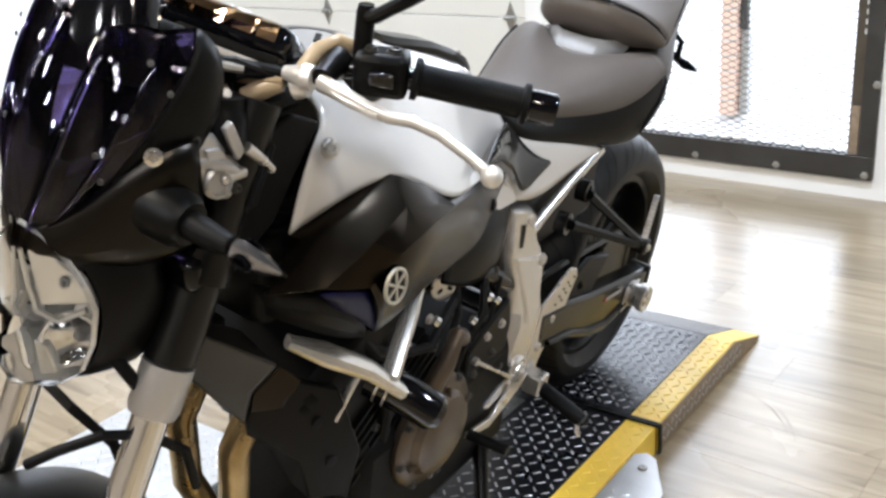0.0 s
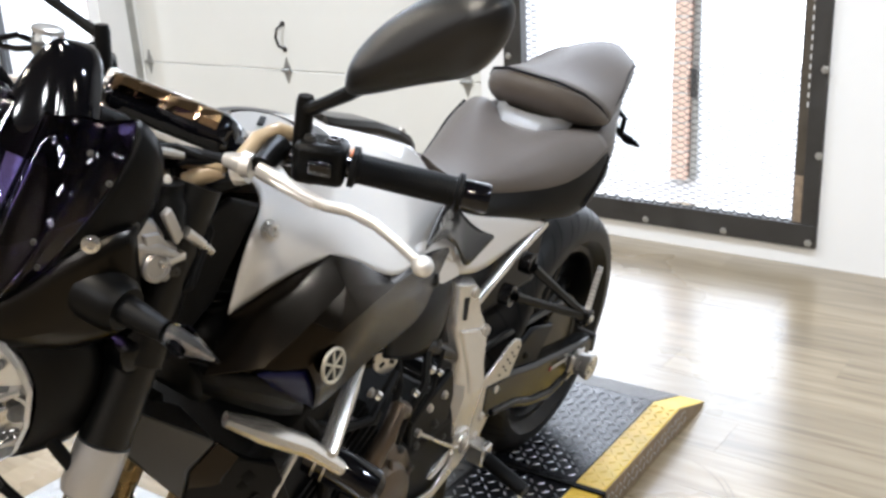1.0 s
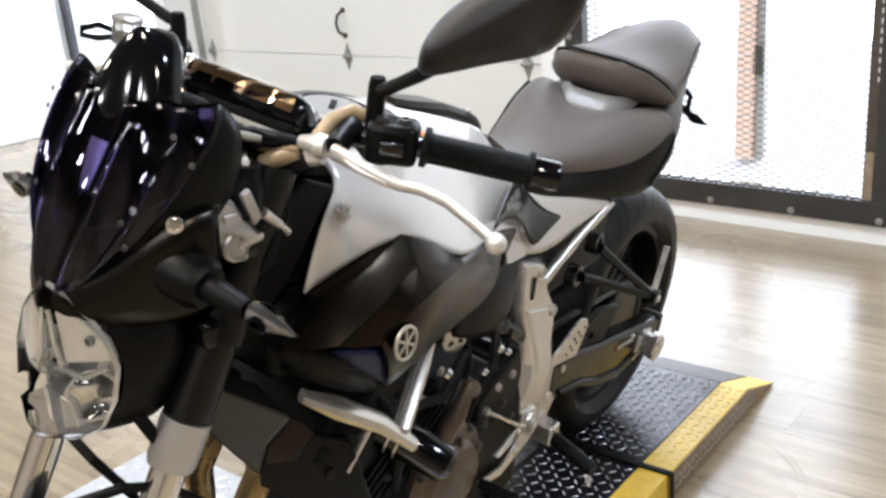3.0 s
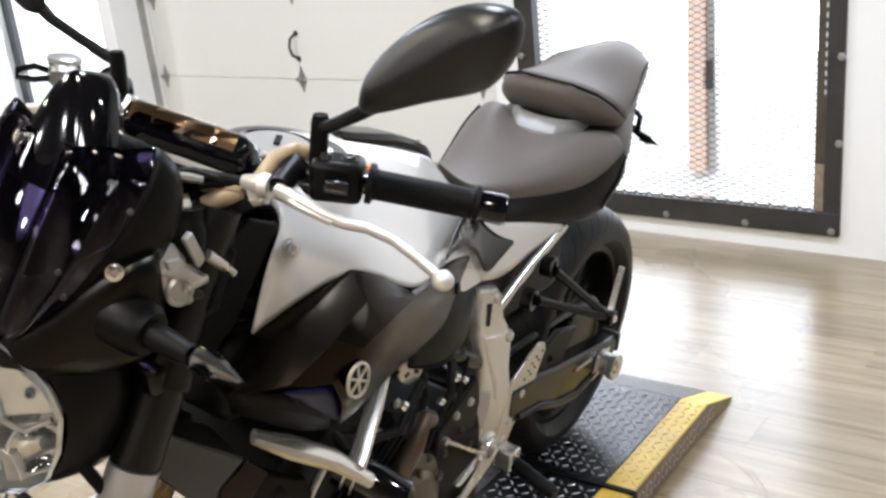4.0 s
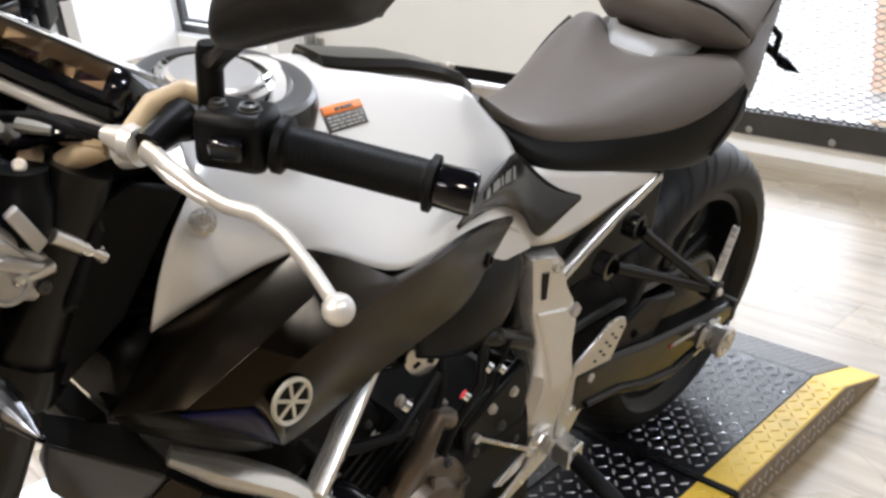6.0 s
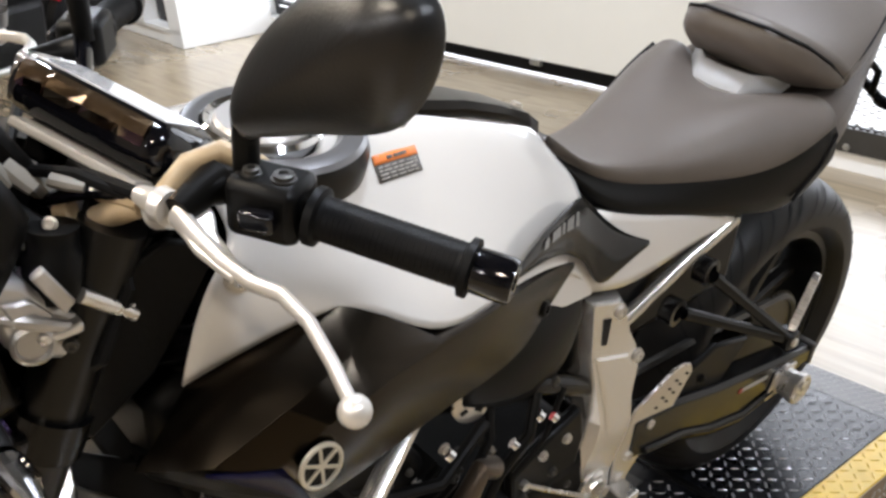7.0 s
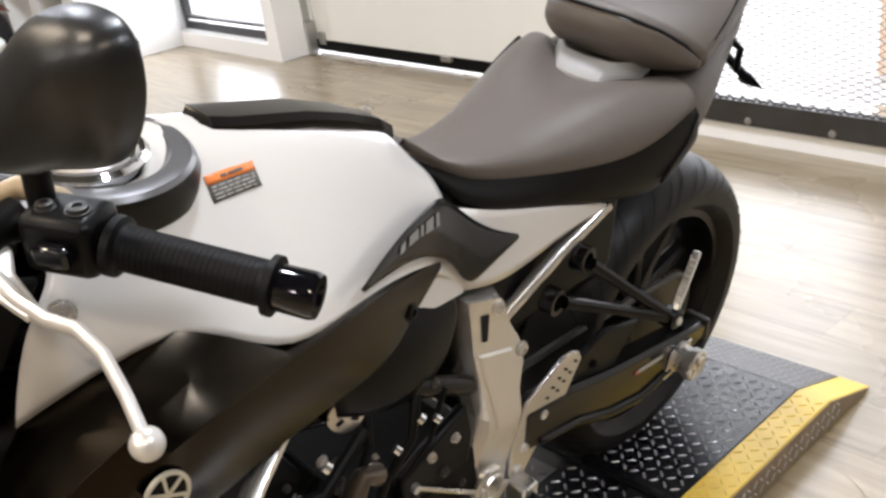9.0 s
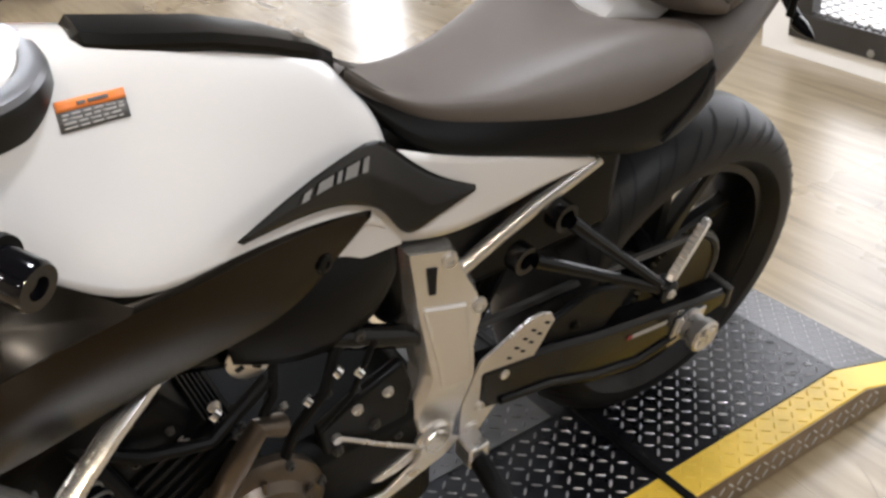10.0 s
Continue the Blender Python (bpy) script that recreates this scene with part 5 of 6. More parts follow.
# air scoop and side cover
for sx in (1, -1):
    scoop = facets("air_scoop", dict(
        a=(0.122, -1.165, 0.866), ab=(0.135, -1.098, 0.889), b=(0.150, -1.028, 0.910), bc=(0.173, -0.990, 0.892), c=(0.190, -0.937, 0.852),
        tip=(0.146, -1.228, 0.824), lead=(0.136, -1.203, 0.835), lip=(0.172, -1.199, 0.828), foot=(0.186, -1.178, 0.828), lip2=(0.197, -1.160, 0.823), f=(0.209, -1.126, 0.816),
        i=(0.158, -1.142, 0.869), j=(0.170, -1.078, 0.884), m=(0.199, -1.112, 0.866), e=(0.192, -1.044, 0.885),
        s=(0.220, -1.085, 0.850), t=(0.222, -1.050, 0.861), u=(0.215, -1.010, 0.862), w=(0.204, -0.968, 0.855), x=(0.197, -0.942, 0.851),
        r0=(0.126, -1.214, 0.814), r1=(0.170, -1.165, 0.812), r2=(0.190, -1.120, 0.806)),
        ("a lead i", "lead tip lip", "lead lip i", "a i ab", "lip foot i", "foot m i", "i m j", "ab i j", "ab j b", "j m e", "b j e",
         "b e bc", "bc e x c", "foot lip2 f m", "m f s", "m s e", "e s t", "e t u", "e u w x",
         "tip r0 r1 lip", "lip r1 foot", "foot r1 lip2", "lip2 r1 r2 f"),
        M_SCOOP, bike, "satin dark bronze grey faceted air scoop", sx=sx, angle=23)
    U = [(0.207, -1.126, 0.817), (0.217, -1.085, 0.850), (0.219, -1.050, 0.862), (0.211, -1.008, 0.862), (0.196, -0.955, 0.852), (0.176, -0.865, 0.836), (0.152, -0.800, 0.822), (0.130, -0.740, 0.804), (0.112, -0.690, 0.788), (0.100, -0.645, 0.772)]
    Lw = [(0.190, -1.085, 0.729), (0.190, -1.060, 0.731), (0.189, -1.025, 0.735), (0.184, -0.980, 0.740), (0.174, -0.920, 0.735), (0.162, -0.850, 0.729), (0.149, -0.785, 0.722), (0.134, -0.740, 0.730), (0.122, -0.712, 0.738), (0.104, -0.648, 0.766)]
    rows = []
    for k, (p, q) in enumerate(zip(U, Lw)):
        p, q = Vector(p), Vector(q)
        m = p.lerp(q, 0.42) + Vector((0.013, 0, 0.002)) * (1 - k / 10)
        rows.append([tuple(v) for v in (p - Vector((0.012, 0, -0.003)), p, m, q, q - Vector((0.02, 0, 0.002)))])
    cover = sheet("side_cover", rows, M_SCOOP, bike, "long satin dark side cover", creases=(1, 3), sub=2, sx=sx)
    if sx == 1:
        bolt((0.128, -0.722, 0.752), (1, 0.3, 0.1), 0.010, 0.006, M_BLACK, cover)
        # round badge drawn as plain shapes
        bn = Vector((0.99, 0.04, 0.12)).normalized()
        bp = Vector((0.2215, -1.098, 0.813))
        badge = part("badge", lathe([(0.001, 0.0185), (0.004, 0.0185), (0.005, 0.0205), (0.004, 0.0225), (0.001, 0.0225)], bp, bn, seg=36), M_BADGE, cover, "round pale badge with crossing bars")
        part("badge_back", lathe([(0.0, 0.019), (0.0022, 0.019), (0.0022, 0.001)], bp, bn, seg=32), M_BLACK, badge)
        q = bn.to_track_quat("X", "Z").to_matrix().to_4x4()
        for k in range(3):
            part("crossbar", plate([(-0.0016, -0.0185), (0.0016, -0.0185), (0.0016, 0.0185), (-0.0016, 0.0185)], 0.0016 + 0.0001 * k, lambda a, b, c: Vector((0.0024 + c, a, b))), M_BADGE, badge).matrix_local = Matrix.Translation(bp) @ q @ Matrix.Rotation(math.pi * k / 3, 4, "X")
    # air duct below the cover
    D0 = [(0.122, -0.850, 0.735), (0.118, -0.780, 0.735), (0.108, -0.715, 0.738), (0.096, -0.650, 0.735), (0.090, -0.612, 0.720)]
    D1 = [(0.132, -0.840, 0.690), (0.142, -0.775, 0.690), (0.138, -0.705, 0.692), (0.120, -0.645, 0.690), (0.106, -0.612, 0.690)]
    D2 = [(0.126, -0.835, 0.660), (0.136, -0.770, 0.628), (0.132, -0.700, 0.618), (0.116, -0.640, 0.632), (0.100, -0.610, 0.660)]
    rows = [[(p[0] * sx, p[1], p[2]) for p in st] for st in zip(D0, D1, D2)]
    solid("air_duct", skin(rows, mirror=False), M_BLACK, bike, "smooth black duct under the side cover", thick=0.004, sub=2, offset=-sx)
    # lower intake panel with its blue inner face
    sheet("intake_panel", [
        [(0.110, -1.215, 0.820), (0.128, -1.212, 0.800), (0.118, -1.200, 0.775)],
        [(0.160, -1.190, 0.816), (0.168, -1.175, 0.790), (0.140, -1.160, 0.750)],
        [(0.178, -1.160, 0.806), (0.184, -1.140, 0.772), (0.160, -1.120, 0.722)],
        [(0.185, -1.125, 0.790), (0.186, -1.098, 0.738), (0.170, -1.082, 0.712)],
    ], M_BLACK, bike, "black lower intake panel", creases=(1,), sub=1, sx=sx)
    sheet("intake_lining", [
        [(0.184, -1.184, 0.823), (0.181, -1.160, 0.800), (0.178, -1.146, 0.782)],
        [(0.200, -1.142, 0.815), (0.195, -1.120, 0.780), (0.187, -1.108, 0.752)],
        [(0.203, -1.121, 0.806), (0.200, -1.100, 0.765), (0.190, -1.086, 0.732)],
    ], M_BLUE, bike, "dark blue intake lining", thick=0.003, sub=1, sx=sx)
bolt((0.126, -1.110, 0.956), (0.9, -0.2, 0.35), 0.010, 0.005, M_ALU, tank, label="silver tank cover screw")

# inner black fairing between tank and steering head
part("inner_panel", plate([(-1.115, 0.985), (-1.185, 0.885), (-1.245, 0.845), (-1.265, 0.88), (-1.22, 0.985), (-1.16, 1.005)], 0.010, lambda a, b, c: Vector((0.104 + c, a, b))), M_ENGINE, bike, bevel=0.003)
part("inner_panel", plate([(-1.115, 0.985), (-1.185, 0.885), (-1.245, 0.845), (-1.265, 0.88), (-1.22, 0.985), (-1.16, 1.005)], 0.010, lambda a, b, c: Vector((-0.114 + c, a, b))), M_ENGINE, bike, bevel=0.003)
part("air_box", box((-0.09, -1.16, 0.72), (0.09, -0.80, 0.87)), M_ENGINE, bike, bevel=0.03)
part("steering_head", tube([(0, -1.10, 1.02), (0, -1.24, 0.78)], 0.04, seg=20), M_FRAME, bike)

# seat
SEAT = [
    [(0, -0.628, 0.905), (0.012, -0.628, 0.902), (0.020, -0.626, 0.890), (0.024, -0.622, 0.872)],
    [(0, -0.600, 0.872), (0.024, -0.598, 0.868), (0.042, -0.582, 0.856), (0.054, -0.586, 0.822)],
    [(0, -0.545, 0.852), (0.036, -0.545, 0.848), (0.061, -0.539, 0.829), (0.079, -0.545, 0.786)],
    [(0, -0.455, 0.850), (0.055, -0.455, 0.846), (0.090, -0.447, 0.814), (0.100, -0.450, 0.764)],
    [(0, -0.380, 0.860), (0.075, -0.380, 0.862), (0.121, -0.380, 0.813), (0.124, -0.350, 0.742)],
    [(0, -0.318, 0.860), (0.092, -0.300, 0.888), (0.147, -0.310, 0.815), (0.142, -0.270, 0.722)],
    [(0, -0.265, 0.850), (0.102, -0.230, 0.898), (0.164, -0.250, 0.836), (0.152, -0.205, 0.724)],
    [(0, -0.235, 0.840), (0.104, -0.180, 0.884), (0.166, -0.190, 0.858), (0.158, -0.165, 0.775)],
]
def fuller(a, b, out, lift):
    m = Vector(a).lerp(Vector(b), 0.55)
    return (m.x + out, m.y, m.z + lift)


UPPER = [[s[0], s[1], fuller(s[1], s[2], 0.008, 0.010), s[2], (s[2][0] - 0.006, s[2][1], s[2][2] - 0.012)] for s in SEAT]
solid("seat", skin(UPPER), M_SEAT, bike, "brownish grey vinyl rider seat", thick=0.012, sub=2)
SIDE = [[(s[2][0] - 0.010, s[2][1], s[2][2] + 0.004), (s[2][0] - 0.001, s[2][1], s[2][2] - 0.008), fuller(s[2], s[3], 0.008, 0.0), s[3], (s[3][0] - 0.02, s[3][1], s[3][2] - 0.004)] for s in SEAT]
for sx in (1, -1):
    solid("seat_skirt", skin([[(p[0] * sx, p[1], p[2]) for p in s] for s in SIDE], mirror=False), M_BLACKVINYL, bike, "black lower band of the seat", thick=0.010, sub=2, offset=-sx)
    part("seat_seam", tube([(sx * 0.158, -0.245, 0.748), (sx * 0.166, -0.205, 0.800), (sx * 0.166, -0.185, 0.838), (sx * 0.150, -0.185, 0.858), (sx * 0.115, -0.178, 0.868)], 0.003, seg=6), M_DARKPIPE, bike)
TAILC = [
    [(0, -0.200, 0.850), (0.09, -0.195, 0.860), (0.160, -0.185, 0.848), (0.160, -0.185, 0.770), (0.10, -0.20, 0.700)],
    [(0, -0.120, 0.875), (0.09, -0.120, 0.880), (0.168, -0.140, 0.858), (0.152, -0.120, 0.800), (0.10, -0.12, 0.730)],
    [(0, 0.00, 0.890), (0.07, 0.00, 0.892), (0.105, -0.01, 0.872), (0.100, 0.00, 0.820), (0.07, 0.0, 0.770)],
    [(0, 0.09, 0.905), (0.05, 0.09, 0.905), (0.076, 0.09, 0.890), (0.068, 0.09, 0.850), (0.04, 0.09, 0.820)],
    [(0, 0.15, 0.912), (0.03, 0.15, 0.912), (0.050, 0.14, 0.902), (0.046, 0.14, 0.882), (0.03, 0.14, 0.862)],
]
solid("tail_cover", skin(TAILC), M_SEAT, bike, "brownish grey tail cover", thick=0.006, sub=2)
COWL = [
    [(0, -0.270, 0.838), (0.036, -0.264, 0.838), (0.070, -0.228, 0.846)],
    [(0, -0.262, 0.870), (0.038, -0.256, 0.870), (0.080, -0.205, 0.876)],
    [(0, -0.240, 0.895), (0.042, -0.234, 0.895), (0.088, -0.180, 0.895)],
]
solid("seat_cowl", skin(COWL), M_LIGHTGREY, bike, "light grey panel between the seats", thick=0.006, sub=0, angle=15)
PIPE = [(0, -0.235, 0.966), (0.055, -0.232, 0.965), (0.098, -0.205, 0.949), (0.122, -0.170, 0.924), (0.131, -0.140, 0.898)]
LOW = [(0, -0.215, 0.893), (0.050, -0.212, 0.892), (0.090, -0.190, 0.887), (0.118, -0.160, 0.885), (0.128, -0.137, 0.886)]
ROLL = [(0, -0.250, 0.935), (0.054, -0.247, 0.934), (0.104, -0.212, 0.918), (0.130, -0.172, 0.904), (0.131, -0.140, 0.893)]


def both(line):
    return [(-x, y, z) for x, y, z in reversed(line[1:])] + list(line)


EDGE = [(0.131, -0.140, 0.898), (0.117, -0.060, 0.926), (0.095, 0.020, 0.953), (0.082, 0.075, 0.960), (0.064, 0.122, 0.952)]
TOPC = [(0, -0.235, 0.966), (0, -0.150, 0.976), (0, -0.030, 0.988), (0, 0.080, 0.992), (0, 0.158, 0.980)]
UNDER = [(0.122, -0.130, 0.884), (0.110, -0.055, 0.890), (0.090, 0.020, 0.900), (0.072, 0.085, 0.908), (0.056, 0.130, 0.918)]
rows = [both(PIPE)]
for k in range(1, 5):
    e, c = Vector(EDGE[k]), Vector(TOPC[k])
    rows.append(both([tuple(c)] + [tuple(c.lerp(e, f) + Vector((0, 0, 0.008 * (1 - f)))) for f in (0.36, 0.68, 0.90)] + [tuple(e)]))
rows.append(both([(0, 0.180, 0.955), (0.022, 0.176, 0.955), (0.040, 0.165, 0.950), (0.054, 0.148, 0.945), (0.062, 0.132, 0.940)]))
rows.append(both([(0, 0.178, 0.925), (0.022, 0.174, 0.925), (0.038, 0.163, 0.923), (0.050, 0.146, 0.920), (0.056, 0.130, 0.918)]))
pill = sheet("pillion_seat", rows, M_SEAT, bike, "grey vinyl pillion seat with dark piping", creases=(0, 1, 7, 8), across=(0,), thick=0.008, sub=2, hard=0.5)
sheet("front_roll", [both(PIPE), both(ROLL), both(LOW), both([(x * 0.9, y + 0.03, z - 0.004) for x, y, z in LOW])], M_SEAT, pill, "smooth grey vinyl front roll", creases=(2, 6), across=(0, 2), thick=0.006, sub=2, hard=0.45)
for sx in (1, -1):
    sheet("side_roll", [[EDGE[k], tuple(Vector(EDGE[k]).lerp(Vector(UNDER[k]), 0.5) + Vector((0.006, 0, 0))), UNDER[k]] for k in range(5)], M_SEAT, pill, creases=(0,), thick=0.006, sub=2, sx=sx)
    part("seam", tube([(sx * (p[0] + 0.001), p[1], p[2] + 0.002) for p in EDGE[:4]], 0.0022, seg=6), M_DARKPIPE, pill)
part("piping", tube([(x, y - 0.003, z + 0.003) for x, y, z in both(PIPE)], 0.0028, seg=6), M_DARKPIPE, pill)
for sx in (1, -1):
    part("grab_hook", tube([(sx * 0.082, 0.050, 0.862), (sx * 0.094, 0.058, 0.850), (sx * 0.092, 0.060, 0.812)], 0.006, seg=8), M_BLACK, bike)
    bl = new("rear_indicator")
    bl.parent = bike
    part("stalk", tube([(sx * 0.05, 0.10, 0.815), (sx * 0.095, 0.075, 0.806), (sx * 0.112, 0.066, 0.802)], 0.008, seg=8), M_BLACK, bl)
    part("lamp", lathe([(0, 0.005), (0.003, 0.010), (0.016, 0.010), (0.034, 0.005), (0.046, 0.001)], (sx * 0.100, 0.066, 0.806), (sx * 0.8, -0.2, -0.12), seg=14), M_BLACKGLOSS, bl)
part("tail_lamp", box((-0.030, 0.140, 0.872), (0.030, 0.158, 0.900)), M_BLACKGLOSS, bike, bevel=0.008)

# handlebar, grip, lever, mirrors
bar = new("handlebar")
bar.parent = bike
for sx in (1, -1):
    part("bar_tube", tube([(0, -1.150, 1.035), (sx * 0.06, -1.150, 1.035), (sx * 0.12, -1.140, 1.055), (sx * 0.17, -1.125, 1.064), (sx * 0.235, -1.095, 1.060), (sx * 0.330, -1.040, 1.048)], 0.0115, seg=14), M_BLACKGLOSS, bar)
    gd = Vector((sx * 0.142, 0.082, -0.017)).normalized()
    g0 = Vector((sx * 0.222, -1.100, 1.062))
    prof = [(0, 0.016), (0, 0.022), (0.006, 0.022), (0.008, 0.0175)]
    for k in range(24):
        a = 0.010 + k * 0.0042
        prof += [(a, 0.0166), (a + 0.002, 0.0166), (a + 0.0021, 0.0162), (a + 0.0041, 0.0162)]
    prof += [(0.113, 0.0168), (0.115, 0.0215), (0.120, 0.0215), (0.121, 0.016)]
    part("grip", lathe(prof, g0, gd, seg=24), M_RUBBER, bar, "ribbed black rubber grip")
    part("bar_end", lathe([(0.121, 0.010), (0.122, 0.0165), (0.146, 0.0170), (0.150, 0.0155), (0.150, 0.008), (0.146, 0.007), (0.146, 0.0005)], g0, gd, seg=24), M_BLACKGLOSS, bar, "glossy black bar end")
    sw = part("switch_box", box((-0.030, -0.022, -0.022), (0.026, 0.022, 0.024)), M_BLACK, bar, bevel=0.008)
    SW = Matrix.Translation((sx * 0.195, -1.114, 1.063)) @ Matrix.Rotation(radians(30 * sx), 4, "Z")
    sw.matrix_local = SW
    for x, y, z, r in ((-0.014, -0.006, 0.024, 0.006), (0.010, -0.004, 0.024, 0.0075)):
        bolt(SW @ Vector((x, y, z)), (0, 0, 1), r, 0.005, M_STEEL, bar, "button")
    part("button", box((-0.012, -0.034, -0.006), (0.014, -0.022, 0.010)), M_BLACKGLOSS, bar, bevel=0.003).matrix_local = SW
    part("lever_perch", tube([(sx * 0.150, -1.134, 1.066), (sx * 0.155, -1.150, 1.066), (sx * 0.162, -1.172, 1.060)], [0.018, 0.013, 0.012], seg=12), M_BLACK, bar)
    part("lever_root", plate([(0.150, -1.158), (0.158, -1.178), (0.196, -1.180), (0.232, -1.172), (0.226, -1.160), (0.190, -1.158), (0.168, -1.148)], 0.007, lambda a, b, c: Vector((sx * a, b, 1.062 - (a - 0.150) * 0.22 - c))), M_LEVER, bar, bevel=0.002)
    part("lever", tube([(sx * 0.160, -1.172, 1.056), (sx * 0.188, -1.172, 1.052), (sx * 0.216, -1.169, 1.046), (sx * 0.241, -1.163, 1.041), (sx * 0.264, -1.154, 1.041), (sx * 0.296, -1.154, 1.038), (sx * 0.332, -1.161, 1.031), (sx * 0.362, -1.169, 1.025)], [0.010, 0.009, 0.0075, 0.0065, 0.0065, 0.0062, 0.006, 0.006], seg=12, flat=0.75, up=(0, 0, 1)), M_LEVER, bar, "polished silver clutch lever" if sx == 1 else "polished silver brake lever")
    bm = bmesh.new()
    bmesh.ops.create_uvsphere(bm, u_segments=20, v_segments=12, radius=0.0108, matrix=Matrix.Translation((sx * 0.367, -1.170, 1.0235)))
    part("lever_ball", bm, M_LEVER, bar)
    part("adjuster", lathe([(-0.010, 0.006), (-0.010, 0.013), (0.000, 0.014), (0.004, 0.011), (0.014, 0.009), (0.022, 0.007)], (sx * 0.142, -1.176, 1.058), (-sx * 0.9, -0.25, 0), seg=18), M_LEVER, bar)
    part("cable", tube([(sx * 0.125, -1.181, 1.058), (sx * 0.08, -1.20, 1.060), (sx * 0.02, -1.225, 1.045), (-sx * 0.02, -1.215, 0.98), (0, -1.16, 0.90)], 0.0055, seg=8), M_RUBBER, bar)
    part("mirror_boss", tube([(sx * 0.170, -1.121, 1.070), (sx * 0.172, -1.121, 1.122), (sx * 0.172, -1.121, 1.130)], [0.010, 0.010, 0.008], seg=14), M_BLACK, bar)
    mir = new("mirror")
    mir.parent = bike
    part("stem", tube([(sx * 0.172, -1.121, 1.118), (sx * 0.188, -1.126, 1.122), (sx * 0.215, -1.140, 1.138), (sx * 0.252, -1.158, 1.160), (sx * 0.280, -1.166, 1.182)], [0.008, 0.0075, 0.007, 0.0075, 0.010], seg=10), M_BLACK, mir)
    OUTL = [(0.257, 1.160), (0.257, 1.182), (0.263, 1.204), (0.281, 1.229), (0.306, 1.253), (0.336, 1.275), (0.368, 1.288), (0.402, 1.291), (0.417, 1.283), (0.418, 1.262), (0.410, 1.240), (0.392, 1.214), (0.366, 1.203), (0.328, 1.189), (0.285, 1.168)]
    cx = sum(p[0] for p in OUTL) / len(OUTL)
    cz = sum(p[1] for p in OUTL) / len(OUTL)
    bm = bmesh.new()
    loops = []
    r0, r1 = Vector((0.285, 1.190)), Vector((0.385, 1.262))
    for sc, dy in ((0.93, 0.012), (0.98, 0.010), (0.98, 0.002), (0.90, -0.008), (0.50, -0.017), (0.06, -0.023)):
        lp = []
        for x, z in OUTL:
            p = Vector((x, z))
            f = min(1, max(0, (p - r0).dot(r1 - r0) / (r1 - r0).length_squared))
            c = r0.lerp(r1, f)
            q = c + (p - c) * sc
            lp.append(Vector((sx * q.x, -1.170 + dy, q.y)))
        loops.append(lp)
    shell = part("shell", rings(bm, loops), M_MIRROR, mir, "matt black mirror housing", angle=60, sub=2)
    bm = bmesh.new()
    bm.faces.new([bm.verts.new((sx * (cx + (x - cx) * 0.92), -1.1580, cz + (z - cz) * 0.92)) for x, z in OUTL])
    part("glass", bm, M_CHROME, mir, smooth=False)
res = part("brake_reservoir", lathe([(-0.016, 0.014), (-0.014, 0.017), (0.009, 0.018), (0.012, 0.016), (0.014, 0.001)], (-0.160, -1.180, 1.112), (0.05, 0.1, 1), seg=24), M_LENS, bike, "clear round brake fluid reservoir")
part("lid", lathe([(0.0, 0.019), (0.005, 0.019), (0.007, 0.016), (0.007, 0.001)], (-0.160, -1.179, 1.124), (0.05, 0.1, 1), seg=24), M_COLLAR, res)
part("fluid", lathe([(0, 0.002), (0, 0.015), (0.014, 0.016), (0.014, 0.002)], (-0.160, -1.180, 1.095), (0.05, 0.1, 1), seg=20), M_LABELINK, res)
part("lever_loop", tube([(-0.172, -1.190, 1.112), (-0.186, -1.200, 1.117), (-0.204, -1.210, 1.110), (-0.206, -1.210, 1.102), (-0.190, -1.200, 1.100), (-0.172, -1.190, 1.104)], 0.004, seg=8), M_BLACKGLOSS, bike)
part("top_clamp", box((-0.09, -1.175, 0.995), (0.09, -1.115, 1.020)), M_BLACK, bar, bevel=0.008)
part("bar_clamp", box((-0.05, -1.165, 1.018), (0.05, -1.135, 1.050)), M_BLACK, bar, bevel=0.006)
part("hose", tube([(0.128, -1.166, 1.056), (0.134, -1.148, 1.078), (0.142, -1.125, 1.085), (0.160, -1.105, 1.075), (0.168, -1.095, 1.062)], 0.0085, seg=12), M_TAN, bar, "tan plastic cable sleeve")
part("hose", tube([(0.120, -1.180, 1.050), (0.095, -1.190, 1.046), (0.070, -1.197, 1.045)], 0.008, seg=10), M_TAN, bar, "tan plastic cable sleeve")

# instrument
met = new("instrument")
met.parent = bike
ex = Vector((0.129, 0.058, -0.030)).normalized()
ez = Vector((-0.05, 0.52, 0.85))
ez = (ez - ex * ez.dot(ex)).normalized()
MM = Matrix.Translation((0.014, -1.150, 1.070)) @ Matrix((ex, ez.cross(ex), ez)).transposed().to_4x4()
part("housing", box((-0.072, -0.046, -0.026), (0.080, 0.044, 0.018)), M_BLACKGLOSS, met, "glossy black instrument housing", bevel=0.016).matrix_local = MM
part("screen", box((-0.064, -0.028, 0.0172), (0.062, 0.030, 0.0192)), M_LCD, met, "pale unlit display", bevel=0.0008).matrix_local = MM
bm = bmesh.new()
# uneven depths break the reflections along the strip into segments
ridge = [(-0.060, 0.0), (-0.050, 0.0035), (-0.034, 0.0015), (-0.030, 0.0045), (-0.008, 0.003), (0.002, 0.0002), (0.012, 0.004), (0.034, 0.0015), (0.040, 0.0045), (0.060, 0.001)]
rings(bm, [[Vector((x, -0.0455, -0.004)), Vector((x, -0.0462 - d * 0.5, -0.004)), Vector((x, -0.0465 - d, 0.004)), Vector((x, -0.0455 - d * 0.6, 0.0125)), Vector((x, -0.040, 0.0165)), Vector((x, -0.040, 0.0))] for x, d in ridge])
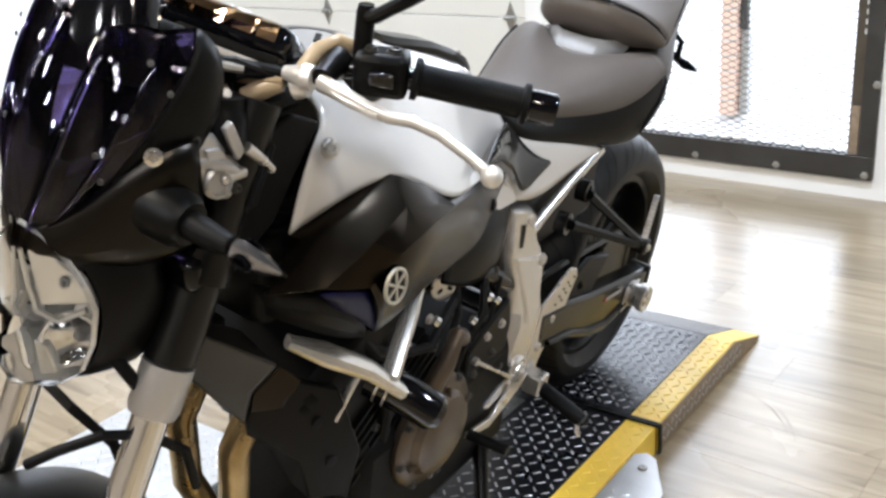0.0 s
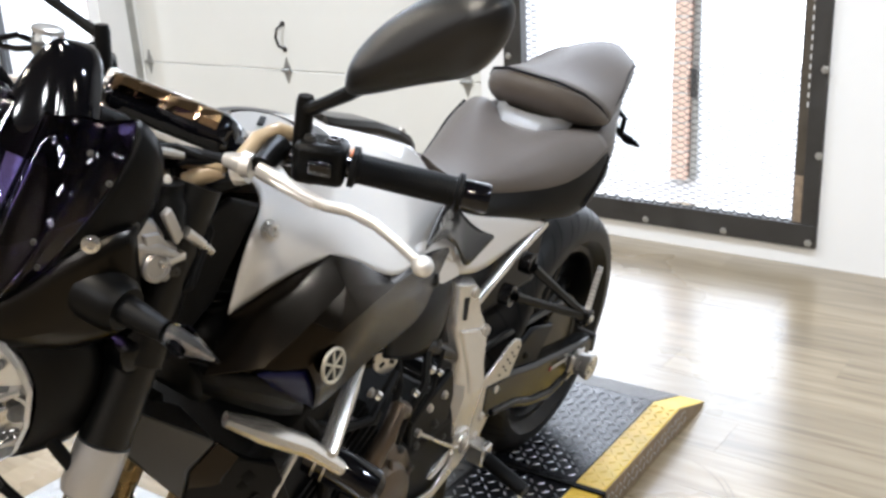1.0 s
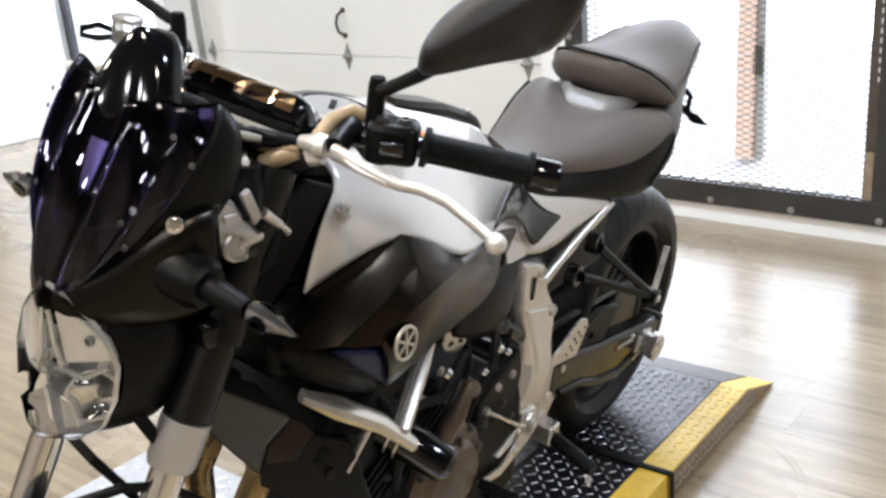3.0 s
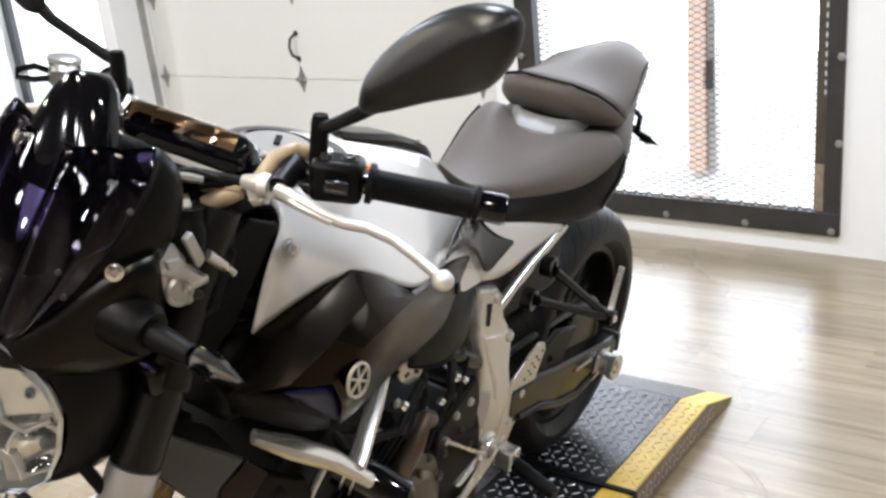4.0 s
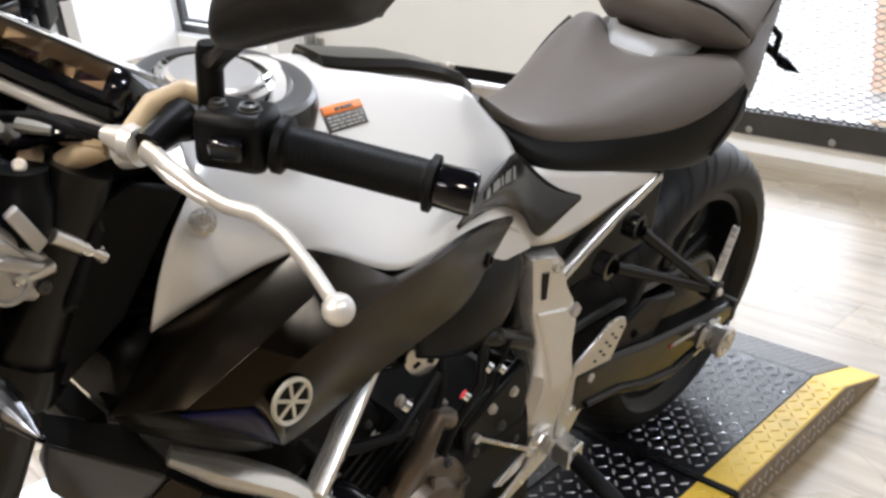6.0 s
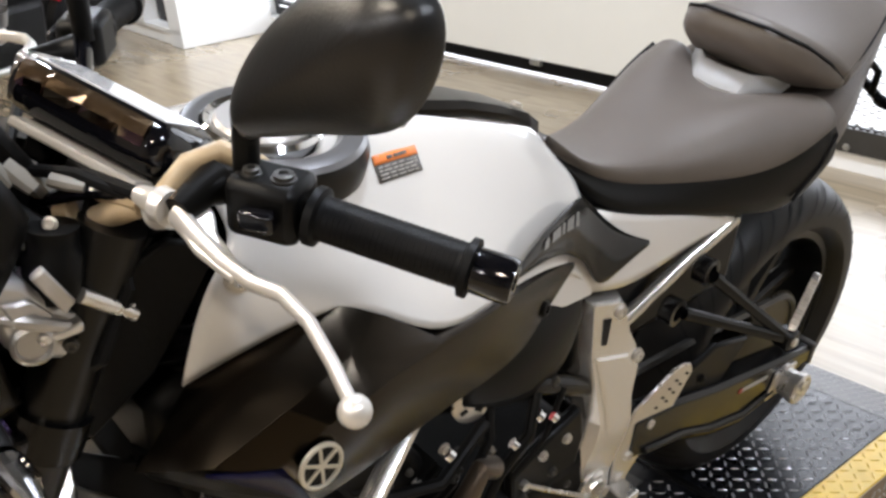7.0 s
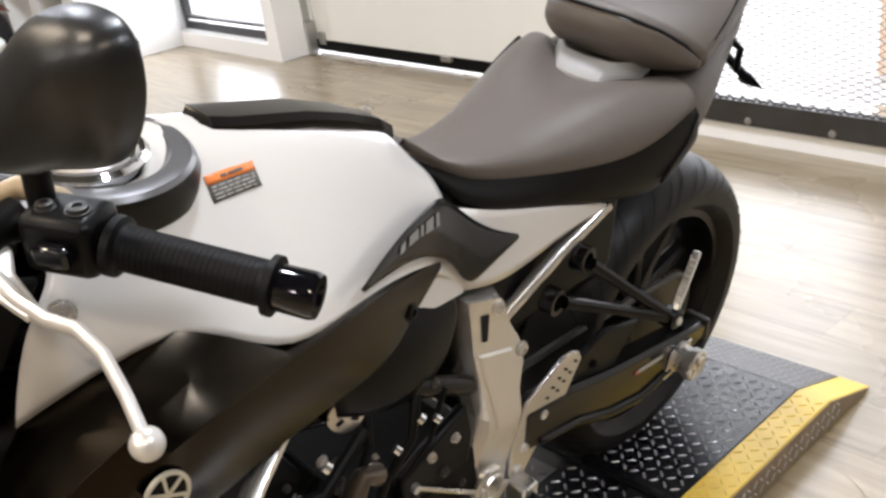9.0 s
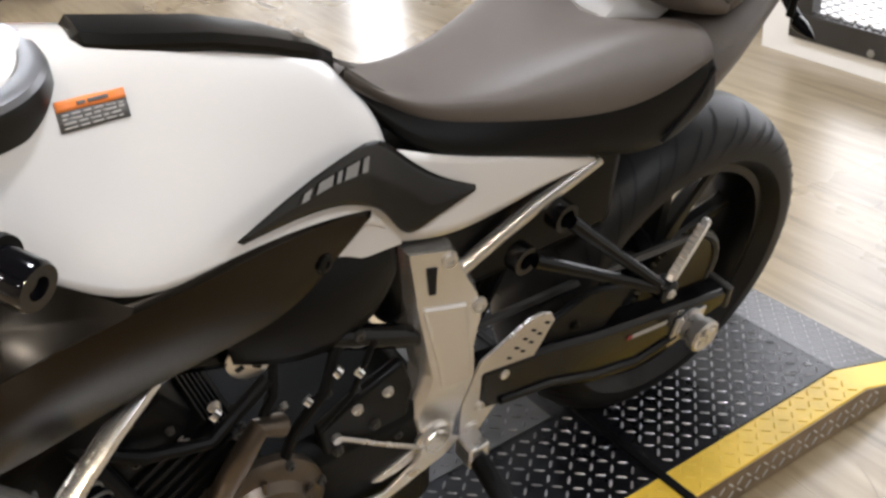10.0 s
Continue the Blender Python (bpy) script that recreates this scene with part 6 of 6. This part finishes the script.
part("bezel", bm, M_BEZEL, met, "polished bezel strip, bronze tint for warm reflections", smooth=False).matrix_local = MM
part("chrome_end", box((-0.074, -0.040, -0.006), (-0.060, 0.030, 0.020)), M_CHROME, met, "bright chromed end cap", bevel=0.006).matrix_local = MM
for x in (-0.04, 0.04):
    part("stay", box((x - 0.012, -0.02, -0.06), (x + 0.012, 0.01, -0.024)), M_FRAME, met, bevel=0.003).matrix_local = MM
part("under_plate", box((-0.05, -0.05, -0.036), (0.07, 0.01, -0.028)), M_LABELINK, met, "pale bracket under the instrument", bevel=0.002).matrix_local = MM

# fork and triple clamps
for sx in (1, -1):
    fork = new("fork_leg")
    fork.parent = bike
    top, axle = Vector((sx * 0.097, -1.195, 1.025)), Vector((sx * 0.097, -1.545, 0.300))
    d = (axle - top).normalized()
    j = top + d * 0.292
    part("outer_tube", lathe([(0, 0.020), (0, 0.026), (0.289, 0.0275), (0.292, 0.020)], top, d, seg=28), M_BLACKSATIN, fork, "satin black fork tube")
    part("collar", lathe([(0, 0.024), (0, 0.0285), (0.050, 0.0285), (0.058, 0.026), (0.058, 0.018)], j, d, seg=28), M_COLLAR, fork, "dull silver fork collar")
    part("stanchion", lathe([(0, 0.0205), (0.40, 0.0205), (0.44, 0.024), (0.47, 0.026), (0.47, 0.010)], j + d * 0.05, d, seg=28), M_CHROME, fork, "chromed lower fork tube")
    part("clamp", lathe([(0.16, 0.026), (0.16, 0.033), (0.195, 0.033), (0.195, 0.026)], top, d, seg=28), M_FRAME, fork)
part("lower_clamp", box((-0.12, -1.31, 0.845), (0.12, -1.245, 0.885)), M_FRAME, bike, bevel=0.01)
part("brake_line", tube([(0.06, -1.29, 0.84), (0.08, -1.33, 0.74), (0.10, -1.35, 0.66), (0.11, -1.40, 0.58), (0.10, -1.45, 0.50)], 0.006, seg=8), M_RUBBER, bike)
part("brake_line", tube([(-0.04, -1.38, 0.70), (0.02, -1.39, 0.70), (0.06, -1.37, 0.66), (0.09, -1.36, 0.56)], 0.006, seg=8), M_RUBBER, bike)
part("brake_line", tube([(0.030, -1.455, 0.670), (0.055, -1.436, 0.690), (0.080, -1.399, 0.701), (0.090, -1.350, 0.679), (0.094, -1.300, 0.625), (0.092, -1.284, 0.560)], 0.006, seg=10), M_RUBBER, bike, "black brake line looped by the fork")
part("line_guide", tube([(0.062, -1.372, 0.790), (0.078, -1.360, 0.758), (0.092, -1.348, 0.728)], 0.0075, seg=10), M_RUBBER, bike)
# silver horn bracket beside the fork
stay = new("stay_bracket")
stay.parent = bike
tagged(stay, "cast silver stay at the steering head")
part("casting", plate([(-1.316, 1.026), (-1.309, 1.034), (-1.271, 1.013), (-1.253, 0.987), (-1.222, 0.959), (-1.229, 0.941), (-1.245, 0.932), (-1.273, 0.946), (-1.293, 0.964), (-1.296, 0.988), (-1.306, 1.008)], 0.026, lambda a, b, c: Vector((0.092 + c, a, b))), M_COLLAR, stay, bevel=0.006)
part("rib", plate([(-1.290, 1.004), (-1.270, 1.001), (-1.256, 0.982), (-1.262, 0.972), (-1.284, 0.982)], 0.006, lambda a, b, c: Vector((0.1165 + c, a, b))), M_COLLAR, stay, bevel=0.002)
part("ledge", box((0.100, -1.272, 0.962), (0.128, -1.238, 0.972)), M_ALU, stay, bevel=0.003)
part("cup", lathe([(0, 0.016), (0.008, 0.016), (0.010, 0.013), (0.006, 0.011), (0.006, 0.001)], (0.117, -1.274, 0.964), (1, -0.2, 0.2), seg=20), M_COLLAR, stay)
part("web", tube([(0.112, -1.296, 0.992), (0.124, -1.272, 0.984), (0.122, -1.248, 0.968)], [0.005, 0.006, 0.005], seg=10), M_COLLAR, stay)
for p, r in (((0.119, -1.248, 0.950), 0.005), ((0.118, -1.300, 1.016), 0.005)):
    bolt(p, (1, -0.3, 0.2), r, 0.006, M_STEEL, stay)
bolt((0.112, -1.312, 0.990), (1, -0.5, 0), 0.008, 0.012, M_CHROME)
bolt((0.124, -1.354, 1.017), (0.8, -0.6, 0.2), 0.007, 0.006, M_CHROME)
part("lock_barrel", lathe([(0, 0.018), (0, 0.023), (0.034, 0.023), (0.040, 0.019), (0.054, 0.019), (0.054, 0.010)], (0.100, -1.246, 0.985), (-0.10, 0.15, 0.98), seg=24), M_BLACK, stay, "black lock barrel")
part("rod", tube([(0.122, -1.236, 0.992), (0.122, -1.216, 0.974), (0.121, -1.198, 0.956)], [0.0062, 0.0062, 0.0055], seg=12), M_ALU, stay, "bright silver rod")
part("arm", plate([(-1.268, 1.020), (-1.258, 1.026), (-1.240, 0.990), (-1.250, 0.982)], 0.008, lambda a, b, c: Vector((0.118 + c, a, b))), M_COLLAR, stay, bevel=0.002)
part("nub", lathe([(0, 0.005), (0.003, 0.007), (0.010, 0.006), (0.012, 0.002)], (0.100, -1.224, 0.998), (0.8, -0.4, 0.3), seg=12), M_COLLAR, stay)
part("brake_hose", tube([(0.020, -1.262, 1.022), (0.060, -1.228, 1.040), (0.090, -1.205, 1.053), (0.115, -1.176, 1.052), (0.126, -1.170, 1.042)], 0.0055, seg=10), M_BLACKGLOSS, bike, "glossy black hose")
part("sleeve", tube([(0.084, -1.204, 1.026), (0.100, -1.192, 1.036), (0.116, -1.180, 1.044)], [0.009, 0.0105, 0.008], seg=14), M_TAN, bike, "tan plastic cable sleeve")
part("sleeve", tube([(0.064, -1.222, 1.030), (0.074, -1.215, 1.033)], 0.008, seg=12), M_TAN, bike, "tan plastic cable sleeve")
part("clamp_ring", lathe([(-0.007, 0.010), (-0.007, 0.016), (0.007, 0.016), (0.007, 0.010)], (0.130, -1.168, 1.046), (0.8, 0.4, 0.3), seg=20), M_LEVER, bike)
for p, q, r in (((0.045, -1.235, 1.060), (0.060, -1.215, 1.030), 0.012), ((0.020, -1.262, 1.090), (0.036, -1.240, 1.066), 0.009), ((0.070, -1.238, 1.010), (0.088, -1.222, 1.030), 0.008),
                ((0.074, -1.270, 1.094), (0.078, -1.258, 1.070), 0.010), ((0.070, -1.255, 1.082), (0.084, -1.242, 1.064), 0.008), ((0.072, -1.226, 1.062), (0.090, -1.208, 1.058), 0.007), ((0.086, -1.270, 1.044), (0.090, -1.258, 1.026), 0.007)):
    part("connector", tube([p, Vector(p).lerp(Vector(q), 0.5), q], [r, r * 1.1, r * 0.8], seg=8, flat=0.7), M_CONNECT, bike, "pale plastic wiring connector")
for p in ((0.100, -1.250, 1.030), (0.098, -1.240, 1.042), (0.092, -1.262, 1.006)):
    bolt(p, (0.7, -0.4, 0.5), 0.0045, 0.005, M_ALU)
part("red_tag", box((0.076, -1.270, 1.030), (0.082, -1.262, 1.040)), M_RED, bike, "small red wire tag", bevel=0.001)
part("ignition_key", box((0.112, -1.238, 0.957), (0.120, -1.195, 0.965)), M_ALU, bike, bevel=0.002)

# flyscreen: dark smoked pane with a raised middle over a black inner cowl
CREST = [(-1.420, 0.925), (-1.412, 0.952), (-1.396, 0.990), (-1.373, 1.035), (-1.342, 1.085), (-1.324, 1.113)]
RIM = [(0.034, -1.397, 0.938), (0.080, -1.368, 0.996), (0.100, -1.345, 1.038), (0.110, -1.325, 1.070), (0.114, -1.306, 1.100), (0.103, -1.292, 1.121)]
FLUTE = ((0, 0.0), (0.20, 0.003), (0.33, 0.014), (0.44, 0.0), (0.66, 0.001), (0.80, 0.011), (0.90, 0.0), (1.0, 0.0))


def screen_sheet(back=0.0, wide=1.0, flute=1.0):
    rows = []
    for k, ((cy, cz0), (rx, ry, rz)) in enumerate(zip(CREST, RIM)):
        rows.append([(rx * u * wide, cy + (ry - cy) * u * u - lift * flute * (0.4 if k == 0 else 1) + back, cz0 + (rz - cz0) * u * u) for u, lift in FLUTE])
    return rows


scr = new("flyscreen")
scr.parent = bike
scr.location = (0.013, 0, 0)
sheet("pane", [both(r) for r in screen_sheet()], M_SMOKE, scr, "dark smoked glossy windscreen pane with moulded flutes", creases=(2, 5, 9, 12), thick=0.003, sub=2, hard=0.5)
sheet("inner_cowl", [both(r) for r in screen_sheet(0.014, 0.95)[:3]], M_BLACKSATIN, scr, "black inner cowl behind the pane", creases=(2, 12), thick=0.004, sub=1)
HUMP = [(0.068, -1.348, 1.068), (0.061, -1.339, 1.092), (0.050, -1.325, 1.122), (0.039, -1.313, 1.146), (0.027, -1.303, 1.162), (0.012, -1.297, 1.170), (0.002, -1.295, 1.171)]
sheet("hump", [both([(0, y, z), (w * 0.5, y + 0.001, z), (w * 0.85, y + 0.008, z - 0.002), (w, y + 0.022, z - 0.006), (w, y + 0.034, z - 0.010)]) for w, y, z in HUMP], M_BLACKGLOSS, scr, "glossy black raised middle of the screen", thick=0.004, sub=2)
for sx in (1, -1):
    sheet("side_wall", [[(x - 0.001, y + 0.002, z - 0.001), (x + 0.004, y + 0.014, z - 0.012), (x + 0.004, y + 0.026, z - 0.034), (x - 0.004, y + 0.034, z - 0.060)] for x, y, z in RIM], M_BLACK, scr, "black side wall of the screen cowl", thick=0.003, sub=1, sx=sx)
outer = screen_sheet(-0.006)
for sx in (1, -1):
    for i, k in ((1, 6), (2, 4), (3, 7), (4, 5)):
        p = Vector(outer[i][k])
        bolt((p.x * sx, p.y, p.z), (0.45 * sx, -0.85, 0.3), 0.0026, 0.002, M_STEEL, scr)
    # under cowl that carries the indicator
    UC = [
        [(0.0, -1.424, 0.934), (0.0, -1.436, 0.905), (0.0, -1.400, 0.878)],
        [(0.036 * sx, -1.402, 0.942), (0.048 * sx, -1.418, 0.905), (0.046 * sx, -1.385, 0.882)],
        [(0.082 * sx, -1.370, 0.992), (0.092 * sx, -1.376, 0.912), (0.086 * sx, -1.345, 0.890)],
        [(0.112 * sx, -1.340, 1.020), (0.118 * sx, -1.332, 0.922), (0.108 * sx, -1.315, 0.905)],
        [(0.116 * sx, -1.305, 1.020), (0.116 * sx, -1.297, 0.932), (0.106 * sx, -1.290, 0.915)],
    ]
    solid("lower_cowl", skin(UC, mirror=False), M_GREY, scr, "matt dark lower screen cowl", thick=0.004, sub=2, offset=-sx)
part("backing", plate([(-1.36, 0.91), (-1.25, 0.91), (-1.225, 1.06), (-1.245, 1.10), (-1.262, 1.10), (-1.33, 1.00)], 0.09, lambda a, b, c: Vector((-0.035 + c, a, b))), M_ENGINE, bike, bevel=0.02)
for pts, r in (
    ([(0.06, -1.30, 1.02), (0.09, -1.26, 1.00), (0.10, -1.22, 1.02), (0.06, -1.19, 1.04)], 0.006),
    ([(0.02, -1.28, 1.06), (0.08, -1.24, 1.03), (0.11, -1.20, 0.99), (0.09, -1.17, 0.93)], 0.007),
    ([(0.10, -1.25, 0.90), (0.125, -1.23, 0.93), (0.12, -1.20, 0.98), (0.08, -1.19, 1.02)], 0.006),
    ([(0.118, -1.18, 1.05), (0.08, -1.21, 1.065), (0.03, -1.25, 1.06), (0.0, -1.28, 1.02)], 0.005),
):
    part("cable", tube(pts, r, seg=8), M_RUBBER, bike)

# headlight
hl = new("headlight")
hl.parent = bike
hl.location, hl.scale = (0.017, -0.2788, -0.020), (0.84, 0.80, 1.03)
HLO = [(0, 0.930), (0.026, 0.918), (0.050, 0.896), (0.066, 0.872), (0.076, 0.848), (0.070, 0.808), (0.054, 0.774), (0.032, 0.758), (0, 0.752)]
ring = HLO + [(-x, z) for x, z in reversed(HLO[1:-1])]
cz = 0.832


def bow(x, sc=1.0):
    return -0.040 * (1 - abs(x) / 0.085) * sc


loops = []
for sc, y, k in ((0.30, -1.265, 0), (0.95, -1.275, 0), (1.30, -1.305, 0), (1.32, -1.335, 0.2), (1.20, -1.368, 0.6), (1.06, -1.378, 1.0), (1.03, -1.382, 1.0), (1.00, -1.376, 1.0)):
    loops.append([Vector((x * sc, y + bow(x, k), cz + (z - cz) * sc + 0.010 * (sc - 1) * 3)) for x, z in ring])
part("bucket", rings(bmesh.new(), loops, closed_ends=False), M_BLACK, hl, "black headlight shell", angle=50, sub=1)
loops = []
for sc, dy in ((1.025, 0.004), (0.99, -0.014), (0.86, -0.032), (0.55, -0.044), (0.15, -0.048)):
    loops.append([Vector((x * sc, -1.394 + dy + bow(x), cz + (z - cz) * sc)) for x, z in ring])
solid("lens", rings(bmesh.new(), loops, closed_ends=False), M_LENS, hl, "clear headlight lens", thick=0.002, sub=0, angle=50)
# reflector pan, upper plates and the two bowls below
loops = []
for sc, dy in ((1.02, 0.004), (0.99, -0.003), (0.91, 0.004), (0.80, 0.018), (0.55, 0.030), (0.05, 0.034)):
    loops.append([Vector((x * sc, -1.392 + dy + bow(x, sc), cz + (z - cz) * sc)) for x, z in ring])
refl = part("reflector", rings(bmesh.new(), loops, closed_ends=False), M_REFLECT, hl, "bright facetted reflector", smooth=False)


def prism(front, depth):
    q = [Vector(p) for p in front]
    return rings(bmesh.new(), [q, [p + Vector((0, depth, 0)) for p in q]])


for sx in (1, -1):
    part("upper_plate", prism([(sx * 0.008, -1.432, 0.908), (sx * 0.030, -1.420, 0.902), (sx * 0.058, -1.402, 0.876), (sx * 0.066, -1.396, 0.852), (sx * 0.020, -1.430, 0.846)], 0.014), M_REFLECT, refl, smooth=False, bevel=0.002)
    part("plate_hole", lathe([(0, 0.006), (0.002, 0.006), (0.003, 0.004), (0.0, 0.001)], (sx * 0.046, -1.412, 0.874), (0.45 * sx, -0.85, 0.2), seg=14), M_LIGHTGREY, refl)
    part("divider", tube([(sx * 0.006, -1.438, 0.905), (sx * 0.013, -1.437, 0.868), (sx * 0.020, -1.434, 0.842), (sx * 0.040, -1.420, 0.832), (sx * 0.064, -1.400, 0.846)], 0.0032, seg=8), M_REFLECT, refl)
    loops = []
    for r, d in ((1.0, 0.0), (0.86, 0.012), (0.62, 0.024), (0.32, 0.031), (0.05, 0.033)):
        loops.append([Vector((sx * (0.040 + 0.026 * r * math.cos(a)), -1.412 + d + 0.018 * r * math.cos(a), 0.808 + 0.030 * r * math.sin(a) + 0.010 * r * math.cos(a))) for a in (2 * math.pi * k / 20 for k in range(20))])
    part("bowl", rings(bmesh.new(), loops, closed_ends=False), M_CHROME, refl, "polished lower lamp bowl")
    part("bowl_rim", tube([loops[0][k % 20] for k in range(21)], 0.0022, seg=6), M_REFLECT, refl)
    part("bulb", lathe([(0, 0.008), (0.012, 0.008), (0.016, 0.005), (0.017, 0.001)], (sx * 0.040, -1.384, 0.808), (0.1 * sx, -1, 0), seg=14), M_LIGHTGREY, refl)
    part("lower_step", prism([(sx * 0.010, -1.436, 0.806), (sx * 0.022, -1.430, 0.800), (sx * 0.030, -1.424, 0.770), (sx * 0.012, -1.434, 0.766)], 0.012), M_REFLECT, refl, smooth=False, bevel=0.0015)
part("side_lamp", lathe([(0, 0.005), (0.004, 0.005), (0.006, 0.001)], (0.040, -1.400, 0.862), (0.3, -1, 0), seg=12), M_ORANGEGLASS, hl)
# front indicators
for sx in (1, -1):
    ind = new("front_indicator")
    ind.parent = bike
    a, b = Vector((0.102, -1.336, 0.954)), Vector((0.262, -1.323, 0.936))
    if sx < 0:
        a, b = Vector((-0.100, -1.287, 0.925)), Vector((-0.269, -1.301, 0.934))
    dd = (b - a).normalized()
    part("base", lathe([(0, 0.030), (0.035, 0.028), (0.045, 0.022), (0.045, 0.010)], a, dd, seg=20), M_BLACK, ind)
    part("stalk", tube([a + dd * 0.04, a + dd * 0.07, a + dd * 0.095], [0.015, 0.013, 0.010], seg=14), M_RUBBER, ind)
    side = Vector((0, 0.35, -0.94))
    side = (side - dd * side.dot(dd)).normalized()
    n2 = dd.cross(side)
    lp = []
    for t, w, h in ((0.088, 0.007, 0.007), (0.096, 0.0135, 0.011), (0.110, 0.0165, 0.013), (0.127, 0.014, 0.0105), (0.144, 0.008, 0.006), (0.158, 0.002, 0.002)):
        p = a + dd * t
        lp.append([p + side * w * math.cos(2 * math.pi * k / 10) + n2 * h * math.sin(2 * math.pi * k / 10) for k in range(10)])
    part("lens", rings(bmesh.new(), lp), M_LENS, ind, "clear pointed indicator lens", angle=25)
    part("reflector", rings(bmesh.new(), [[p + side * w * 0.86 * math.cos(2 * math.pi * k / 12) + n2 * h * 0.86 * math.sin(2 * math.pi * k / 12) for k in range(12)] for p, w, h in ((a + dd * 0.094, 0.005, 0.005), (a + dd * 0.100, 0.013, 0.010), (a + dd * 0.112, 0.0150, 0.0115), (a + dd * 0.126, 0.012, 0.009), (a + dd * 0.140, 0.007, 0.005), (a + dd * 0.152, 0.002, 0.0015))]), M_INDREFL, ind, "bright indicator reflector", smooth=False)
    for k in (1, -1):
        part("bulb_well", lathe([(0, 0.011), (0.002, 0.011), (0.0025, 0.008), (0.0005, 0.0005)], a + dd * 0.114 + n2 * (0.0095 * k), n2 * k, seg=16), M_BLACKGLOSS, ind)
# front mudguard
sts = []
for k in range(11):
    an = radians(25 + 115 * k / 10)
    sts.append([(x, -1.545 + 0.322 * math.cos(an), 0.30 + (0.322 - 4.0 * x * x) * math.sin(an)) for x in (0, 0.03, 0.06, 0.075)])
solid("front_mudguard", skin(sts), M_BLACK, bike, "black front mudguard", thick=0.004, sub=1)

# the bars stand turned to the left: the far half swings forward
STEER = Matrix.Translation((0, -1.15, 1.04)) @ Matrix.Rotation(radians(-9), 4, Vector((0, 0.34, 0.94)).normalized()) @ Matrix.Translation((0, 1.15, -1.04))
bpy.context.view_layer.update()
for ob in list(bpy.data.objects):
    far = ob.parent == bar or (ob.parent and ob.parent.parent == bike and ob.parent.name.startswith("mirror"))
    if far and ob.type == "MESH" and sum((ob.matrix_local @ Vector(c)).x for c in ob.bound_box) < -0.4:
        ob.matrix_local = STEER @ ob.matrix_local
